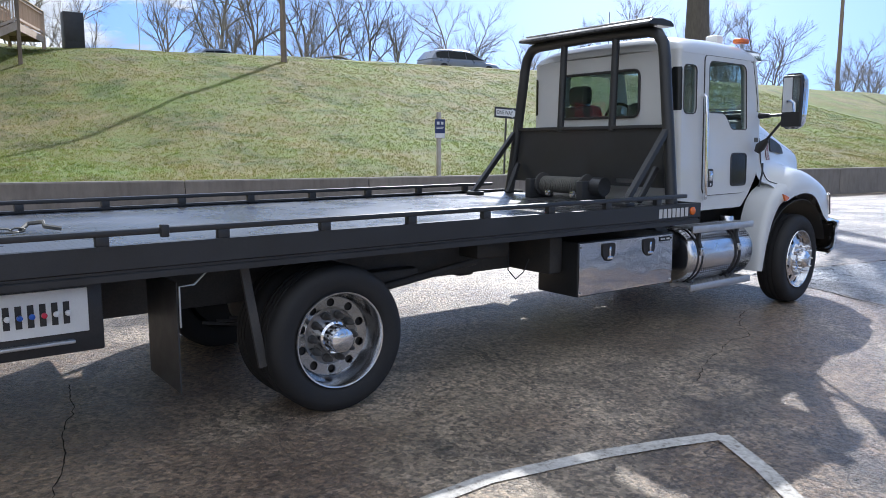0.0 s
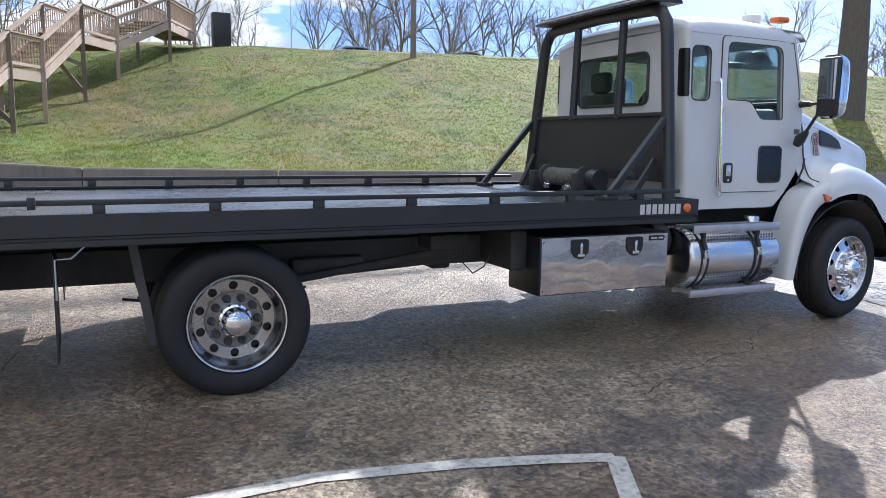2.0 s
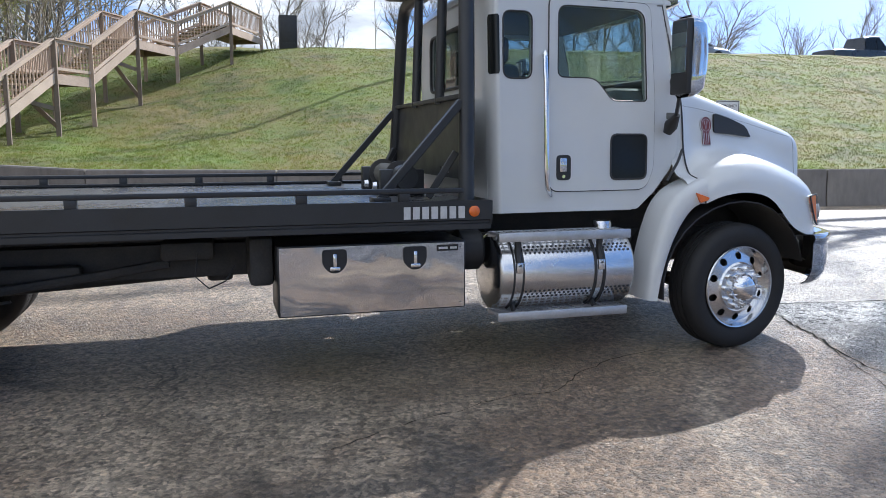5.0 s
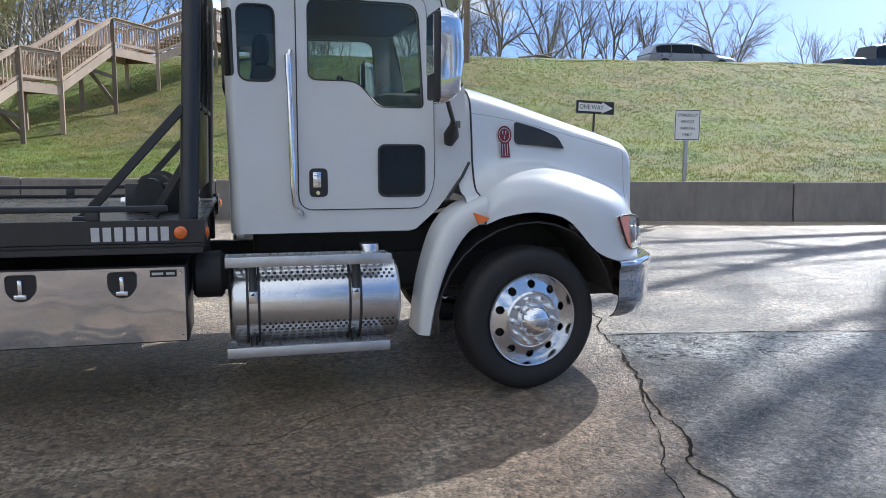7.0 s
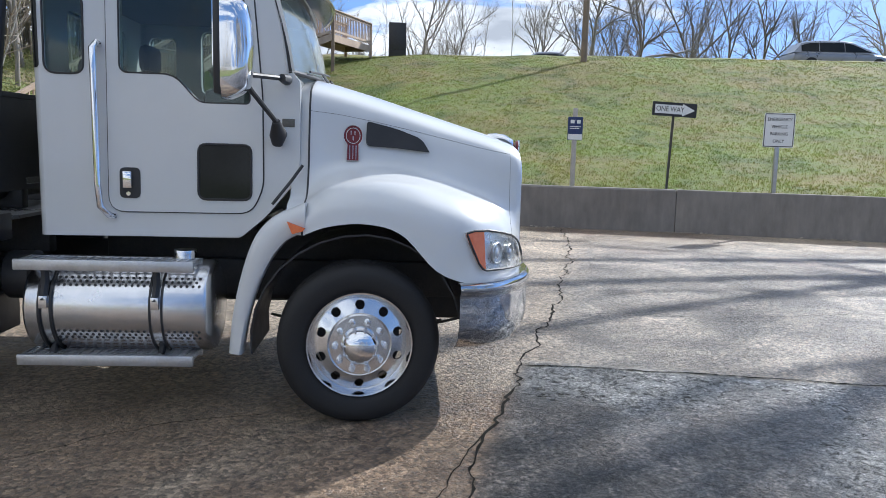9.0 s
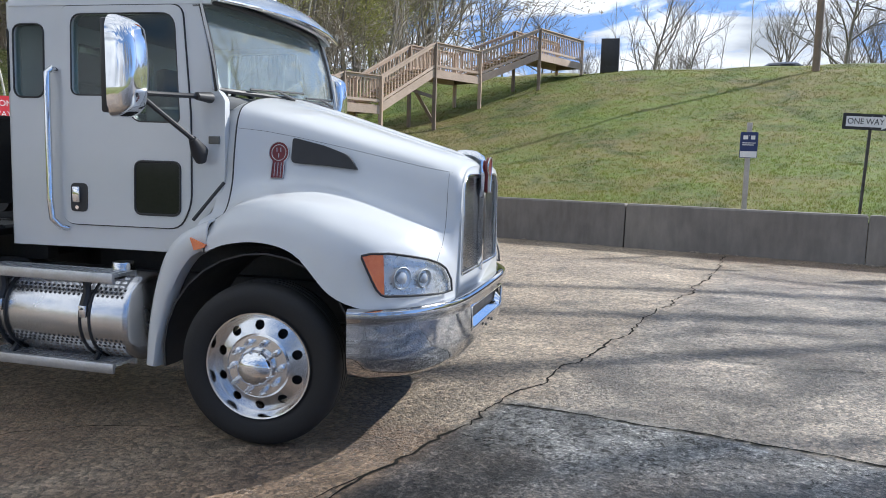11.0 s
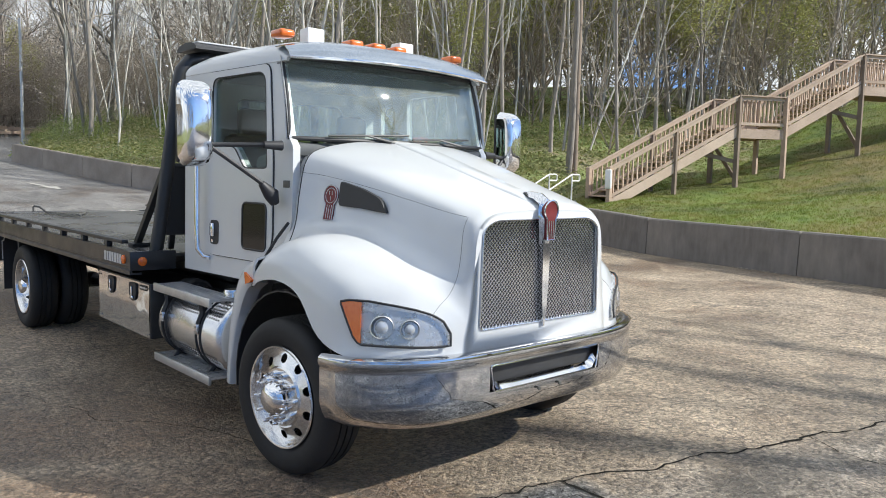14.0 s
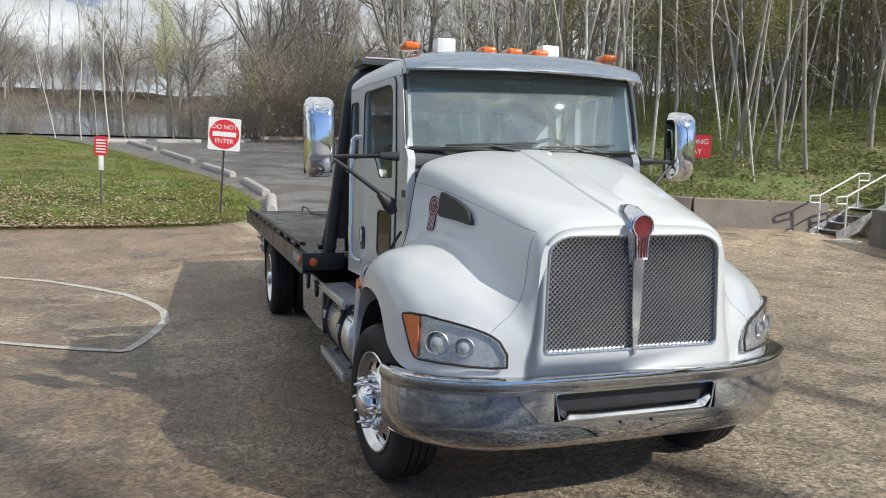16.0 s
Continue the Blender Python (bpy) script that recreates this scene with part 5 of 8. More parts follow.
# roof lamps
for y in (-0.76, -0.22, -0.03, 0.16, 0.70):
    bm = B()
    box(bm, -0.73, -0.59, y - 0.055, y + 0.055, 2.60, 2.652, 0.02, 3)
    tagged(part("clearance_lamp", bm, M_AMBER, truck), "orange plastic clearance lamp")
for y in (-0.50, 0.27):
    bm = B()
    box(bm, -0.78, -0.67, y - 0.066, y + 0.066, 2.60, 2.70, 0.012, 2)
    lamp = part("work_lamp", bm, M_SIGNWHITE, truck, "white square roof lamp")
    bm = B()
    box(bm, -0.672, -0.662, y - 0.053, y + 0.053, 2.625, 2.688, 0.004)
    part("lens", bm, M_LENS, lamp)


# ---- doors ----
door_line = rounded([(-1.435, 1.15), (-0.66, 1.15), (-0.595, 1.30), (-0.60, 1.80), (-0.655, 2.43), (-1.435, 2.43)], [0.09, 0.08, 0.06, 0.06, 0.07, 0.05], 5)
for s in (-1, 1):
    bm = B()
    plate(bm, door_line, [door_glass], lambda u, v: (u, s * (side_y(u, v) + 0.012), v), (0, -s * 0.012, 0))
    door = part("door", bm, M_WHITE, truck, "white cab door with a stepped window line", 35)
    bm = B()
    plate(bm, door_glass, [], lambda u, v: (u, s * (side_y(u, v) - 0.012), v), (0, -s * 0.006, 0))
    part("door_window", bm, M_GLASS, door, smooth=0).visible_shadow = False
    bm = B()
    pts = [(u, s * (side_y(u, v) + 0.002), v) for u, v in door_line]
    tube(bm, pts + pts[:2], 0.007, 6, False)
    part("door_seal", bm, M_PLASTIC, door)
    bm = B()
    pts = [(u, s * (side_y(u, v) + 0.010), v) for u, v in door_glass]
    tube(bm, pts + pts[:2], 0.005, 6, False)
    part("window_seal", bm, M_PLASTIC, door)
    low = rounded([(-0.95, 1.225), (-0.66, 1.225), (-0.66, 1.535), (-0.95, 1.535)], 0.045, 4)
    bm = B()
    plate(bm, low, [], lambda u, v: (u, s * (side_y(u, v) + 0.015), v), (0, -s * 0.006, 0))
    part("lower_window", bm, M_DARKGLASS, door, "dark lower door window", 0)
    bm = B()
    pts = [(u, s * (side_y(u, v) + 0.014), v) for u, v in low]
    tube(bm, pts + pts[:2], 0.007, 6, False)
    part("window_seal", bm, M_PLASTIC, door)
    han = rounded([(-1.375, 1.225), (-1.265, 1.225), (-1.265, 1.395), (-1.375, 1.395)], 0.03, 4)
    bm = B()
    plate(bm, han, [], lambda u, v: (u, s * (side_y(u, v) + 0.017), v), (0, -s * 0.006, 0))
    part("handle_recess", bm, M_PLASTIC, door)
    bm = B()
    y = s * (side_y(-1.33, 1.3) + 0.024)
    box(bm, -1.355, -1.305, y - 0.012, y + 0.012, 1.28, 1.375, 0.006)
    lathe(bm, [(0, -0.006), (0.012, -0.006), (0.012, 0.006), (0, 0.006)], 12, pose(-1.325, y, 1.25))
    part("handle", bm, M_CHROME, door, "chrome door handle")
    # grab rail behind the door
    bm = B()
    o = lambda x, z, out: (x, s * (side_y(x, z) + out), z)
    tube(bm, [o(-1.475, 2.06, 0.0), o(-1.478, 2.065, 0.035), o(-1.49, 2.04, 0.06), o(-1.485, 1.9, 0.065), o(-1.475, 1.3, 0.065), o(-1.465, 1.18, 0.06), o(-1.43, 1.13, 0.035), o(-1.41, 1.12, 0.0)], 0.019, 12)
    part("grab_rail", bm, M_CHROME, truck, "chrome grab rail beside the door")
    bm = B()
    y = side_y(-0.45, 1.67)
    box(bm, -0.49, -0.42, s * y - 0.006, s * y + 0.006, 1.645, 1.69, 0.002)
    part("side_marker", bm, M_POST, truck)

# ---- cab inside ----
bm = B()
box(bm, -0.95, -0.42, -0.82, 0.82, 1.45, 1.86, 0.06)
box(bm, -0.62, -0.40, -0.80, 0.80, 1.84, 1.93, 0.03)
part("dashboard", bm, M_DASH, truck)
for y in (-0.45, 0.45):
    bm = B()
    box(bm, -1.58, -1.06, y - 0.25, y + 0.25, 1.30, 1.48, 0.06)
    box(bm, -1.70, -1.54, y - 0.25, y + 0.25, 1.40, 2.02, 0.06)
    box(bm, -1.68, -1.58, y - 0.14, y + 0.14, 2.02, 2.22, 0.05)
    part("cab_seat", bm, M_SEAT, truck, "grey cab seat with headrest")
bm = B()
ring = [(-0.98 - 0.09 * math.cos(a) * 0.5, 0.45 + 0.22 * math.sin(a), 1.86 + 0.2 * math.cos(a)) for a in [i * math.pi / 12 for i in range(25)]]
tube(bm, ring, 0.016, 8, False)
tube(bm, [(-0.98, 0.45, 1.86), (-0.75, 0.45, 1.72)], 0.025, 8)
tube(bm, [(-0.98, 0.24, 1.86), (-0.98, 0.66, 1.86)], 0.014, 6)
part("steering_wheel", bm, M_PLASTIC, truck)

# ---- bonnet and wings ----
STATIONS = [
    (-0.335, [(0, 1.955), (0.4, 1.945), (0.68, 1.89), (0.78, 1.81), (0.825, 1.62), (0.855, 1.42), (0.93, 1.27), (1.06, 1.22), (1.135, 1.14), (1.15, 1.06)]),
    (-0.2, [(0, 1.92), (0.4, 1.91), (0.65, 1.86), (0.745, 1.78), (0.775, 1.6), (0.804, 1.44), (0.92, 1.35), (1.06, 1.305), (1.14, 1.22), (1.16, 1.11)]),
    (0.0, [(0, 1.865), (0.39, 1.855), (0.62, 1.805), (0.705, 1.725), (0.735, 1.56), (0.774, 1.44), (0.91, 1.385), (1.05, 1.345), (1.14, 1.25), (1.165, 1.13)]),
    (0.2, [(0, 1.805), (0.38, 1.795), (0.59, 1.745), (0.665, 1.665), (0.695, 1.52), (0.739, 1.422), (0.89, 1.375), (1.03, 1.33), (1.13, 1.225), (1.16, 1.075)]),
    (0.4, [(0, 1.745), (0.37, 1.735), (0.56, 1.685), (0.63, 1.605), (0.665, 1.46), (0.715, 1.375), (0.85, 1.335), (1.0, 1.28), (1.12, 1.16), (1.155, 0.875)]),
    (0.6, [(0, 1.685), (0.36, 1.675), (0.535, 1.625), (0.595, 1.545), (0.625, 1.4), (0.67, 1.31), (0.8, 1.275), (0.94, 1.22), (1.07, 1.1), (1.105, 0.8)]),
    (0.74, [(0, 1.645), (0.36, 1.632), (0.52, 1.583), (0.575, 1.5), (0.6, 1.36), (0.635, 1.265), (0.74, 1.215), (0.855, 1.165), (0.955, 1.045), (0.985, 0.8)]),
    (0.84, [(0, 1.615), (0.36, 1.6), (0.505, 1.55), (0.56, 1.47), (0.58, 1.32), (0.605, 1.22), (0.67, 1.14), (0.755, 1.085), (0.83, 0.995), (0.86, 0.8)]),
    (0.905, [(0, 1.59), (0.36, 1.575), (0.495, 1.525), (0.545, 1.445), (0.562, 1.3), (0.58, 1.18), (0.61, 1.075), (0.655, 1.015), (0.7, 0.935), (0.72, 0.8)]),
    (0.94, [(0, 1.56), (0.36, 1.545), (0.48, 1.498), (0.525, 1.42), (0.54, 1.29), (0.55, 1.14), (0.565, 1.0), (0.575, 0.94), (0.585, 0.88), (0.59, 0.8)]),
]
across = [catmull([(x, y, z) for y, z in sec], 46) for x, sec in STATIONS]
lengthwise = [catmull([row[j] for row in across], 44) for j in range(46)]
bm = B()
half = [[lengthwise[j][i] for j in range(46)] for i in range(44)]
full = [[Vector((p.x, -p.y, p.z)) for p in reversed(row[1:])] + row for row in half]
sheet(bm, full)
nose = full[-1]
outline = [(p.y, p.z) for p in nose]
grille_hole = rounded([(-0.50, 0.925), (0.50, 0.925), (0.485, 1.46), (0.40, 1.505), (-0.40, 1.505), (-0.485, 1.46)], [0.03, 0.03, 0.06, 0.06, 0.06, 0.06], 4)
plate(bm, outline, [grille_hole], lambda u, v: (0.9405, u, v), (-0.03, 0, 0))
bmesh.ops.remove_doubles(bm, verts=bm.verts[:], dist=0.0012)
hood = part("bonnet", bm, M_WHITE, truck, "white sloping bonnet with bulging wings", 50)
# cowl behind the bonnet's rear edge
bm = B()
edge0 = full[0]
sheet(bm, [[Vector((q.x + 0.01, q.y * 0.992, lerp(1.0, q.z, 0.996))) for q in edge0], [Vector((q.x - 0.03, q.y * 0.985, lerp(1.0, q.z, 0.99))) for q in edge0],
           [Vector((q.x - 0.10, q.y * 0.975, lerp(1.0, q.z, 0.985))) for q in edge0]])
part("cowl", thicken(bm, 0.008), M_WHITE, truck, "white cowl between bonnet and windscreen", 50)
bm = B()
tube(bm, [Vector((q.x - 0.004, q.y * 0.998, q.z - 0.003)) for q in edge0], 0.006, 5, False)
part("cowl_seal", bm, M_PLASTIC, truck)
# panel joint along the bonnet top
for s in (-1, 1):
    bm = B()
    last = max(i for i in range(44) if half[i][12].x < 0.872)
    seam = []
    for i in range(last + 1):
        f = 17 - 5.5 * (i / last) ** 1.3
        q = half[i][int(f)].lerp(half[i][int(f) + 1], f - int(f))
        seam.append(Vector((q.x, s * q.y, q.z + 0.0005)))
    tube(bm, seam, 0.0011, 5)
    part("panel_joint", bm, M_POST, hood)
    # upright joint between the bonnet's flank and the grille surround
    bm = B()
    tube(bm, [Vector((half[last][j].x, s * (half[last][j].y + 0.0004), half[last][j].z)) for j in range(12, 42)], 0.0011, 5)
    part("panel_joint", bm, M_POST, hood)


def hood_y(x, z):
    """The bonnet's half width at x along the truck and height z on its flank."""
    i = min(max(next((k for k in range(44) if half[k][0].x >= x), 43), 1), 43)
    t = (x - half[i - 1][0].x) / (half[i][0].x - half[i - 1][0].x)
    got = []
    for row in (half[i - 1], half[i]):
        j = next((k for k in range(8, 45) if row[k].z >= z >= row[k + 1].z), 30)
        f = (row[j].z - z) / max(row[j].z - row[j + 1].z, 1e-6)
        got.append(lerp(row[j].y, row[j + 1].y, f))
    return lerp(got[0], got[1], t)


# raised centre ridge of the bonnet
rows = []
for i in range(1, 38):
    row = []
    for y, up in ((-0.118, -0.002), (-0.108, 0.006), (-0.096, 0.011), (0.0, 0.013), (0.096, 0.011), (0.108, 0.006), (0.118, -0.002)):
        k = min(range(46), key=lambda q: abs(half[i][q].y - abs(y)))
        row.append((half[i][k].x, y * (1 - 0.35 * i / 38), half[i][k].z + up * min(1, (38 - i) / 6)))
    rows.append(row)
bm = B()
sheet(bm, rows)
part("bonnet_ridge", bm, M_WHITE, hood, "", 25)
# rear skirts of the wings
for s in (-1, 1):
    outer = catmull([(-0.325, 0, 1.235), (-0.42, 0, 1.195), (-0.52, 0, 1.14), (-0.61, 0, 1.03), (-0.675, 0, 0.85), (-0.725, 0, 0.62), (-0.75, 0, 0.39)], 22)
    inner = catmull([(-0.325, 0, 1.085), (-0.38, 0, 1.058), (-0.44, 0, 1.02), (-0.515, 0, 0.92), (-0.585, 0, 0.77), (-0.64, 0, 0.58), (-0.675, 0, 0.385)], 22)
    bm = B()
    rows = []
    for k, (o, i) in enumerate(zip(outer, inner)):
        t = k / 21
        ye = lerp(1.15, 1.13, t)
        rows.append([(i.x, s * (ye - 0.10), i.z - 0.012), (i.x, s * (ye - 0.012), i.z - 0.003), (lerp(i.x, o.x, 0.12), s * ye, lerp(i.z, o.z, 0.12)), (lerp(i.x, o.x, 0.65), s * (ye - 0.004), lerp(i.z, o.z, 0.65)),
                     (lerp(i.x, o.x, 0.93), s * (ye - 0.025), lerp(i.z, o.z, 0.93)), (o.x, s * (ye - 0.07), o.z), (o.x - 0.004, s * 0.86, o.z)])
    sheet(bm, rows)
    part("wing_skirt", thicken(bm, 0.012), M_WHITE, truck, "", 50)
    # turn lamp
    bm = B()
    plate(bm, [(-0.42, 1.135), (-0.32, 1.10), (-0.335, 1.083), (-0.39, 1.068)], [], lambda u, v: (u, s * (1.168 - 0.16 * max(0, v - 1.08)), v), (0, -s * 0.02, 0))
    part("turn_lamp", bm, M_AMBER, truck, "orange turn lamp on the wing", 20)
    # wheel housing
    rows = []
    for k in range(15):
        a = math.radians(14 + k * 174 / 14)
        rows.append([(0.60 * math.cos(a) * (0.93 if math.cos(a) > 0 else 1.05), s * y, 0.47 + 0.60 * math.sin(a)) for y in (1.11, 0.85, 0.55)])
    bm = B()
    sheet(bm, rows)
    part("wheel_housing", thicken(bm, 0.01), M_PLASTIC, truck)
    # emblem: plain enamel shield with ribs
    ey = lambda x, z: s * (0.775 - 0.19 * (x + 0.20) - 0.10 * (z - 1.60) + 0.006)
    em_y = lambda x, z: s * (hood_y(x, z) + 0.004)
    oval = [(-0.094 + 0.056 * math.cos(t), 1.607 + 0.062 * math.sin(t)) for t in [math.radians(-52 + i * 284 / 22) for i in range(23)]]
    bm = B()
    plate(bm, oval + [(-0.130, 1.462), (-0.058, 1.462)], [], lambda u, v: (u, em_y(u, v) + s * 0.004, v), (0, -s * 0.02, 0))
    em = part("emblem", bm, M_RED, truck, "small dark red enamel shield emblem", 30)
    bm = B()
    ring = [(u, em_y(u, v) + s * 0.005, v) for u, v in oval + [(-0.130, 1.462), (-0.058, 1.462)]]
    tube(bm, ring + ring[:2], 0.0032, 6, False)
    part("emblem_rim", bm, M_STEPS, em)
    # pale ring and plain marks on the enamel
    bm = B()
    ring = [(-0.094 + 0.040 * math.cos(t), 1.607 + 0.045 * math.sin(t)) for t in [i * math.pi / 10 for i in range(20)]]
    ring = [(u, em_y(u, v) + s * 0.0045, v) for u, v in ring]
    tube(bm, ring + ring[:2], 0.0022, 5, False)
    part("emblem_ring", bm, M_STEPS, em)
    for du, dv in ((-0.012, 0.016), (0.010, 0.016), (0.0, -0.016)):
        bm = B()
        tube(bm, [(-0.094 + du, em_y(-0.094 + du, 1.607 + dv) + s * 0.0045, 1.595 + dv), (-0.094 + du, em_y(-0.094 + du, 1.607 + dv) + s * 0.0045, 1.619 + dv)], 0.0034, 5)
        part("emblem_mark", bm, M_STEPS, em)
    for dx in (-0.018, 0.0, 0.018):
        bm = B()
        tube(bm, [(-0.094 + dx, em_y(-0.094 + dx, v) + s * 0.0045, v) for v in (1.47, 1.55)], 0.0028, 5)
        part("emblem_rib", bm, M_STEPS, em)
    # side air intake
    bm = B()
    plate(bm, rounded([(-0.015, 1.695), (0.16, 1.655), (0.31, 1.60), (0.36, 1.52), (0.17, 1.54), (-0.02, 1.55)], [0.02, 0.04, 0.04, 0.01, 0.02, 0.03], 4), [],
          lambda u, v: (u, ey(u, v) + s * 0.004, v), (0, -s * 0.02, 0))
    part("air_intake", bm, M_PLASTIC, truck, "dark side air intake panel", 30)
    # strap between bonnet and cab
    bm = B()
    tube(bm, [(-0.37, s * 0.885, 1.43), (-0.43, s * 0.925, 1.34), (-0.53, s * 0.955, 1.21)], 0.010, 6)
    part("bonnet_latch", bm, M_PLASTIC, truck)

# ---- grille ----
bm = B()
box(bm, 0.86, 0.88, -0.52, 0.52, 0.90, 1.52)
part("radiator", bm, M_RADIATOR, truck)
bm = B()
pitch, zb, zt = 0.0255, 0.925, 1.505
hw = 0.505
k = -hw - (zt - zb)
while k < hw:
    for way in (1, -1):
        a0, a1 = (k, zb), (k + (zt - zb), zt)
        # keep within the width
        p, q = Vector(a0), Vector(a1)
        if p.x < -hw:
            q0 = (-hw - p.x)
            p = Vector((-hw, zb + q0))
        if q.x > hw:
            q = Vector((hw, zt - (q.x - hw)))
        if (q - p).length > 0.03 and q.y > p.y:
            dx = 0.004 if way > 0 else 0.0
            bar(bm, (0.922 + dx, p.x * way, p.y), (0.922 + dx, q.x * way, q.y), 0.0058, 0.0045)
    k += pitch
part("grille_mesh", bm, M_ALU, truck, "woven bright wire grille mesh", 0, kind="stuff")
bm = B()
pts = [(0.944, u, v) for u, v in grille_hole]
tube(bm, pts + pts[:2], 0.006, 8, False)
part("grille_surround", bm, M_ALU, truck)
bm = B()
plate(bm, [(-0.034, 1.50), (0.034, 1.50), (0.026, 1.15), (0.018, 1.0), (0.005, 0.895), (-0.005, 0.895), (-0.018, 1.0), (-0.026, 1.15)], [], lambda u, v: (0.958 + 0.01 * (v - 0.9), u, v), (-0.03, 0, 0))
part("grille_bar", bm, M_CHROME, truck, "chrome centre bar of the grille")
bm = B()
rows = []
for i, (x, z, w) in enumerate([(0.78, 1.655, 0.02), (0.84, 1.66, 0.042), (0.90, 1.652, 0.052), (0.95, 1.62, 0.056), (0.975, 1.56, 0.064), (0.978, 1.50, 0.058), (0.975, 1.42, 0.05), (0.965, 1.37, 0.04)]):
    d = Vector((1, 0, 0.2)) if i > 3 else Vector((0.2, 0, 1))
    rows.append([Vector((x, y * w, z)) - d * 0.03 * abs(y) ** 3 for y in (-1, -0.8, -0.4, 0, 0.4, 0.8, 1)])
sheet(bm, rows)
orn = part("bonnet_ornament", thicken(bm, 0.03), M_CHROME, truck, "chrome bonnet ornament with a red shield", 50)
bm = B()
badge = [(0.056 * math.cos(t), 1.555 + 0.058 * math.sin(t)) for t in [math.radians(-50 + i * 280 / 24) for i in range(25)]] + [(-0.034, 1.475), (-0.030, 1.392), (0.030, 1.392), (0.034, 1.475)]
plate(bm, badge, [], lambda u, v: (0.992 - 0.02 * (1.555 - v) - 1.2 * u * u, u, v), (-0.018, 0, 0))
part("shield", bm, M_RED, orn, "red enamel shield", 30)
bm = B()
ring = [(0.993 - 0.02 * (1.555 - v) - 1.2 * u * u, u, v) for u, v in badge]
tube(bm, ring + ring[:2], 0.005, 6, False)
part("shield_rim", bm, M_CHROME, orn)
for u in (-0.018, 0.0, 0.018):
    bm = B()
    tube(bm, [(0.9935 - 0.02 * (1.555 - v) - 1.2 * u * u, u, v) for v in (1.40, 1.46, 1.50)], 0.003, 5)
    part("shield_rib", bm, M_CHROME, orn)

# ---- headlamps ----
LAMP = [(0.0, 0.562, 1.122), (0.25, 0.665, 1.060), (0.5, 0.757, 0.968), (0.75, 0.838, 0.855), (1.0, 0.918, 0.688)]
TOP = [(0, 1.088), (0.10, 1.098), (0.3, 1.098), (0.55, 1.078), (0.75, 1.056), (0.88, 1.026), (0.95, 0.992), (1, 0.930)]
LOW = [(0, 1.075), (0.08, 0.985), (0.17, 0.892), (0.24, 0.876), (0.9, 0.862), (1, 0.868)]
for s in (-1, 1):
    def lp(q, z, out):
        x, y = along([(a, b) for a, b, c in LAMP], q), along([(a, c) for a, b, c in LAMP], q)
        n = Vector((0.62 + 0.3 * q, 0.75 - 0.3 * q)).normalized()
        tilt = 0.10 * (0.98 - z)
        return Vector((x + n.x * (out + tilt), s * (y + n.y * (out + tilt)), z))

    def patch(bm, q0, q1, out, f0=0.0, f1=1.0, n=14, m=6, slant=0.0):
        rows = []
        for i in range(n + 1):
            q = lerp(q0, q1, i / n)
            rows.append([lp(min(max(q + slant * (1 - f), 0), 1), lerp(along(LOW, q), along(TOP, q), f), out) for f in [lerp(f0, f1, j / m) for j in range(m + 1)]])
        sheet(bm, rows)

    bm = B()
    patch(bm, 0.0, 1.0, -0.002, n=22)
    head = part("headlamp", thicken(bm, 0.02), M_REFLECT, truck, "large swept headlamp with an orange corner")
    bm = B()
    patch(bm, 0.005, 0.235, 0.014, 0.03, 0.97, 8)
    part("corner_lens", thicken(bm, 0.006), M_CORNER, head, "orange corner lens")
    bm = B()
    patch(bm, 0.235, 0.995, 0.02, 0.03, 0.97, 18)
    part("lens", thicken(bm, 0.004), M_LENS, head, "clear lens").visible_shadow = False
    bm = B()
    ring = [lp(q, along(TOP, q), 0.012) for q in spaced([(0, 1, 20)])] + [lp(q, along(LOW, q), 0.012) for q in spaced([(1, 0, 20)])]
    tube(bm, ring + ring[:2], 0.0065, 6, False)
    part("bezel", bm, M_PLASTIC, head, "black bezel")
    for q, z, r in ((0.44, 0.965, 0.062), (0.70, 0.955, 0.052)):
        c = lp(q, z, 0.006)
        m = Matrix.Translation(c) @ pose(0, 0, 0, 0, 0, (lerp(52, 68, q)) if s < 0 else 180 - lerp(52, 68, q))
        bm = B()
        lathe(bm, [(r, -0.006), (r * 0.94, -0.010), (r * 0.86, 0.006), (r * 0.6, 0.02), (0.0, 0.026)], 24, m)
        bowl = part("lamp_bowl", bm, M_STEPS, head)
        bm = B()
        lathe(bm, [(r * 0.55, 0.004), (r * 0.52, -0.006), (r * 0.30, -0.014), (0.0, -0.017)], 20, m)
        part("lamp_projector", bm, M_LAMPGLASS, head)

# ---- bumper ----
PLAN = [(1.008, 0.0), (1.006, 0.30), (0.998, 0.52), (0.974, 0.70), (0.925, 0.86), (0.84, 1.015), (0.74, 1.13), (0.635, 1.198), (0.525, 1.225)]
PROF = [(0.806, -0.09), (0.819, -0.05), (0.821, -0.01), (0.811, 0.008), (0.790, 0.014), (0.770, 0.010), (0.758, 0.0), (0.735, 0.0), (0.71, 0.001), (0.62, 0.001), (0.596, 0.0), (0.575, 0.0), (0.55, -0.006), (0.50, -0.02), (0.46, -0.045), (0.435, -0.085)]
plan = catmull([(x, y, 0) for x, y in PLAN], 33)
cols = [Vector((p.x, -p.y, 0)) for p in reversed(plan[1:])] + plan
rows, skip = [], set()
for z, o in PROF:
    row = []
    for i, p in enumerate(cols):
        d = cols[min(i + 1, len(cols) - 1)] - cols[max(i - 1, 0)]
        nrm = Vector((d.y, -d.x, 0)).normalized()
        lift = 0.012 * smooth01((abs(p.y) - 0.9) / 0.3) if z < 0.55 else 0
        row.append(Vector((p.x + nrm.x * o, p.y + nrm.y * o, z + lift)))
    rows.append(row)
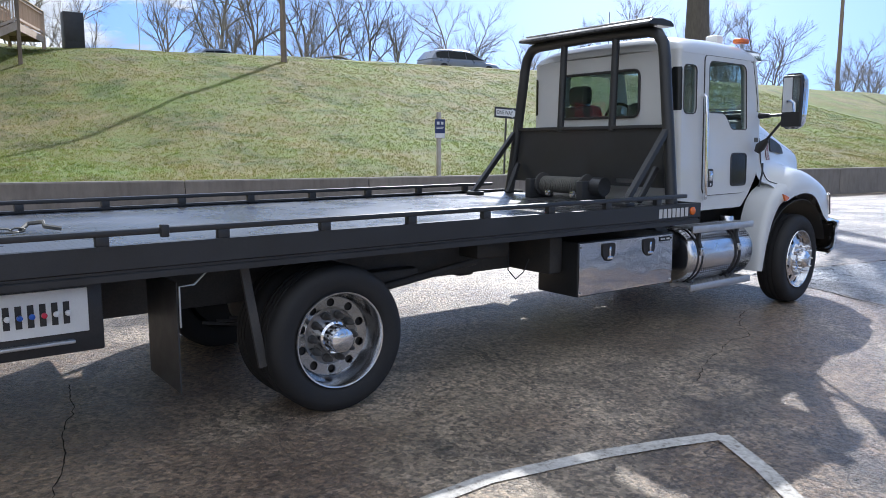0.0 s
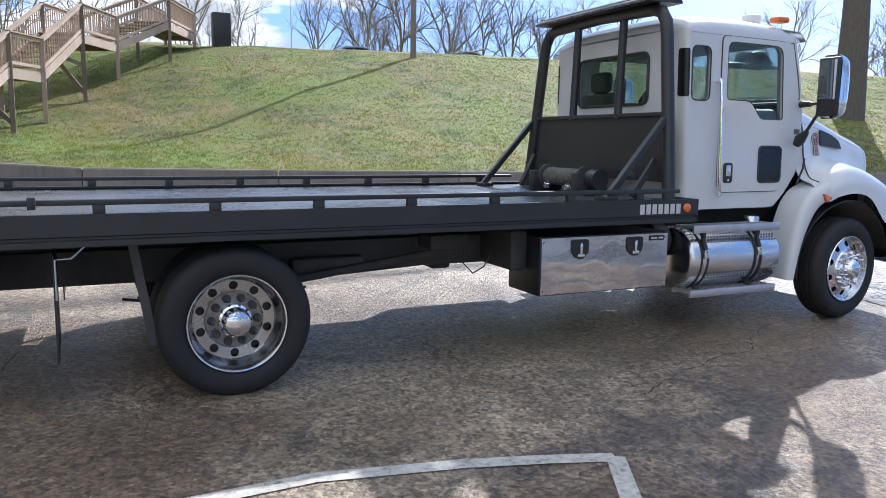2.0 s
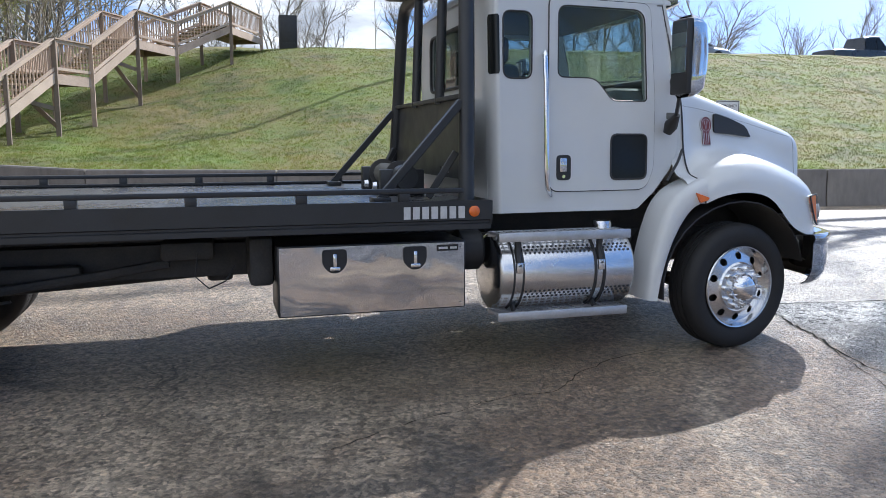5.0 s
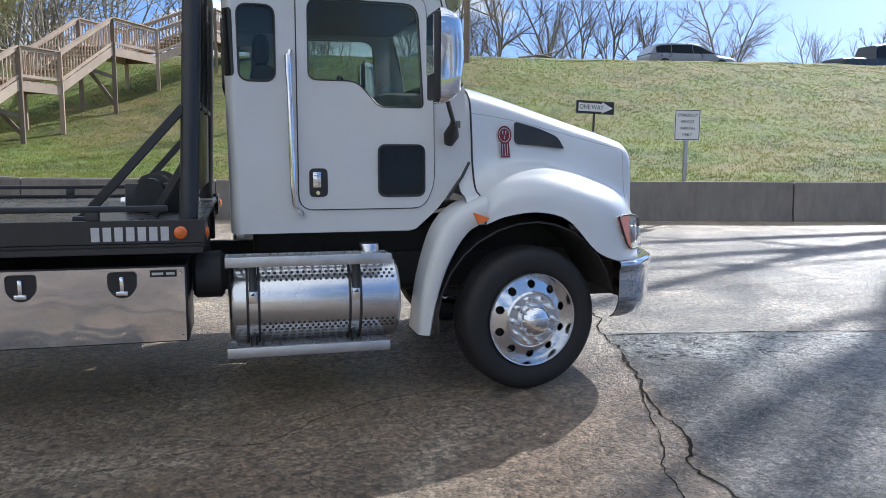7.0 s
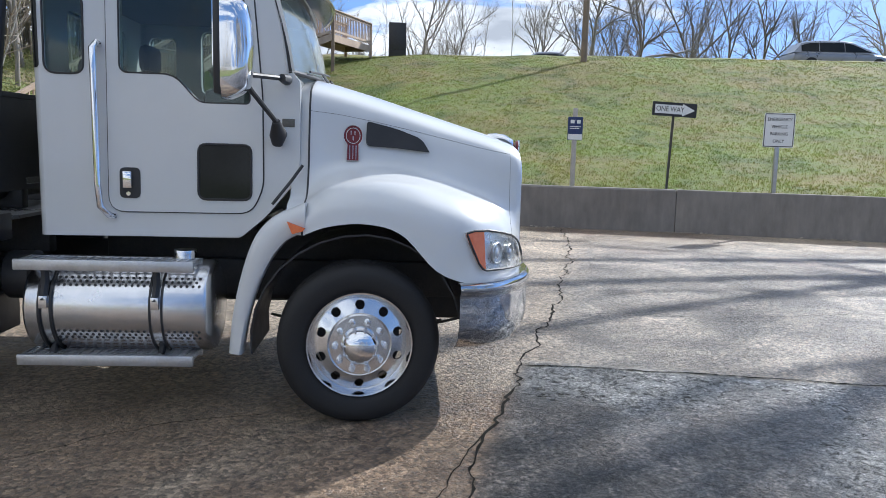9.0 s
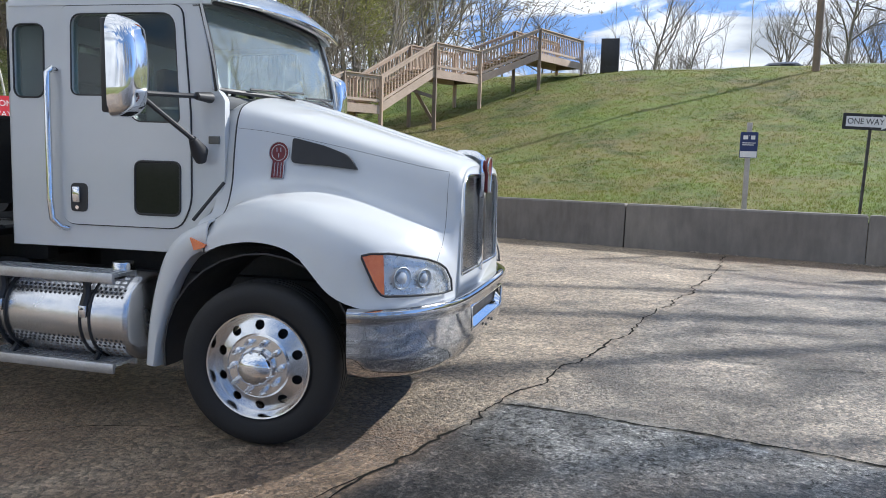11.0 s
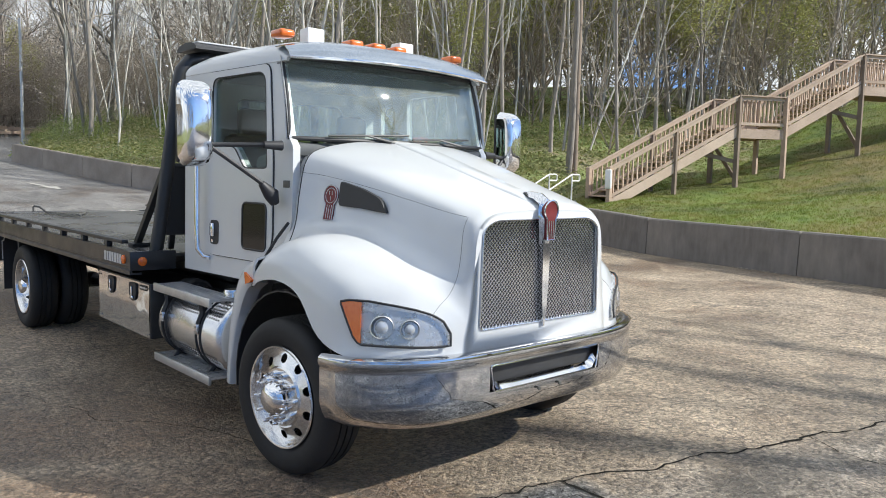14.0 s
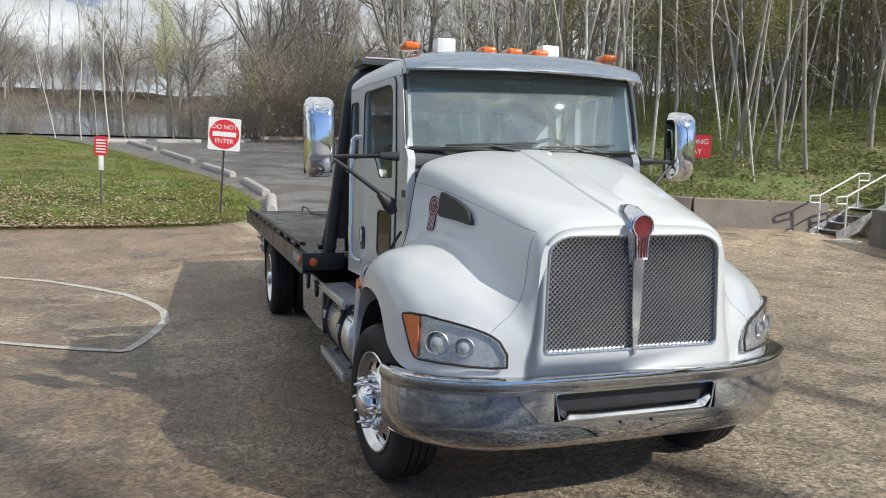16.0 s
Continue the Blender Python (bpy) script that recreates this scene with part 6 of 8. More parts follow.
for i in range(len(PROF) - 1):
    for j in range(len(cols) - 1):
        if abs((cols[j].y + cols[j + 1].y) / 2) < 0.455 and 0.596 < (PROF[i][0] + PROF[i + 1][0]) / 2 < 0.735:
            skip.add((i, j))
bm = B()
sheet(bm, rows, skip)
bumper = part("bumper", thicken(bm, 0.006), M_BUMPER, truck, "wide chrome front bumper with a centre slot", 40)
bm = B()
slot = rounded([(-0.44, 0.596), (0.44, 0.596), (0.465, 0.737), (-0.465, 0.737)], 0.02, 3)
pts = [(1.010 - 0.06 * max(0, abs(u) - 0.30) ** 1.2, u, v) for u, v in slot]
tube(bm, pts + pts[:2], 0.0055, 6, False)
part("slot_rim", bm, M_CHROME, bumper)
# folded lip inside the slot's lower edge and ends
bm = B()
sheet(bm, [[(1.006 - 0.06 * max(0, abs(u) - 0.30) ** 1.2, u, 0.600 + 0.05 * smooth01((abs(u) - 0.40) / 0.045)), (0.965, u, 0.634 + 0.05 * smooth01((abs(u) - 0.40) / 0.045))] for u in [lerp(-0.445, 0.445, k / 24) for k in range(25)]])
part("slot_lip", thicken(bm, 0.003), M_CHROME, bumper)
bm = B()
box(bm, 0.92, 0.955, -0.55, 0.55, 0.56, 0.78)
part("slot_back", bm, M_PLASTIC, bumper)
for y in (-0.09, 0.09):
    bm = B()
    lathe(bm, [(0, -0.008), (0.010, -0.008), (0.010, 0.004)], 10, pose(1.014, y, 0.56, 0, 0, 90))
    part("bolt", bm, M_POST, bumper)
bm = B()
box(bm, 0.55, 0.92, -0.75, 0.75, 0.75, 0.815, 0.01)
box(bm, 0.3, 0.9, -0.40, -0.34, 0.45, 0.70)
box(bm, 0.3, 0.9, 0.34, 0.40, 0.45, 0.70)
part("bumper_bracket", bm, M_FRAME, truck)


# ---- mirrors ----
for s in (-1, 1):
    bm = B()
    rows = []
    for f in (0, 0.015, 0.05, 0.12, 0.3, 0.5, 0.7, 0.88, 0.95, 0.985, 1.0):
        z = lerp(1.765, 2.275, f)
        e = min(f, 1 - f)
        sq = 1 - (1 - min(e / 0.12, 1)) ** 2.4 * 0.38
        w = 0.099 * (0.93 + 0.07 * f) * sq
        dpt = (0.115 + 0.03 * math.sin(math.pi * f)) * (1 - (1 - min(e / 0.14, 1)) ** 2.2 * 0.7)
        row = []
        for k in range(21):
            a = math.pi * k / 20
            c, sn = math.cos(a), math.sin(a)
            row.append((-0.70 + dpt * sn ** 0.55, s * (1.352 - w * math.copysign(abs(c) ** 0.5, c)), z))
        rows.append(row)
    vs = sheet(bm, rows)
    bm.faces.new(vs[0])
    bm.faces.new(vs[-1])
    mir = part("mirror", bm, M_CHROME, truck, "tall chrome door mirror on black arms", 60)
    bm = B()
    box(bm, -0.735, -0.695, s * 1.352 - 0.094, s * 1.352 + 0.094, 1.785, 2.255, 0.012)
    part("mirror_back", bm, M_PLASTIC, mir)
    bm = B()
    box(bm, -0.740, -0.736, s * 1.352 - 0.08, s * 1.352 + 0.08, 1.92, 2.235)
    part("mirror_glass", bm, M_MIRROR, mir, smooth=0)
    bm = B()
    tube(bm, [(-0.64, s * 1.33, 1.895), (-0.62, s * 1.22, 1.90), (-0.47, s * 0.98, 1.905)], 0.014, 8)
    tube(bm, [(-0.47, s * 1.0, 1.905), (-0.46, s * 0.88, 1.905)], [0.022, 0.032], 10)
    part("upper_arm", bm, M_PLASTIC, mir)
    bm = B()
    tube(bm, [(-0.63, s * 1.27, 1.885), (-0.60, s * 1.18, 1.82), (-0.49, s * 0.97, 1.65)], 0.014, 8)
    tube(bm, [(-0.50, s * 1.00, 1.67), (-0.50, s * 0.93, 1.60), (-0.51, s * 0.90, 1.545)], [0.022, 0.05, 0.03], 10)
    part("lower_arm", bm, M_PLASTIC, mir)


# ---- wheels ----
TYRE = [(0.298, 0.025), (0.318, 0.004), (0.345, -0.006), (0.400, -0.012), (0.432, -0.002), (0.452, 0.016), (0.462, 0.034), (0.4665, 0.055), (0.4665, 0.075), (0.456, 0.077), (0.456, 0.085), (0.467, 0.087),
        (0.467, 0.122), (0.456, 0.124), (0.456, 0.132), (0.467, 0.134), (0.467, 0.168), (0.456, 0.170), (0.456, 0.178), (0.4665, 0.180), (0.4665, 0.20), (0.460, 0.222), (0.445, 0.244), (0.40, 0.266), (0.335, 0.258), (0.298, 0.23)]


def circle(r, n, c=(0, 0)):
    return [(c[0] + r * math.cos(2 * math.pi * k / n), c[1] + r * math.sin(2 * math.pi * k / n)) for k in range(n)]


def build_wheel(front):
    """A wheel about its own axle; its outer side looks to -y."""
    ob = part("wheel", lathe(B(), [(0.05, 0.10 if front else 0.17), (0.24, 0.10 if front else 0.17), (0.24, 0.25), (0.05, 0.25)], 24, close=True), M_FRAME, truck, "black tyre on a polished aluminium wheel")
    part("tyre", lathe(B(), TYRE, 56, close=True), M_RUBBER, ob, "black rubber tyre", 35)
    bm = B()
    hole_r = 0.229 if front else 0.215
    if front:
        lathe(bm, [(0.300, 0.030), (0.307, 0.002), (0.302, -0.006), (0.293, -0.004), (0.287, 0.008), (0.280, 0.034), (0.272, 0.046)], 56)
        disc = [(0.10, -0.004), (0.165, 0.0), (0.178, 0.010), (0.272, 0.046)]
        lathe(bm, [(0.270, 0.05), (0.268, 0.24)], 40)
    else:
        lathe(bm, [(0.300, 0.030), (0.307, 0.002), (0.302, -0.006), (0.293, -0.004), (0.285, 0.012), (0.276, 0.06), (0.262, 0.115), (0.250, 0.128)], 56)
        disc = [(0.08, 0.125), (0.172, 0.125), (0.182, 0.135), (0.252, 0.127)]
        lathe(bm, [(0.270, 0.14), (0.268, 0.24)], 40)
    depth = lambda u, v: along(disc, math.hypot(u, v))
    holes = [circle(0.0275, 14, (hole_r * math.cos(a), hole_r * math.sin(a))) for a in [2 * math.pi * (k + 0.5) / 10 for k in range(10)]]
    part("rim", bm, M_ALU, ob, "polished aluminium rim", 35)
    bm = B()
    plate(bm, circle(disc[-1][0], 60), holes + [circle(0.183, 48)], lambda u, v: (u, depth(u, v), v), (0, 0.018, 0))
    part("wheel_disc", bm, M_ALU if front else M_DISC, ob, "aluminium disc with ten hand holes", 35)
    bm = B()
    lathe(bm, [(0.183, depth(0.183, 0)), (0.172, disc[1][1]), (disc[0][0], disc[0][1])], 48)
    part("hub_face", bm, M_ALU if front else M_HUBFACE, ob, "dull grey hub face behind the nuts", 35)
    bm = B()
    if front:
        lathe(bm, [(0.110, 0.0), (0.108, -0.022), (0.103, -0.045), (0.092, -0.066), (0.074, -0.083), (0.05, -0.094), (0.025, -0.099), (0.0, -0.10)], 32)
    else:
        lathe(bm, [(0.104, 0.125), (0.102, 0.08), (0.088, 0.072), (0.083, 0.0), (0.074, -0.02), (0.045, -0.032), (0.0, -0.034)], 32)
    part("hub_cap", bm, M_CHROME, ob, "chrome hub cap", 35)
    nut_y = 0.0 if front else 0.125
    nut = None
    for k in range(10):
        a = 2 * math.pi * k / 10
        if nut is None:
            bm = B()
            lathe(bm, [(r * (1.0 if front else 1.35), a) for r, a in ((0.020, 0.0), (0.020, -0.012), (0.0145, -0.018), (0.0135, -0.058), (0.010, -0.066), (0.0085, -0.076), (0.005, -0.083), (0.0, -0.085))], 12)
            nut = part("lug_nut", bm, M_CHROME if front else M_FRAME, ob, "" if front else "dark rusty steel nut", 35)
        else:
            again = new("lug_nut", nut.data)
            again.parent = ob
        (nut if k == 0 else again).location = (0.140 * math.cos(a), nut_y, 0.140 * math.sin(a))
    return ob


def turned(ob, m):
    """A second wheel of the same meshes under the truck."""
    top = new("wheel", ob.data)
    top.parent = truck
    tagged(top, ob["label"])
    top.matrix_basis = m
    for c in ob.children:
        k = new(c.name.split(".")[0], c.data)
        k.parent = top
        k.matrix_basis = c.matrix_basis.copy()
        if "label" in c:
            tagged(k, c["label"])
    return top


fw = build_wheel(True)
SMALL = Matrix.Diagonal((0.975, 1.0, 0.975, 1))
fw.matrix_basis = pose(-0.02, -1.142, 0.454, 0, 0, 6) @ SMALL
turned(fw, pose(-0.02, 1.135, 0.454, 0, 0, 186) @ SMALL)
rw = build_wheel(False)
rw.matrix_basis = pose(-5.437, -1.225, 0.450) @ SMALL
turned(rw, pose(-5.437, 1.225, 0.450, 0, 0, 180) @ SMALL)
for s in (-1, 1):
    bm = B()
    lathe(bm, TYRE, 48, pose(-5.437, s * 0.92, 0.450, 0, 0, 0 if s < 0 else 180) @ SMALL, close=True)
    lathe(bm, [(0.30, 0.03), (0.26, 0.2), (0.1, 0.2)], 32, pose(-5.437, s * 0.92, 0.450, 0, 0, 0 if s < 0 else 180) @ SMALL)
    part("inner_wheel", bm, M_RUBBER, truck, "inner dual wheel", 35)

# ---- chassis ----
for s in (-1, 1):
    bm = B()
    box(bm, -8.0, 0.75, s * 0.43 - 0.04, s * 0.43 + 0.04, 0.60, 0.82, 0.008)
    part("frame_rail", bm, M_FRAME, truck)
    bm = B()
    for k, dz in enumerate((0, 0.022, 0.044, 0.066)):
        L = 0.60 - k * 0.09
        tube(bm, [(-5.437 + x * L, s * 0.52, 0.44 + dz + 0.12 * x * x * (L / 0.8) ** 2) for x in (-1, -0.6, -0.2, 0.2, 0.6, 1)], 0.012, 4)
    box(bm, -5.50, -5.37, s * 0.52 - 0.06, s * 0.52 + 0.06, 0.40, 0.56, 0.01)
    part("leaf_spring", bm, M_FRAME, truck)
    bm = B()
    for k, dz in enumerate((0, 0.02, 0.04)):
        L = 0.62 - k * 0.15
        tube(bm, [(x * L, s * 0.45, 0.37 + dz + 0.10 * x * x * (L / 0.62) ** 2) for x in (-1, -0.5, 0, 0.5, 1)], 0.010, 4)
    part("leaf_spring", bm, M_FRAME, truck)
bm = B()
tube(bm, [(-5.437, -0.95, 0.466), (-5.437, -0.25, 0.466), (-5.437, -0.18, 0.466), (-5.437, 0, 0.466), (-5.437, 0.18, 0.466), (-5.437, 0.25, 0.466), (-5.437, 0.95, 0.466)], [0.07, 0.08, 0.17, 0.21, 0.17, 0.08, 0.07], 16)
part("rear_axle", bm, M_FRAME, truck)
bm = B()
tube(bm, [(0, -0.95, 0.42), (0, -0.5, 0.36), (0, 0.5, 0.36), (0, 0.95, 0.42)], 0.055, 10)
part("front_axle", bm, M_FRAME, truck)
bm = B()
tube(bm, [(-5.25, 0, 0.49), (-3.6, 0, 0.58)], 0.055, 12)
tube(bm, [(-3.55, 0, 0.58), (-1.4, 0, 0.66)], 0.055, 12)
box(bm, -3.68, -3.5, -0.12, 0.12, 0.50, 0.70, 0.03)
part("drive_shaft", bm, M_FRAME, truck)
bm = B()
box(bm, -1.7, 0.6, -0.34, 0.34, 0.52, 1.02, 0.08)
part("engine_block", bm, M_FRAME, truck)
for x in (-7.6, -6.4, -4.5, -3.6, -2.4):
    bm = B()
    box(bm, x - 0.05, x + 0.05, -0.42, 0.42, 0.62, 0.80, 0.01)
    part("crossmember", bm, M_FRAME, truck)
for x0, x1, y0, y1, z0, z1 in ((-4.14, -3.78, 0.10, 0.45, 0.50, 0.80), (-3.95, -3.62, -0.70, -0.36, 0.74, 0.86), (-4.95, -4.42, -0.60, -0.48, 0.62, 0.72), (-3.42, -3.27, -0.95, -0.45, 0.60, 0.90)):
    bm = B()
    box(bm, x0, x1, y0, y1, z0, z1, 0.03)
    part("chassis_bracket", bm, M_FRAME, truck)
bm = B()
tube(bm, [(-4.95, -0.62, 0.58), (-4.3, -0.60, 0.66), (-3.9, -0.62, 0.72)], 0.03, 8)
part("torque_rod", bm, M_FRAME, truck)
bm = B()
tube(bm, [(-3.72, -0.8, 0.80), (-3.74, -0.82, 0.66), (-3.66, -0.82, 0.58), (-3.56, -0.8, 0.62), (-3.5, -0.8, 0.72)], 0.005, 6)
part("hanging_cable", bm, M_PLASTIC, truck)

# ---- fuel tank and steps ----
for s in (-1, 1):
    bm = B()
    ty, tz, tr = s * 0.875, 0.615, 0.262
    prof = [(0, -1.862), (0.12, -1.86), (0.22, -1.852), (0.25, -1.84), (tr, -1.82), (tr, -0.885), (0.25, -0.865), (0.22, -0.853), (0.12, -0.845), (0, -0.843)]
    lathe(bm, prof, 48, Matrix.Translation((0, ty, tz)) @ pose(0, 0, 0, 0, 0, -90))
    tank = part("fuel_tank", bm, M_TANK, truck, "polished aluminium cylindrical fuel tank", 40)
    for x in (-1.72, -1.13):
        bm = B()
        for dx in (-0.032, 0.032):
            tube(bm, [(x + dx, ty + s * (tr + 0.004) * math.cos(a), tz + (tr + 0.004) * math.sin(a)) for a in [math.radians(-100 + 10 * k) for k in range(21)]], 0.008, 4)
        part("strap", bm, M_PLASTIC, tank, "dark tank strap")
        bm = B()
        box(bm, x - 0.022, x + 0.022, ty + s * tr * 0.96, ty + s * (tr + 0.022), tz + 0.02, tz + 0.09, 0.004)
        part("buckle", bm, M_ALU, tank)
    bm = B()
    lathe(bm, [(0, -0.045), (0.062, -0.045), (0.068, -0.03), (0.068, 0.03)], 20, Matrix.Translation((-1.02, s * 0.93, 0.895)) @ pose(0, 0, 0, -90, 0, 0))
    part("filler_cap", bm, M_ALU, tank)
    for x0, x1, z, lab in ((-1.87, -0.92, 0.875, "upper"), (-1.87, -0.93, 0.352, "lower")):
        y0 = s * 1.145
        step = B()
        box(step, x0, x1, y0 - 0.012, y0 + 0.012, z - 0.032, z + 0.028, 0.006)
        box(step, x0, x1, y0 - s * 0.20 - 0.01, y0 - s * 0.20 + 0.01, z - 0.02, z + 0.02, 0.004)
        st = part("cab_step", step, M_STEPS, truck, "perforated aluminium cab step")
        bm = B()
        n = 19
        for k in range(n + 1):
            x = lerp(x0 + 0.01, x1 - 0.01, k / n)
            box(bm, x - 0.007, x + 0.007, min(y0, y0 - s * 0.2), max(y0, y0 - s * 0.2), z + 0.004, z + 0.02)
        for k in range(5):
            y = lerp(y0, y0 - s * 0.2, (k + 0.5) / 5)
            box(bm, x0, x1, y - 0.008, y + 0.008, z + 0.002, z + 0.016)
        part("step_grating", bm, M_STEPS, st, kind="stuff", smooth=0)
        for x in (-1.72, -1.13):
            bm = B()
            if lab == "upper":
                tube(bm, [(x, y0 - s * 0.03, z), (x, y0 - s * 0.04, z - 0.10), (x, y0 - s * 0.0, z - 0.2)], 0.022, 6)
            else:
                tube(bm, [(x, y0 - s * 0.08, z), (x, y0 - s * 0.14, z + 0.06)], 0.02, 6)
            part("step_bracket", bm, M_PLASTIC, st)
    # perforated bands on the tank
    dim = B()
    for z_a in (38, -30):
        for row in range(3):
            for k in range(26):
                x = lerp(-1.66, -1.2, (k + 0.5 * (row % 2)) / 14)
                if -1.16 < x < -1.09 or x > -0.90:
                    continue
                a = math.radians(z_a + (row - 1) * 5.2)
                c = Vector((x, ty + s * (tr + 0.0008) * math.cos(a), tz + (tr + 0.0008) * math.sin(a)))
                lathe(dim, [(0, -0.0006), (0.0085, -0.0006), (0.0085, 0.001)], 8, Matrix.Translation(c) @ (pose(0, 0, 0, math.degrees(a) * (1 if s > 0 else -1), 0, 180 if s > 0 else 0)))
    part("perforation", dim, M_HOLES, tank, "rows of dark punched holes", 0, kind="stuff")
bm = B()
lathe(bm, [(0, -2.06), (0.12, -2.06), (0.14, -2.04), (0.14, -1.90), (0.12, -1.88), (0, -1.88)], 32, Matrix.Translation((0, -0.80, 0.76)) @ pose(0, 0, 0, 0, 0, -90))
part("air_tank", bm, M_PLASTIC, truck)

# ---- tool box ----
for s in (-1, 1):
    bm = B()
    box(bm, -3.265, -2.075, s * 1.10, s * 0.66, 0.425, 0.865, 0.012)
    tb = part("tool_box", bm, M_BLACK, truck, "steel tool box with a polished stainless door")
    bm = B()
    rows = [[(lerp(-3.252, -2.088, i / 24), s * (1.104 + 0.004 * math.sin(math.pi * j / 8) + 0.0022 * noise.noise(Vector((i * 0.35, j * 0.5, 2)))), lerp(0.434, 0.852, j / 8)) for i in range(25)] for j in range(9)]
    sheet(bm, rows)
    door = part("tool_box_door", thicken(bm, 0.012), M_STEEL, tb, "mirror-polished stainless door", 60)
    for x in (-2.92, -2.415):
        bm = B()
        plate(bm, rounded([(x - 0.075, 0.835), (x + 0.075, 0.835), (x + 0.075, 0.74), (x + 0.03, 0.69), (x - 0.03, 0.69), (x - 0.075, 0.74)], [0.025, 0.025, 0.03, 0.03, 0.03, 0.03], 4), [], lambda u, v: (u, s * 1.118, v), (0, -s * 0.012, 0))
        lt = part("latch", bm, M_PLASTIC, tb, "black paddle latch with a steel tee")
        bm = B()
        box(bm, x - 0.011, x + 0.011, s * 1.117, s * 1.132, 0.725, 0.81, 0.004)
        box(bm, x - 0.032, x + 0.032, s * 1.117, s * 1.135, 0.705, 0.732, 0.006)
    # latch tees stay with the latches
        part("latch_tee", bm, M_CHROME, tb)
    for x0, x1, z0, z1, mm in ((-2.27, -2.13, 0.800, 0.838, M_SIGNBLACK), (-2.26, -2.20, 0.812, 0.826, M_SIGNWHITE), (-2.185, -2.14, 0.812, 0.826, M_SIGNWHITE)):
        bm = B()
        d = 1.112 if mm is M_SIGNBLACK else 1.1135
        box(bm, x0, x1, s * d, s * (d - 0.003), z0, z1)
        part("maker_label", bm, mm, tb, smooth=0)
    for x in (-3.23, -2.11):
        for z in (0.46, 0.82):
            bm = B()
            lathe(bm, [(0, -0.004), (0.007, -0.004), (0.007, 0.004)], 8, pose(x, s * 1.114, z, 0, 0, 0 if s < 0 else 180))
            part("rivet", bm, M_ALU, tb)

# ---- flatbed ----
X0, X1, YB = -8.45, -1.975, 1.29
bm = B()
box(bm, X0, X1, -YB + 0.04, YB - 0.04, 1.085, 1.105)
deck = part("bed_deck", bm, M_TREAD, truck, "dark steel treadplate deck")
for s in (-1, 1):
    bm = B()
    prof = [(YB - 0.09, 0.955), (YB, 0.955), (YB, 0.985), (YB - 0.012, 0.993), (YB - 0.012, 1.005), (YB, 1.012), (YB, 1.130), (YB - 0.05, 1.130), (YB - 0.05, 1.115), (YB - 0.02, 1.115), (YB - 0.02, 0.97), (YB - 0.09, 0.97)]
    plate(bm, [(y, z) for y, z in prof], [], lambda u, v: (X0, s * u, v), (X1 - X0, 0, 0))
    part("side_rail", bm, M_BLACK, truck, "black steel bed side rail", 30)
    bm = B()
    box(bm, X0 + 0.02, -2.15, s * (YB - 0.055), s * (YB - 0.005), 1.176, 1.207, 0.006)
    part("top_rail", bm, M_BLACK, truck)
    post0 = None
    for k in range(10):
        x = -2.52 - 0.607 * k
        if post0 is None:
            bm = B()
            box(bm, -0.032, 0.032, -0.022, 0.022, -0.025, 0.026, 0.004)
            post0 = part("rail_post", bm, M_BLACK, truck)
            ob = post0
        else:
            ob = new("rail_post", post0.data)
            ob.parent = truck
        ob.location = (x, s * (YB - 0.03), 1.153)
    bm = B()
    box(bm, X0, X1, s * 0.42 - 0.05, s * 0.42 + 0.05, 0.84, 1.08, 0.008)
    part("bed_beam", bm, M_FRAME, truck)
    bm = B()
    box(bm, X1 - 0.005, X1 + 0.012, s * (YB - 0.35), s * YB, 0.985, 1.13, 0.006)
    part("front_plate", bm, M_BLACK, truck)
    # marker lamps: one on the side, one on the front corner
    bm = B()
    lathe(bm, [(0.034, 0.004), (0.034, -0.010), (0.024, -0.018), (0, -0.020)], 20, pose(-2.085, s * YB, 1.065, 0, 0, 0 if s < 0 else 180))
    part("marker_lamp", bm, M_AMBER, truck, "round orange marker lamp", 40)
    bm = B()
    lathe(bm, [(0.034, 0.004), (0.034, -0.010), (0.024, -0.018), (0, -0.020)], 20, pose(X1 + 0.012, s * 1.2, 1.055, 0, 0, 90))
    part("marker_lamp", bm, M_AMBER, truck, "round orange marker lamp", 40)
    # maker's lettering stands as plain bars
    for k in range(7):
        x = -2.528 + k * 0.057
        bm = B()
        box(bm, x, x + 0.041, s * YB, s * (YB + 0.0025), 1.024, 1.098)
        part("printed_bar", bm, M_MARK, truck, smooth=0)
for k in range(14):
    x = -2.3 - 0.46 * k
    bm = B()
    box(bm, x - 0.035, x + 0.035, -YB + 0.03, YB - 0.03, 1.0, 1.083, 0.004)
    part("bed_crossmember", bm, M_FRAME, truck)
bm = B()
box(bm, X0 - 0.06, X0, -YB, YB, 0.93, 1.115, 0.012)
part("tail_plate", bm, M_BLACK, truck)
bm = B()
box(bm, -8.1, -7.7, -1.0, 1.0, 0.62, 0.84, 0.02)
box(bm, -8.55, -7.6, -0.2, 0.2, 0.5, 0.8, 0.03)
part("tail_beam", bm, M_FRAME, truck)
for s in (-1, 1):
    for x in (-6.40,):
        bm = B()
        box(bm, x - 0.004, x + 0.004, s * 0.66, s * 1.20, 0.30, 0.90)
        part("mud_flap", bm, M_PLASTIC, truck)
        bm = B()
        tube(bm, [(x + 0.01, s * 1.21, 0.66), (x + 0.01, s * 1.21, 0.88), (x + 0.09, s * 1.21, 0.885), (x + 0.16, s * 1.21, 0.95)], 0.006, 6)
        part("flap_bracket", bm, M_GALV, truck)
    bm = B()
    bar(bm, (-6.0, s * 1.12, 0.96), (-5.9, s * 1.12, 0.34), 0.025, 0.05)
    part("support_arm", bm, M_FRAME, truck)

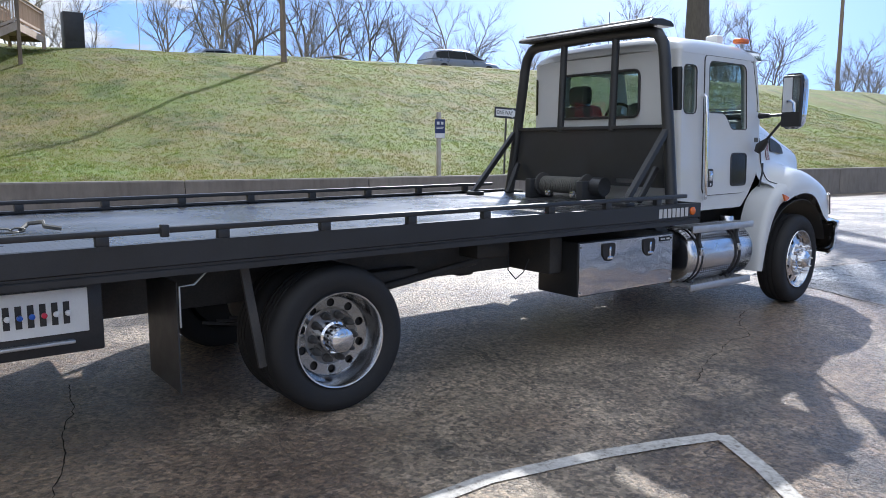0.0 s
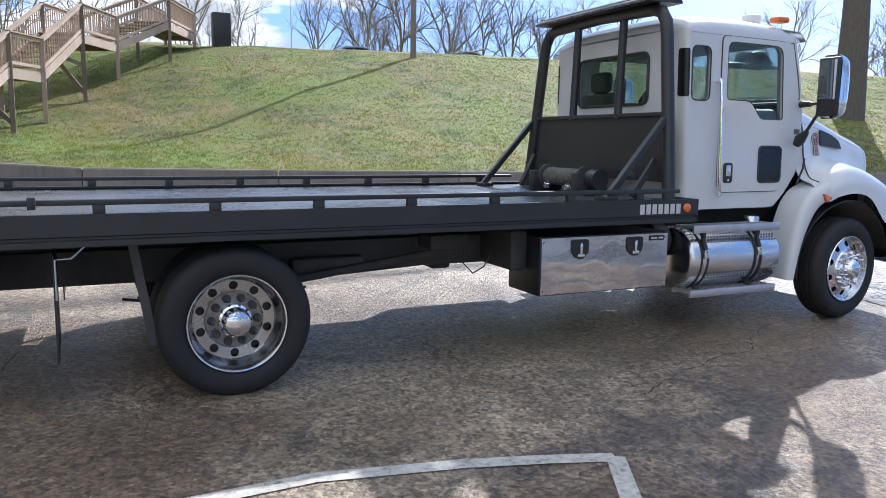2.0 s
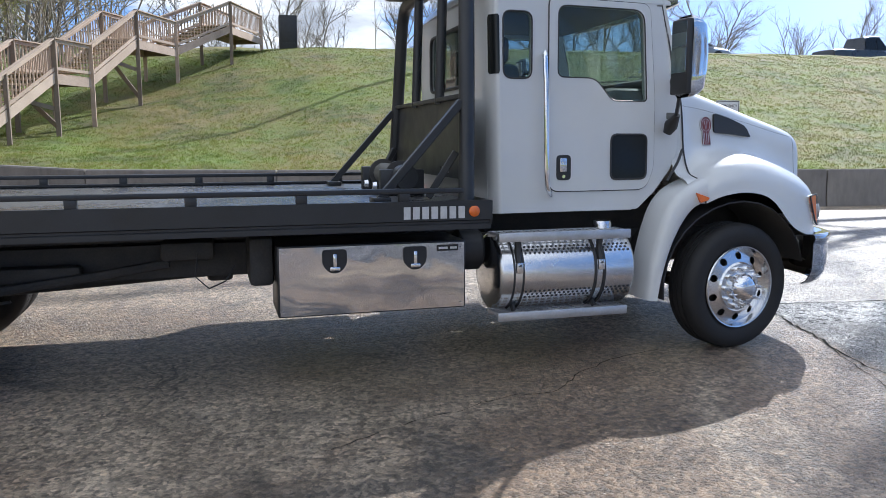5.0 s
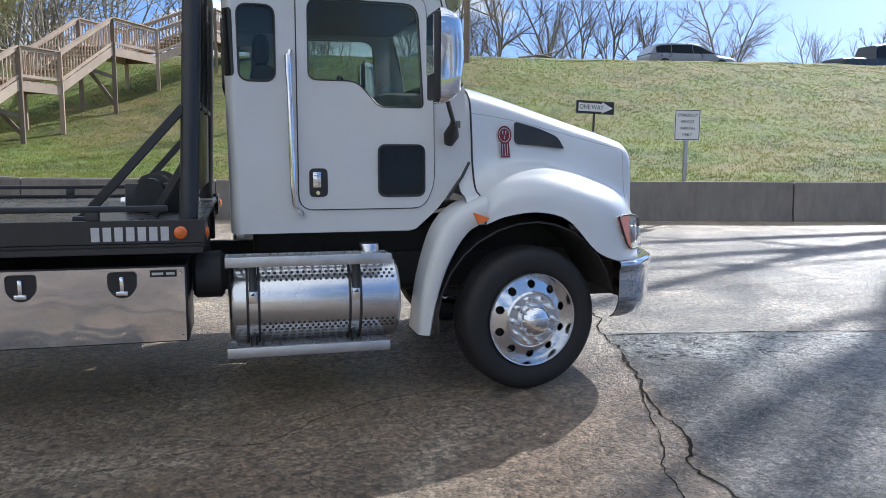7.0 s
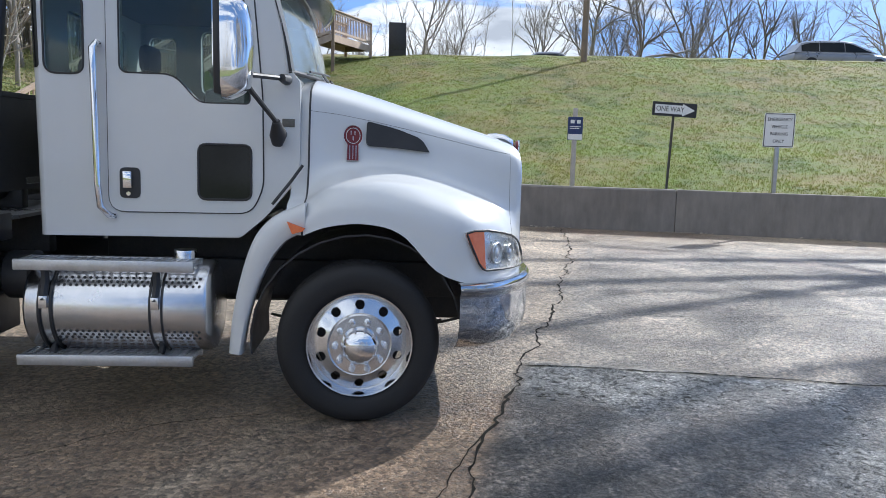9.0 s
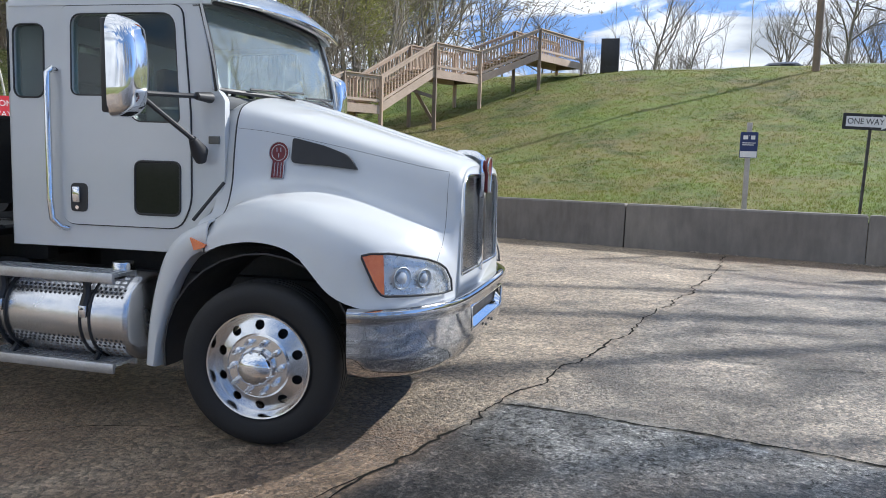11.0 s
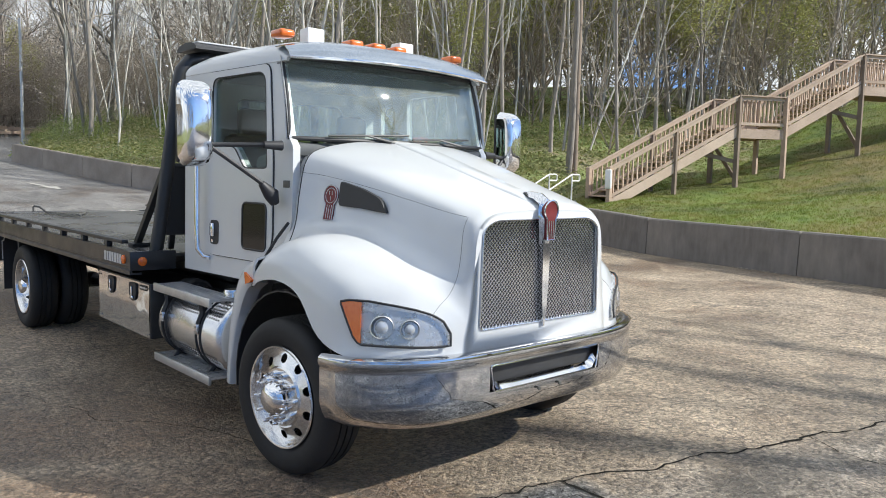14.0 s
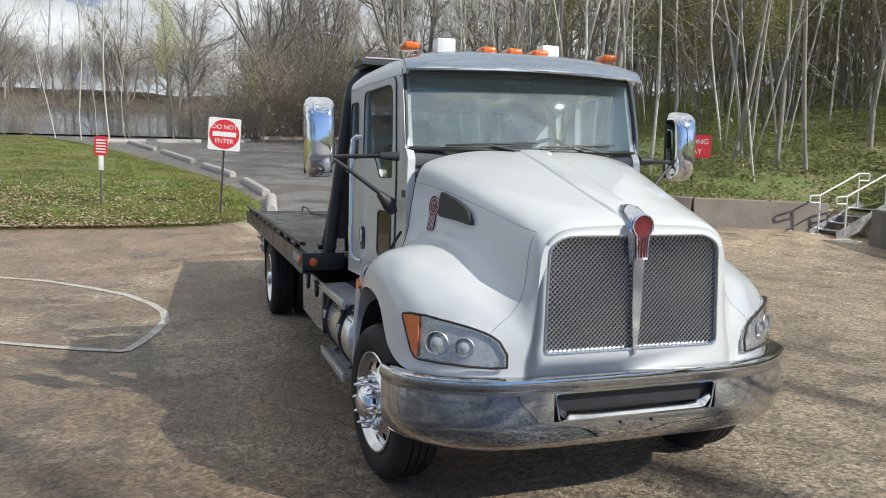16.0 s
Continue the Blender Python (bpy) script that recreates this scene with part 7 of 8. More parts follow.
# control station at the near rear side
for s in (-1, 1):
    bm = B()
    box(bm, -7.34, -6.76, s * 1.17, s * 0.72, 0.60, 0.95, 0.01)
    cs = part("control_box", bm, M_BLACK, truck, "control station with six lever slots")
    bm = B()
    box(bm, -7.30, -6.83, s * 1.178, s * 1.165, 0.705, 0.925, 0.004)
    part("control_panel", bm, M_SIGNWHITE, cs, "white control panel")
    for k in range(6):
        x = -7.19 + k * 0.052
        bm = B()
        box(bm, x - 0.014, x + 0.014, s * 1.181, s * 1.17, 0.755, 0.865)
        part("lever_slot", bm, M_SIGNBLACK, cs, smooth=0)
        bm = B()
        tube(bm, [(x, s * 1.17, 0.80), (x, s * 1.215, 0.815)], 0.006, 6)
        lathe(bm, [(0, -0.016), (0.013, -0.01), (0.014, 0.004), (0, 0.012)], 12, pose(x, s * 1.22, 0.815, 0, 0, 0 if s < 0 else 180))
        part("lever_knob", bm, M_LEVER[(2, 0, 0, 1, 2, 2)[k]], cs)
    bm = B()
    box(bm, -7.32, -6.90, s * 1.20, s * 1.0, 0.655, 0.672, 0.004)
    part("control_sill", bm, M_GALV, cs)

# ---- headboard rack ----
for s in (-1, 1):
    bm = B()
    pts = [(-2.06, s * 1.06, 1.10), (-2.05, s * 1.03, 1.30), (-2.03, s * 0.965, 1.8), (-2.01, s * 0.89, 2.38), (-2.005, s * 0.865, 2.50), (-2.0, s * 0.80, 2.585), (-2.0, s * 0.70, 2.615), (-2.0, 0, 2.635)]
    tube(bm, pts, 0.052, 10)
    part("rack_post", bm, M_BLACK, truck, "black tubular rack post")
    bm = B()
    tube(bm, [(-2.03, s * 0.335, 1.75), (-2.0, s * 0.33, 2.62)], 0.036, 10)
    part("rack_upright", bm, M_BLACK, truck)
    bm = B()
    bar(bm, (-2.62, s * 1.0, 1.12), (-2.07, s * 0.98, 1.74), 0.05, 0.05, 0.004)
    part("rack_brace", bm, M_BLACK, truck)
    bm = B()
    bar(bm, (-2.26, s * 0.86, 1.12), (-2.08, s * 0.90, 1.42), 0.045, 0.045, 0.004)
    part("rack_brace", bm, M_BLACK, truck)
    bm = B()
    box(bm, -2.66, -2.55, s * 0.9, s * 1.06, 1.105, 1.14, 0.006)
    part("brace_foot", bm, M_BLACK, truck)
bm = B()
plate(bm, [(-0.99, 1.24), (0.99, 1.24), (0.93, 1.775), (-0.93, 1.775)], [rounded([(-0.62, 1.27), (-0.40, 1.27), (-0.40, 1.31), (-0.62, 1.31)], 0.01, 2)], lambda u, v: (-2.045 + 0.03 * (v - 1.24), u, v), (0.012, 0, 0))
box(bm, -2.06, -2.0, -0.95, 0.95, 1.765, 1.795, 0.004)
part("headboard", bm, M_BLACK, truck, "black steel headboard panel")
bm = B()
rows = []
for i in range(13):
    y = lerp(-0.83, 0.83, i / 12)
    e = 1 - 0.35 * abs(2 * i / 12 - 1) ** 6
    rows.append([(-2.16, y, 2.655), (-2.16, y, 2.675), (-2.12, y, 2.70), (-1.98, y, 2.715), (-1.86, y, 2.70), (-1.82, y, 2.675), (-1.82, y, 2.655), (-2.16, y, 2.655)])
vs = sheet(bm, rows)
bm.faces.new(vs[0][:-1])
bm.faces.new(vs[-1][:-1][::-1])
bar_ob = part("light_bar", bm, M_PLASTIC, truck, "flat dark light bar on top of the rack", 30)
bm = B()
box(bm, -2.10, -1.88, -0.79, 0.79, 2.708, 2.722, 0.005)
part("top_cover", bm, M_MARK, bar_ob, "pale grey top cover", 30)
for k in range(8):
    y = lerp(-0.73, 0.73, k / 7)
    bm = B()
    box(bm, -2.166, -2.156, y - 0.09, y + 0.09, 2.657, 2.673)
    part("lens", bm, M_GREYLENS, bar_ob, smooth=0)
# winch
bm = B()
lathe(bm, [(0, -0.30), (0.11, -0.30), (0.11, -0.28), (0.06, -0.275), (0.06, 0.275), (0.11, 0.28), (0.11, 0.30), (0, 0.30)], 20, Matrix.Translation((-2.32, -0.02, 1.24)))
winch = part("winch", bm, M_FRAME, truck, "black winch with a wound cable")
bm = B()
tube(bm, [(-2.32 + 0.072 * math.cos(t), -0.25 + 0.5 * i / 220, 1.24 + 0.072 * math.sin(t)) for i, t in enumerate(i * math.pi / 5 for i in range(221))], 0.011, 5, False)
part("winch_cable", bm, M_POST, winch)
bm = B()
box(bm, -2.48, -2.16, -0.40, -0.32, 1.105, 1.29, 0.01)
tube(bm, [(-2.32, -0.52, 1.24), (-2.32, -0.40, 1.24)], 0.085, 14)
part("winch_bracket", bm, M_BLACK, winch)
bm = B()
box(bm, -2.48, -2.16, 0.28, 0.36, 1.105, 1.29, 0.01)
part("winch_bracket", bm, M_BLACK, winch)
for y in (-0.30, 0.02):
    bm = B()
    lathe(bm, [(0, -0.02), (0.025, -0.018), (0.03, 0.01)], 14, pose(-2.50, y, 1.17, 0, 0, -90))
    part("work_lamp", bm, M_CHROME, truck)
# chain and hook lying on the deck
chain = thing("tow_chain", "short steel chain with a hook lying on the deck", "chain", at=pose(-8.1, -0.42, 1.106, 0, 0, 11))
for k in range(22):
    bm = B()
    link = [(0.038 * math.cos(t), 0.015 * math.sin(t), 0) for t in [i * math.pi / 5 for i in range(11)]]
    tube(bm, [Matrix.Translation((0.30 + 0.040 * k, 0.012 * math.sin(k * 0.9), 0.014 + 0.010 * (k % 2))) @ pose(0, 0, 0, 90 * (k % 2) * 0.6, 0, 0) @ Vector(p) for p in link], 0.006, 5, False)
    part("link", bm, M_POST, chain)
bm = B()
tube(bm, [(0.30, 0, 0.03), (0.12, 0.0, 0.09), (-0.05, 0.0, 0.10), (-0.08, 0.0, 0.085), (-0.08, 0.0, 0.02)], 0.013, 7)
part("hook", bm, M_FRAME, chain)
bm = B()
tube(bm, [(1.16, 0.02, 0.02), (1.22, 0.07, 0.05), (1.29, 0.03, 0.06), (1.27, -0.04, 0.04), (1.36, -0.05, 0.02)], 0.014, 6)
part("grab_hook", bm, M_POST, chain)
# small hook on the near top rail
bm = B()
box(bm, -6.50, -6.46, -1.325, -1.285, 1.16, 1.225, 0.006)
part("rail_clip", bm, M_BLACK, truck)
# mast antenna
bm = B()
tube(bm, [(-1.5, 0.2, 2.60), (-1.5, 0.2, 2.95)], 0.004, 5)
part("antenna", bm, M_PLASTIC, truck)


# ---- trees ----
class Sticks:
    """Gathers tapered limbs and leaves as plain lists."""

    def __init__(self, seed, thin=0.5):
        self.thin = thin
        self.rng = random.Random(seed)
        self.v, self.f = [], []
        self.tips = []

    def limb(self, pts, rs, n):
        side, base = None, len(self.v)
        for i, p in enumerate(pts):
            d = (pts[min(i + 1, len(pts) - 1)] - pts[max(i - 1, 0)]).normalized()
            if side is None:
                side = d.orthogonal().normalized()
            side = (side - d * side.dot(d)).normalized()
            up = d.cross(side)
            for k in range(n):
                a = 2 * math.pi * k / n
                self.v.append(p + (side * math.cos(a) + up * math.sin(a)) * rs[i])
        for i in range(len(pts) - 1):
            for k in range(n):
                a, b = base + i * n + k, base + i * n + (k + 1) % n
                self.f.append((a, b, b + n, a + n))

    def grow(self, p, d, length, r, level, plan):
        """plan: for each level (segments, sides, children, spread, shorter, bend, up)."""
        seg, n, kids, spread, shorter, bend, up, start = plan[level]
        pts, rs, dd = [p.copy()], [r], d.normalized()
        q = p.copy()
        for i in range(seg):
            g = self.rng.gauss
            dd = (dd + Vector((g(0, bend), g(0, bend), g(0, bend) + up))).normalized()
            q = q + dd * (length / seg)
            pts.append(q.copy())
            rs.append(r * (1 - 0.78 * (i + 1) / seg) + 0.002)
        self.limb(pts, rs, n)
        if level + 1 >= len(plan):
            self.tips.append((pts[-1], dd))
            self.tips.append((pts[len(pts) // 2], dd))
            return
        for k in range(kids):
            t = start + (1 - start) * (k + self.rng.random()) / kids
            t = min(t, 0.999)
            i = int(t * seg)
            f = t * seg - i
            at = pts[i].lerp(pts[i + 1], f)
            rad = (rs[i] + (rs[i + 1] - rs[i]) * f)
            ax = (pts[i + 1] - pts[i]).normalized()
            o = ax.orthogonal().normalized()
            o = Matrix.Rotation(self.rng.uniform(0, 2 * math.pi), 3, ax) @ o
            cd = (ax + o * spread * self.rng.uniform(0.6, 1.35)).normalized()
            self.grow(at, cd, length * shorter * self.rng.uniform(0.6, 1.2) * (1.15 - 0.55 * t), min(rad * 0.7, r * self.thin), level + 1, plan)

    def mesh(self, name, material):
        me = bpy.data.meshes.new(name)
        me.from_pydata([tuple(v) for v in self.v], [], self.f)
        me.materials.append(material)
        me.shade_smooth()
        return me

    def leaves(self, name, material, count, size, scatter):
        v, f = [], []
        r = self.rng
        for k in range(count):
            p, d = self.tips[r.randrange(len(self.tips))]
            c = p + Vector((r.gauss(0, scatter), r.gauss(0, scatter), r.gauss(0, scatter)))
            a = Vector((r.gauss(0, 1), r.gauss(0, 1), r.gauss(0, 0.6))).normalized()
            b = a.orthogonal().normalized()
            s = size * r.uniform(0.6, 1.4)
            i = len(v)
            v += [c - a * s, c + b * s * 0.5, c + a * s, c - b * s * 0.5]
            f.append((i, i + 1, i + 2, i + 3))
        me = bpy.data.meshes.new(name)
        me.from_pydata([tuple(q) for q in v], [], f)
        me.materials.append(material)
        return me


def tree_kind(name, label, seed, height, r, plan, bark, lean=0.0, leaf=None, group="trees", thin=0.48):
    """leaf: material, count, size, scatter."""
    st = Sticks(seed, thin)
    st.grow(Vector((0, 0, -0.3)), Vector((lean, 0.3 * lean, 1)), height, r, 0, plan)
    n_trunk = (plan[0][0] + 1) * plan[0][1]
    ob = thing(name, label, "tree", group)
    cut_f = plan[0][0] * plan[0][1]
    trunk = bpy.data.meshes.new("trunk")
    trunk.from_pydata([tuple(v) for v in st.v[:n_trunk]], [], st.f[:cut_f])
    trunk.materials.append(bark)
    trunk.shade_smooth()
    crown = bpy.data.meshes.new("crown")
    crown.from_pydata([tuple(v) for v in st.v[n_trunk:]], [], [tuple(i - n_trunk for i in q) for q in st.f[cut_f:]])
    crown.materials.append(bark)
    crown.shade_smooth()
    for nm, me in (("trunk", trunk), ("crown", crown)):
        k = new(nm, me)
        k.parent = ob
    if leaf:
        k = new("foliage", st.leaves("foliage", *leaf))
        k.parent = ob
    return ob


# levels: segments, sides, children, spread, shorter, bend, up, start
BIG = [(9, 8, 12, 0.85, 0.60, 0.07, 0.02, 0.2), (6, 5, 9, 0.75, 0.55, 0.13, 0.06, 0.2), (4, 4, 8, 0.8, 0.5, 0.17, 0.05, 0.1), (3, 3, 0, 0, 0, 0.2, 0.05, 0)]
SLIM = [(9, 6, 12, 0.55, 0.24, 0.05, 0.03, 0.38), (4, 4, 5, 0.7, 0.5, 0.14, 0.09, 0.2), (3, 3, 0, 0, 0, 0.18, 0.06, 0)]
VASE = [(4, 8, 8, 0.55, 1.25, 0.05, 0.03, 0.35), (7, 5, 9, 0.7, 0.5, 0.10, 0.06, 0.2), (4, 4, 8, 0.75, 0.5, 0.16, 0.05, 0.1), (3, 3, 0, 0, 0, 0.2, 0.05, 0)]
SHRUB = [(3, 5, 9, 1.0, 1.5, 0.1, 0.0, 0.05), (4, 4, 8, 0.8, 0.6, 0.16, 0.05, 0.15), (3, 3, 0, 0, 0, 0.2, 0.04, 0)]
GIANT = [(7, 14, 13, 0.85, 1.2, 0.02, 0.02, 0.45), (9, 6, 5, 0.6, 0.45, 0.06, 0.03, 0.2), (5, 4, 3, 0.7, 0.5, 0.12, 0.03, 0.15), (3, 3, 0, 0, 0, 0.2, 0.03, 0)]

kinds = {}
kinds["big"] = [tree_kind("bare_tree", "tall bare leafless tree with spreading branches", s, h, r, BIG, M_BARK, 0.03) for s, h, r in ((11, 12, 0.19), (12, 11, 0.16), (13, 13, 0.2))]
kinds["vase"] = [tree_kind("bare_tree", "bare leafless tree forking low into long limbs", s, h, r, VASE, M_BARK) for s, h, r in ((21, 6.0, 0.21), (22, 5.2, 0.18))]
kinds["slim"] = [tree_kind("slender_tree", "slender pale leafless woodland tree", s, h, r, SLIM, M_BARKPALE, l) for s, h, r, l in
                 ((31, 13, 0.042, 0.08), (32, 14, 0.052, -0.12), (33, 11, 0.032, 0.26), (34, 12, 0.035, -0.26), (35, 15, 0.062, 0.05), (36, 12.5, 0.038, 0.14))]
kinds["dark"] = [tree_kind("woodland_tree", "tall dark-barked leafless woodland tree", s, h, r, SLIM, M_BARK, l) for s, h, r, l in ((41, 15, 0.09, 0.05), (42, 14, 0.07, -0.16), (43, 16, 0.12, 0.1))]
kinds["leafy"] = [tree_kind("budding_tree", "young woodland tree with fresh green leaves", s, h, r, SLIM, M_BARK, l, (M_LEAF, 4800, 0.05, 0.34)) for s, h, r, l in
                  ((51, 8, 0.06, 0.1), (52, 9.5, 0.075, -0.05), (53, 6.5, 0.045, 0.05))]
kinds["brush"] = [tree_kind("brush", "brown leafless thicket shrub", s, h, 0.022, SHRUB, M_BRUSH, 0.0, (M_BRUSH, 350, 0.03, 0.25), "brush", 0.6) for s, h in ((61, 1.5), (62, 2.1))]
kinds["green"] = [tree_kind("shrub", "low green leafy woodland plant", s, h, 0.02, SHRUB, M_BARK, 0.0, (M_EVERGREEN, 900, 0.055, 0.26), "shrubs") for s, h in ((71, 0.8), (72, 1.2))]
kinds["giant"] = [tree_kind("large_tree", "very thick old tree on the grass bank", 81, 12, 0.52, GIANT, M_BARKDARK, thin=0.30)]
used = {}
thicket = []
rng = random.Random(5)


def plant(kind, x, y, scale=1.0, turn=None, which=None, z=None):
    src = kinds[kind][rng.randrange(len(kinds[kind])) if which is None else which]
    if kind == "brush":
        s = scale * rng.uniform(0.9, 1.1)
        thicket.append((src, pose(x, y, ground_z(x, y) if z is None else z, 0, 0, rng.uniform(0, 360)) @ Matrix.Diagonal((s, s, s, 1))))
        return
    m = pose(x, y, ground_z(x, y) if z is None else z, 0, 0, rng.uniform(0, 360) if turn is None else turn)
    s = scale * rng.uniform(0.9, 1.1)
    if src.name not in used:
        used[src.name] = True
        src.matrix_basis = m @ Matrix.Diagonal((s, s, s, 1))
    else:
        ob = copy_thing(src, m)
        ob.scale = (s, s, s)


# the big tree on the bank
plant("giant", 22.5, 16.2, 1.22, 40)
# trees beyond the crest
for x, k, s in ((-1.5, "slim", 0.75), (1.5, "big", 0.75), (4.2, "big", 0.6), (7.8, "slim", 0.8), (10.2, "vase", 0.9), (13.5, "big", 0.9), (17.8, "vase", 1.0), (19.3, "big", 0.95), (22.6, "vase", 1.05), (26.5, "big", 0.9),
                (29.5, "vase", 0.9), (40.0, "big", 0.8), (46.5, "vase", 0.9), (55.0, "big", 0.7), (-5.5, "big", 0.6), (-9.0, "slim", 0.8),
                (0.2, "slim", 0.6), (3.0, "vase", 0.7), (6.0, "dark", 0.55), (11.9, "slim", 0.8), (15.3, "vase", 0.85), (16.4, "dark", 0.7), (20.8, "vase", 0.8), (24.3, "big", 0.8), (-3.4, "vase", 0.7), (36.0, "big", 0.6), (52.0, "vase", 0.6)):
    plant(k, x, 52 + rng.uniform(-3, 6), s)
for x in (78, 84, 90, 97, 105, 114, 70, 62, 125, 138, 66, 74, 81, 93, 101):
    plant("vase" if x % 2 else "big", x, 46 + rng.uniform(-6, 10), 0.9)
for k in range(30):
    plant("brush", rng.uniform(-12, 110), rng.uniform(56, 66), rng.uniform(1.2, 2.0))
# woods west and north-west of the lot
for k in range(190):
    x = -12.5 - 34 * rng.random() ** 1.3
    d = 2.2 + 26 * rng.random() ** 1.1
    plant("slim" if rng.random() < 0.82 else "dark", x, along(EDGE, x) + d, rng.uniform(0.75, 1.15))
for k in range(56):
    x = rng.uniform(-22, -9)
    y = 31 + 24 * rng.random() if x > -12 else rng.uniform(19, 50)
    plant("dark" if rng.random() < 0.5 else "slim", x, y, rng.uniform(0.8, 1.1))
for k in range(34):
    x = rng.uniform(-24, -7)
    plant("leafy", x - 4, rng.uniform(24, 40) if x > -13 else along(EDGE, x) + rng.uniform(7, 26), rng.uniform(0.7, 1.15))
for k in range(16):
    plant("leafy", rng.uniform(-21, -11), rng.uniform(22, 42), rng.uniform(0.8, 1.2))
for x, y in ((-12.3, 16.4), (-13.0, 14.2), (-11.8, 18.5), (-14.2, 12.6)):
    plant("dark", x, y, 0.95)
for k in range(110):
    x = rng.uniform(-46, -12.5)
    plant("green", x, along(EDGE, x) + rng.uniform(0.8, 13), rng.uniform(0.25, 0.6))
for k in range(110):
    x = rng.uniform(-60, -10)
    plant("brush", x, along(EDGE, x) + 8 + 28 * rng.random(), rng.uniform(1.2, 2.8))
for k in range(90):
    x = -10 - 52 * rng.random()
    plant("brush", x, max(along(EDGE, x) + 26, 34 + 0.3 * x) + 16 * rng.random(), rng.uniform(3.2, 4.8))
# far side of the road and the pond's banks
for x, y, k, s in ((-62, 4.3, "vase", 1.7), (-50.5, -8.8, "slim", 1.0), (-50.9, -7.9, "slim", 0.95), (-50.2, -7.1, "slim", 1.1), (-51.3, -6.2, "slim", 0.9), (-52, -10.5, "slim", 1.0), (-50.8, -3.2, "leafy", 1.1),
                   (-70, -2, "big", 1.0), (-66, 9.5, "big", 1.1), (-58, -16, "vase", 1.0), (-64, 14, "big", 1.2), (-60, 11, "dark", 1.1), (-57, 8, "dark", 1.0), (-48, 11.5, "dark", 1.0)):
    plant(k, x, y, s)
for k in range(64):
    y = rng.uniform(-75, 36)
    d = rng.uniform(1, 14)
    x0 = -100 + 0.22 * (y + 20)
    plant(("big", "dark", "vase")[k % 3], x0 - d, y, rng.uniform(0.7, 1.1), z=3.98 + 0.112 * (-x0 - 56) + along(FAR_BANK, d))
for k in range(190):
    y = rng.uniform(-80, 36)
    d = rng.uniform(1, 17)
    x0 = -100 + 0.22 * (y + 20)
    plant("brush", x0 - d, y, rng.uniform(1.4, 3.4), z=3.98 + 0.112 * (-x0 - 56) + along(FAR_BANK, d))
for k in range(70):
    x = rng.uniform(-75, -40)
    plant("brush", x, along(EDGE, x) + rng.uniform(1.5, 10), rng.uniform(1.0, 2.2))
for k in range(26):
    x = rng.uniform(-64, -40)
    plant(("dark", "slim", "big")[k % 3], x, along(EDGE, x) + rng.uniform(2, 16), rng.uniform(0.9, 1.2))
for k in range(26):
    plant("brush", rng.uniform(-62, -53), rng.uniform(-5, 10) if k % 2 else rng.uniform(-22, -5), rng.uniform(0.7, 1.5))
for k in range(150):
    t = rng.random()
    d = rng.uniform(1.2, 11)
    plant("brush" if k % 5 else "leafy", -52.5 - 6 * t - d, 2.0 + 13 * t, rng.uniform(1.1, 2.6) if k % 5 else rng.uniform(0.4, 0.8))
for k in range(14):
    plant("dark" if k % 2 else "big", rng.uniform(-70, -58), rng.uniform(2, 17), rng.uniform(0.8, 1.1))
for k in range(26):
    plant("brush", rng.uniform(-60, -53), rng.uniform(-3.5, 2), rng.uniform(0.5, 1.3))
# unseen trees all round behind the walk, added for reflections and side shadows
for k in range(34):
    a = rng.uniform(-110, -8)
    r = rng.uniform(34, 52)
    x, y = r * math.cos(math.radians(a)) + 4, r * math.sin(math.radians(a)) - 4
    plant(("big", "vase", "dark")[k % 3], x, y, rng.uniform(0.9, 1.2))
for k in range(24):
    a = rng.uniform(-130, -6)
    r = rng.uniform(42, 56)
    plant("brush", r * math.cos(math.radians(a)) + 4, r * math.sin(math.radians(a)) - 4, rng.uniform(1.6, 2.6))


# all the leafless brush, too dense to count
verts, faces, base = [], [], 0
for src, m in thicket:
    m = np.array(m)
    for c in src.children:
        co = np.empty(len(c.data.vertices) * 3)
        c.data.vertices.foreach_get("co", co)
        verts.append(co.reshape(-1, 3) @ m[:3, :3].T + m[:3, 3])
        idx = np.empty(len(c.data.loops), dtype=int)
        c.data.loops.foreach_get("vertex_index", idx)
        faces.append(idx.reshape(-1, 4) + base)
        base += len(c.data.vertices)
me = bpy.data.meshes.new("brush")
me.from_pydata(np.concatenate(verts), [], np.concatenate(faces).tolist())
me.materials.append(M_BRUSH)
tagged(new("brush", me), "brown leafless brush in the woods and on the banks", "brush", kind="stuff")
for src in kinds["brush"]:
    for c in list(src.children):
        bpy.data.objects.remove(c)
    bpy.data.objects.remove(src)


# fallen limbs on the crest
for k, (x, y, L, a, tz) in enumerate(((12.0, 31.6, 2.6, 12, 0.10), (12.9, 31.8, 2.2, -8, 0.22), (13.9, 31.5, 2.8, 4, 0.12), (14.8, 31.9, 1.8, -15, 0.05), (13.5, 32.0, 2.0, 20, 0.30))):
    st = Sticks(90 + k)
    st.grow(Vector((-L / 2, 0, 0)), Vector((1, 0, tz)), L, 0.07, 0, [(6, 6, 4, 0.8, 0.4, 0.08, 0.0, 0.3), (3, 4, 0, 0, 0, 0.15, 0.02, 0)])
    ob = new("fallen_branch", st.mesh("fallen_branch", M_BARK))
    ob.matrix_basis = pose(x, y, ground_z(x, y) + 0.12 + 0.12 * (k % 3), 0, 0, a)
    tagged(ob, "bare fallen branch lying on the crest", "branch", "fallen branches")


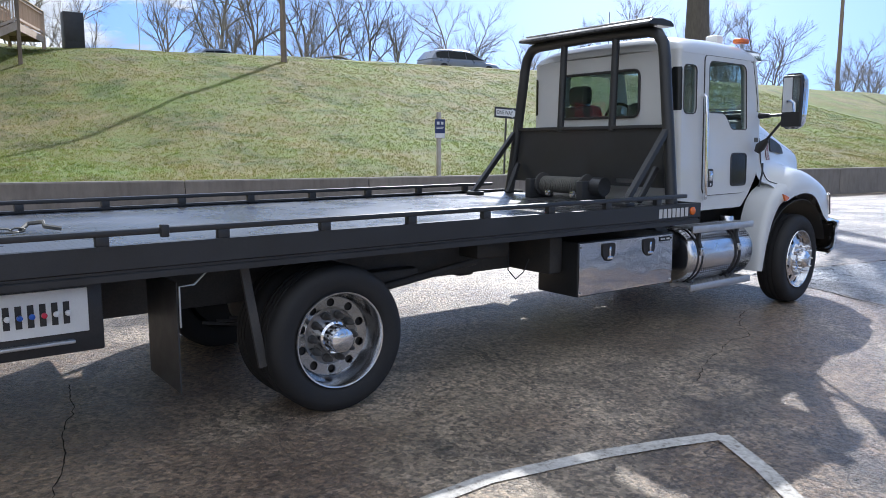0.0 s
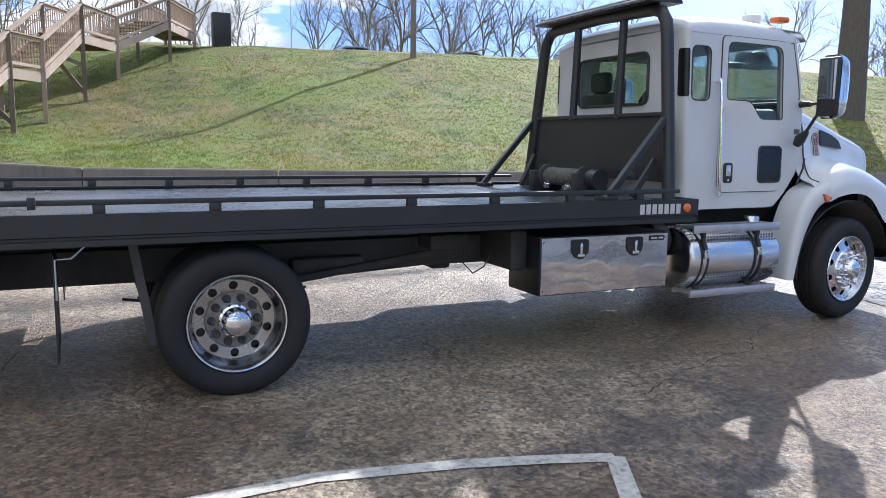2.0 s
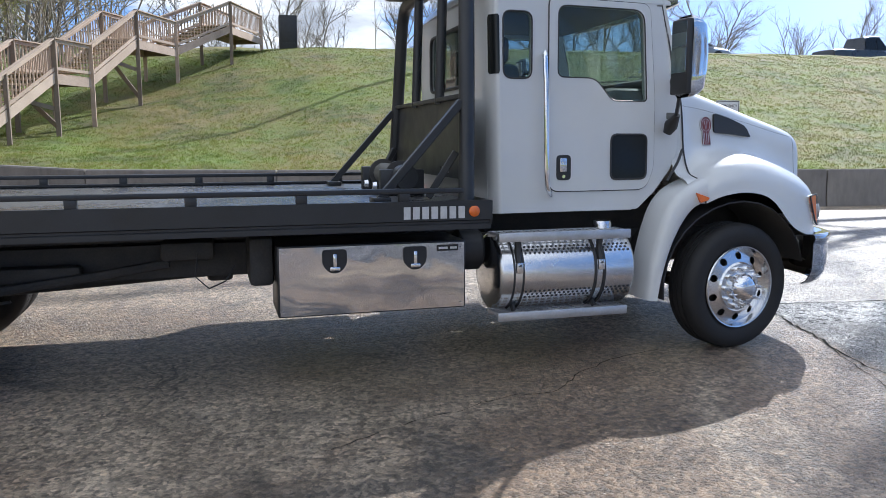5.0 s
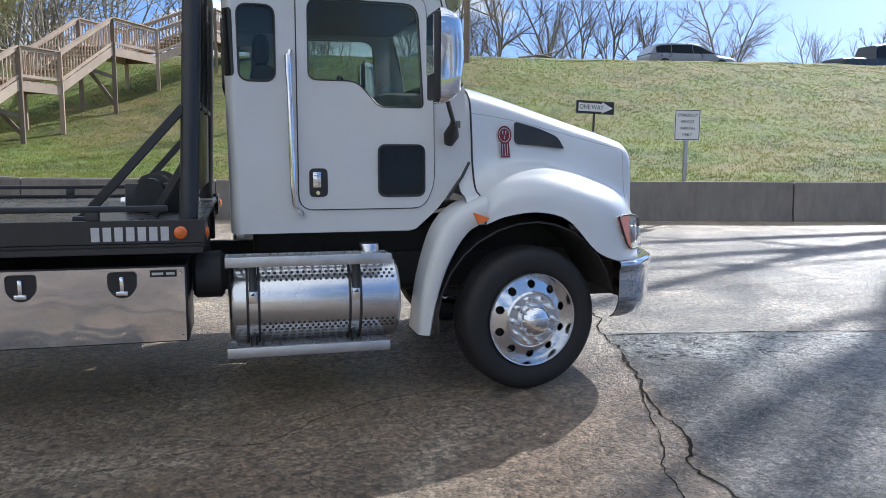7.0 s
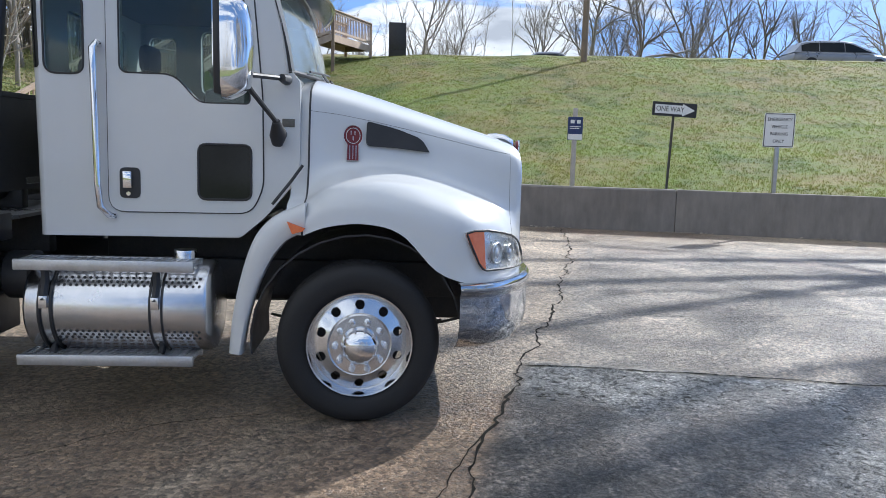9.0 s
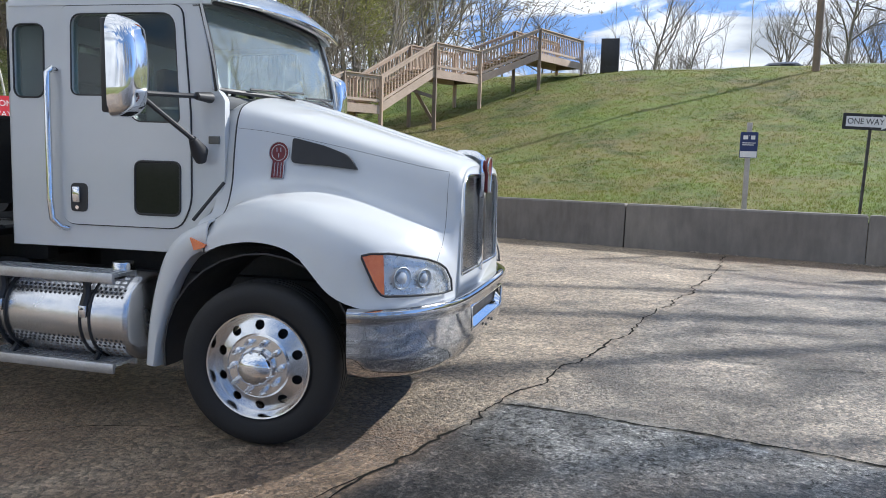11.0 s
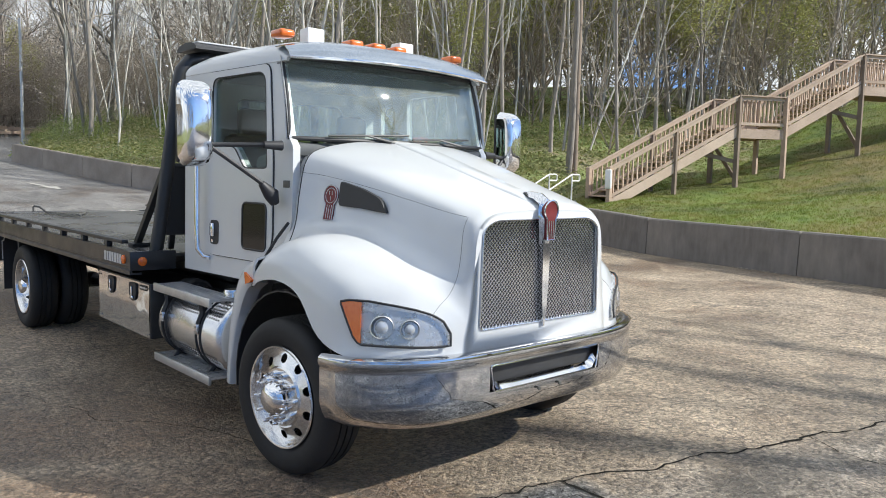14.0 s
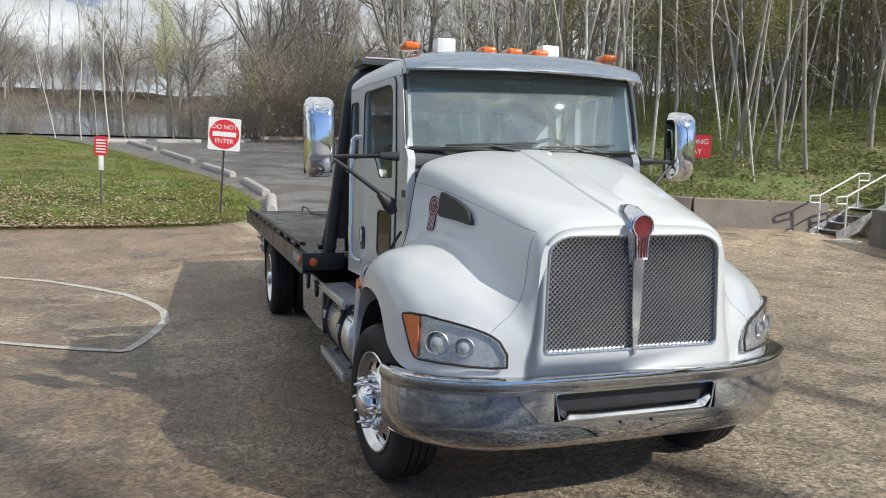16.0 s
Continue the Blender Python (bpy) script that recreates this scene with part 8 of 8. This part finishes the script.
# ---- parked vehicles on top of the bank ----
def parked_car(label, paint, x, y, turn, length, height, kind="suv"):
    ob = thing("parked_car", label, "car", "parked cars", at=pose(x, y, ground_z(x, y), 0, 0, turn))
    L, H, W = length / 2, height, 0.92
    belt = H * 0.60
    stations = [(-L, 0.45, belt * 0.80, 0.80), (-L + 0.06, 0.36, belt * 0.96, 0.88), (-L + 0.5, 0.30, belt, W), (0, 0.28, belt, W), (L - 1.3, 0.30, belt * 0.97, W), (L - 0.35, 0.34, belt * 0.86, 0.86), (L - 0.03, 0.42, belt * 0.72, 0.76)]
    rows = []
    for sx, z0, z1, w in stations:
        rows.append([(sx, -w * 0.9, z0), (sx, -w, (z0 + z1) * 0.5), (sx, -w * 0.97, z1 - 0.05), (sx, -w * 0.88, z1), (sx, 0, z1 + 0.03), (sx, w * 0.88, z1), (sx, w * 0.97, z1 - 0.05), (sx, w, (z0 + z1) * 0.5), (sx, w * 0.9, z0), (sx, -w * 0.9, z0)])
    bm = B()
    vs = sheet(bm, rows)
    bm.faces.new(vs[0][:-1])
    bm.faces.new(vs[-1][:-1][::-1])
    part("body", bm, paint, ob, "", 35)
    if kind == "pickup":
        cab = [(-0.5, 0.0), (-0.35, 0.9), (0.15, 1.0), (0.75, 1.0), (1.35, 0.05)]
    elif kind == "suv":
        cab = [(-L + 0.03, 0.0), (-L + 0.42, 0.80), (-L + 0.75, 0.92), (-L + 1.35, 1.0), (-0.1, 1.0), (0.35, 0.9), (0.8, 0.55), (1.45, 0.03)]
    else:
        cab = [(-L + 0.6, 0.05), (-L + 1.25, 0.9), (-0.2, 1.0), (0.3, 0.95), (1.2, 0.05)]
    rows = []
    for sx, f in cab:
        z = belt + (H - belt) * f
        w = lerp(0.84, 0.64, f)
        rows.append([(sx, -0.84, belt - 0.02), (sx, -w, z - 0.05 * f), (sx, -w * 0.85, z), (sx, w * 0.85, z), (sx, w, z - 0.05 * f), (sx, 0.84, belt - 0.02)])
    bm = B()
    sheet(bm, rows)
    part("cabin", bm, paint, ob, "", 35)
    for s in (-1, 1):
        # glass follows the roof line, split by slim pillars
        lo, hi = cab[1][0] - 0.06, cab[-1][0] - 0.22
        cuts = [lo + (hi - lo) * q for q in ((0, 0.26, 0.62, 1) if kind != "pickup" else (0, 0.55, 1))]
        for u0, u1 in zip(cuts, cuts[1:]):
            us = [lerp(u0 + 0.025, u1 - 0.025, k / 5) for k in range(6)]
            top = [(u, max(belt + (H - belt) * along(cab, u) - 0.12, belt + 0.06)) for u in us]
            bm = B()
            plate(bm, [(us[-1], belt + 0.05), (us[0], belt + 0.05)][::-1] + top[::-1], [], lambda u, v: (u, s * (0.85 - 0.20 * (v - belt) / (H - belt) + 0.012), v), (0, -s * 0.02, 0))
            part("side_window", bm, M_DARKGLASS, ob, smooth=0)
        for wx in (-L + 0.85, L - 0.95):
            bm = B()
            lathe(bm, [(0.0, -0.01), (0.2, -0.01), (0.22, 0.0), (0.33, 0.0), (0.345, 0.04), (0.345, 0.18), (0.32, 0.21), (0, 0.21)], 24, pose(wx, s * 0.93, 0.345, 0, 0, 0 if s < 0 else 180))
            part("wheel", bm, M_RUBBER, ob)
    return ob


M_SILVER = surface("silver_car_paint", (0.30, 0.305, 0.32), (0.36, 0.365, 0.38), 0.3, 0.6, 2, 200, 0.05, 0.02, 0.0005, coat=0.6)
M_DARKCAR = surface("dark_car_paint", (0.03, 0.035, 0.045), (0.045, 0.05, 0.06), 0.3, 0.3, 2, 200, 0.05, 0.02, 0.0005, coat=0.6)
M_GREYCAR = surface("grey_car_paint", (0.12, 0.13, 0.15), (0.16, 0.17, 0.19), 0.3, 0.5, 2, 200, 0.05, 0.02, 0.0005, coat=0.6)
parked_car("silver sport utility car parked behind the crest", M_SILVER, 21.3, 31.9, -4, 5.0, 1.52)
parked_car("dark grey saloon car parked behind the crest", M_GREYCAR, 8.1, 36.2, 4, 4.5, 1.42, "saloon")
parked_car("dark pickup truck parked behind the crest", M_DARKCAR, 32.9, 31.6, 2, 5.4, 2.08, "pickup")


# ---- grass tufts and fallen leaves ----
def scatter_blades(name, label, spots, height, material, category):
    """Many small blades as one sheet of stuff; spots: (x, y, z)."""
    v, f = [], []
    r = random.Random(17)
    for x, y, z in spots:
        for k in range(5):
            a = r.uniform(0, 2 * math.pi)
            w, h = r.uniform(0.005, 0.010), height * r.uniform(0.5, 1.4)
            dx, dy = math.cos(a), math.sin(a)
            lx, ly = r.gauss(0, 0.5) * h, r.gauss(0, 0.5) * h
            ox, oy = x + r.gauss(0, 0.035), y + r.gauss(0, 0.035)
            i = len(v)
            v += [(ox - dx * w, oy - dy * w, z - 0.02), (ox + dx * w, oy + dy * w, z - 0.02), (ox + lx, oy + ly, z + h)]
            f.append((i, i + 1, i + 2))
    me = bpy.data.meshes.new(name)
    me.from_pydata(v, [], f)
    me.materials.append(material)
    return tagged(new(name, me), label, category, kind="stuff")


spots = []
while len(spots) < 100000:
    x = -11 + 48 * rng.random() ** 1.15
    d = 0.35 + 20 * rng.random() ** 1.25
    y = along(EDGE, x) + d
    if noise.noise(Vector((x * 0.9, y * 0.9, 4.0))) + rng.uniform(-0.9, 0.9) > -0.4:
        spots.append((x, y, ground_z(x, y)))
scatter_blades("grass", "short patchy spring grass on the bank", spots, 0.042, M_BLADES, "grass")
spots = []
while len(spots) < 34000:
    x, y = -13.6 - 36 * rng.random() ** 1.7, -0.3 - 16 * rng.random()
    if y < island_edge(x) - 0.05:
        spots.append((x, y, verge_z(x, y)))
scatter_blades("verge_grass", "short green grass on the verge", spots, 0.05, M_BLADES, "grass")
v, f = [], []
for k in range(14000):
    x, y = -13.6 - 8 * rng.random() ** 3, -1.2 - 12 * rng.random() ** 0.6
    if y > island_edge(x) - 0.1:
        continue
    z = verge_z(x, y) + 0.03
    a, s = rng.uniform(0, 6.3), rng.uniform(0.02, 0.05)
    i = len(v)
    v += [(x + s * math.cos(a + q), y + s * math.sin(a + q) * 0.8, z + rng.uniform(0, 0.04)) for q in (0, 1.57, 3.14, 4.71)]
    f.append((i, i + 1, i + 2, i + 3))
me = bpy.data.meshes.new("fallen_leaves")
me.from_pydata(v, [], f)
me.materials.append(surface("dry_fallen_leaves", (0.30, 0.20, 0.12), (0.52, 0.42, 0.30), 0.8, 0.0, 8, 60, 0.1, 0.0))
tagged(new("fallen_leaves", me), "dry tan fallen leaves on the verge", "leaves", kind="stuff")

# low undergrowth on the woodland slope: leaves, dead leaves and stems close to the ground
M_UNDER = leaf_material("woodland_undergrowth_leaves", (0.19, 0.225, 0.07), (0.46, 0.44, 0.21))
v, f = [], []
r2 = random.Random(29)
while len(f) < 90000:
    x = -11.2 - 40 * r2.random() ** 1.3
    d = 0.4 + 24 * r2.random() ** 1.3
    y = along(EDGE, x) + d
    lush = noise.noise(Vector((x * 0.5, y * 0.5, 8.0))) + 0.5 * noise.noise(Vector((x * 1.7, y * 1.7, 2.0)))
    if lush + r2.uniform(-0.5, 0.5) < -0.15:
        continue
    gz = ground_z(x, y)
    hh = 0.12 + 0.55 * max(0, lush)
    for k in range(4):
        c = Vector((x + r2.gauss(0, 0.14), y + r2.gauss(0, 0.14), gz + 0.02 + hh * r2.random() ** 1.3))
        a = Vector((r2.gauss(0, 1), r2.gauss(0, 1), r2.gauss(0, 0.5))).normalized()
        b = a.orthogonal().normalized()
        s = r2.uniform(0.03, 0.085)
        i = len(v)
        v += [c - a * s, c + b * s * 0.5, c + a * s, c - b * s * 0.5]
        f.append((i, i + 1, i + 2, i + 3))
me = bpy.data.meshes.new("undergrowth")
me.from_pydata([tuple(q) for q in v], [], f)
me.materials.append(M_UNDER)
tagged(new("undergrowth", me), "low green and tan leafy undergrowth on the woodland slope", "undergrowth", kind="stuff")

# dead leaves and grit gathered along the foot of the barrier
v, f = [], []
for k in range(900):
    x = r2.uniform(-9, 16)
    heap = noise.noise(Vector((x * 0.8, 0, 6)))
    if heap < r2.uniform(-0.1, 0.45):
        continue
    y = along(EDGE, x) - 0.24 - abs(r2.gauss(0, 0.10))
    z = lot_z(x, y) + 0.008
    a, s = r2.uniform(0, 6.3), r2.uniform(0.015, 0.045)
    i = len(v)
    v += [(x + s * math.cos(a + q), y + s * math.sin(a + q) * 0.8, z + r2.uniform(0, 0.03)) for q in (0, 1.57, 3.14, 4.71)]
    f.append((i, i + 1, i + 2, i + 3))
me = bpy.data.meshes.new("leaf_litter")
me.from_pydata(v, [], f)
me.materials.append(M_BRUSH)
tagged(new("leaf_litter", me), "dry leaf litter along the foot of the barrier", "leaves", kind="stuff")
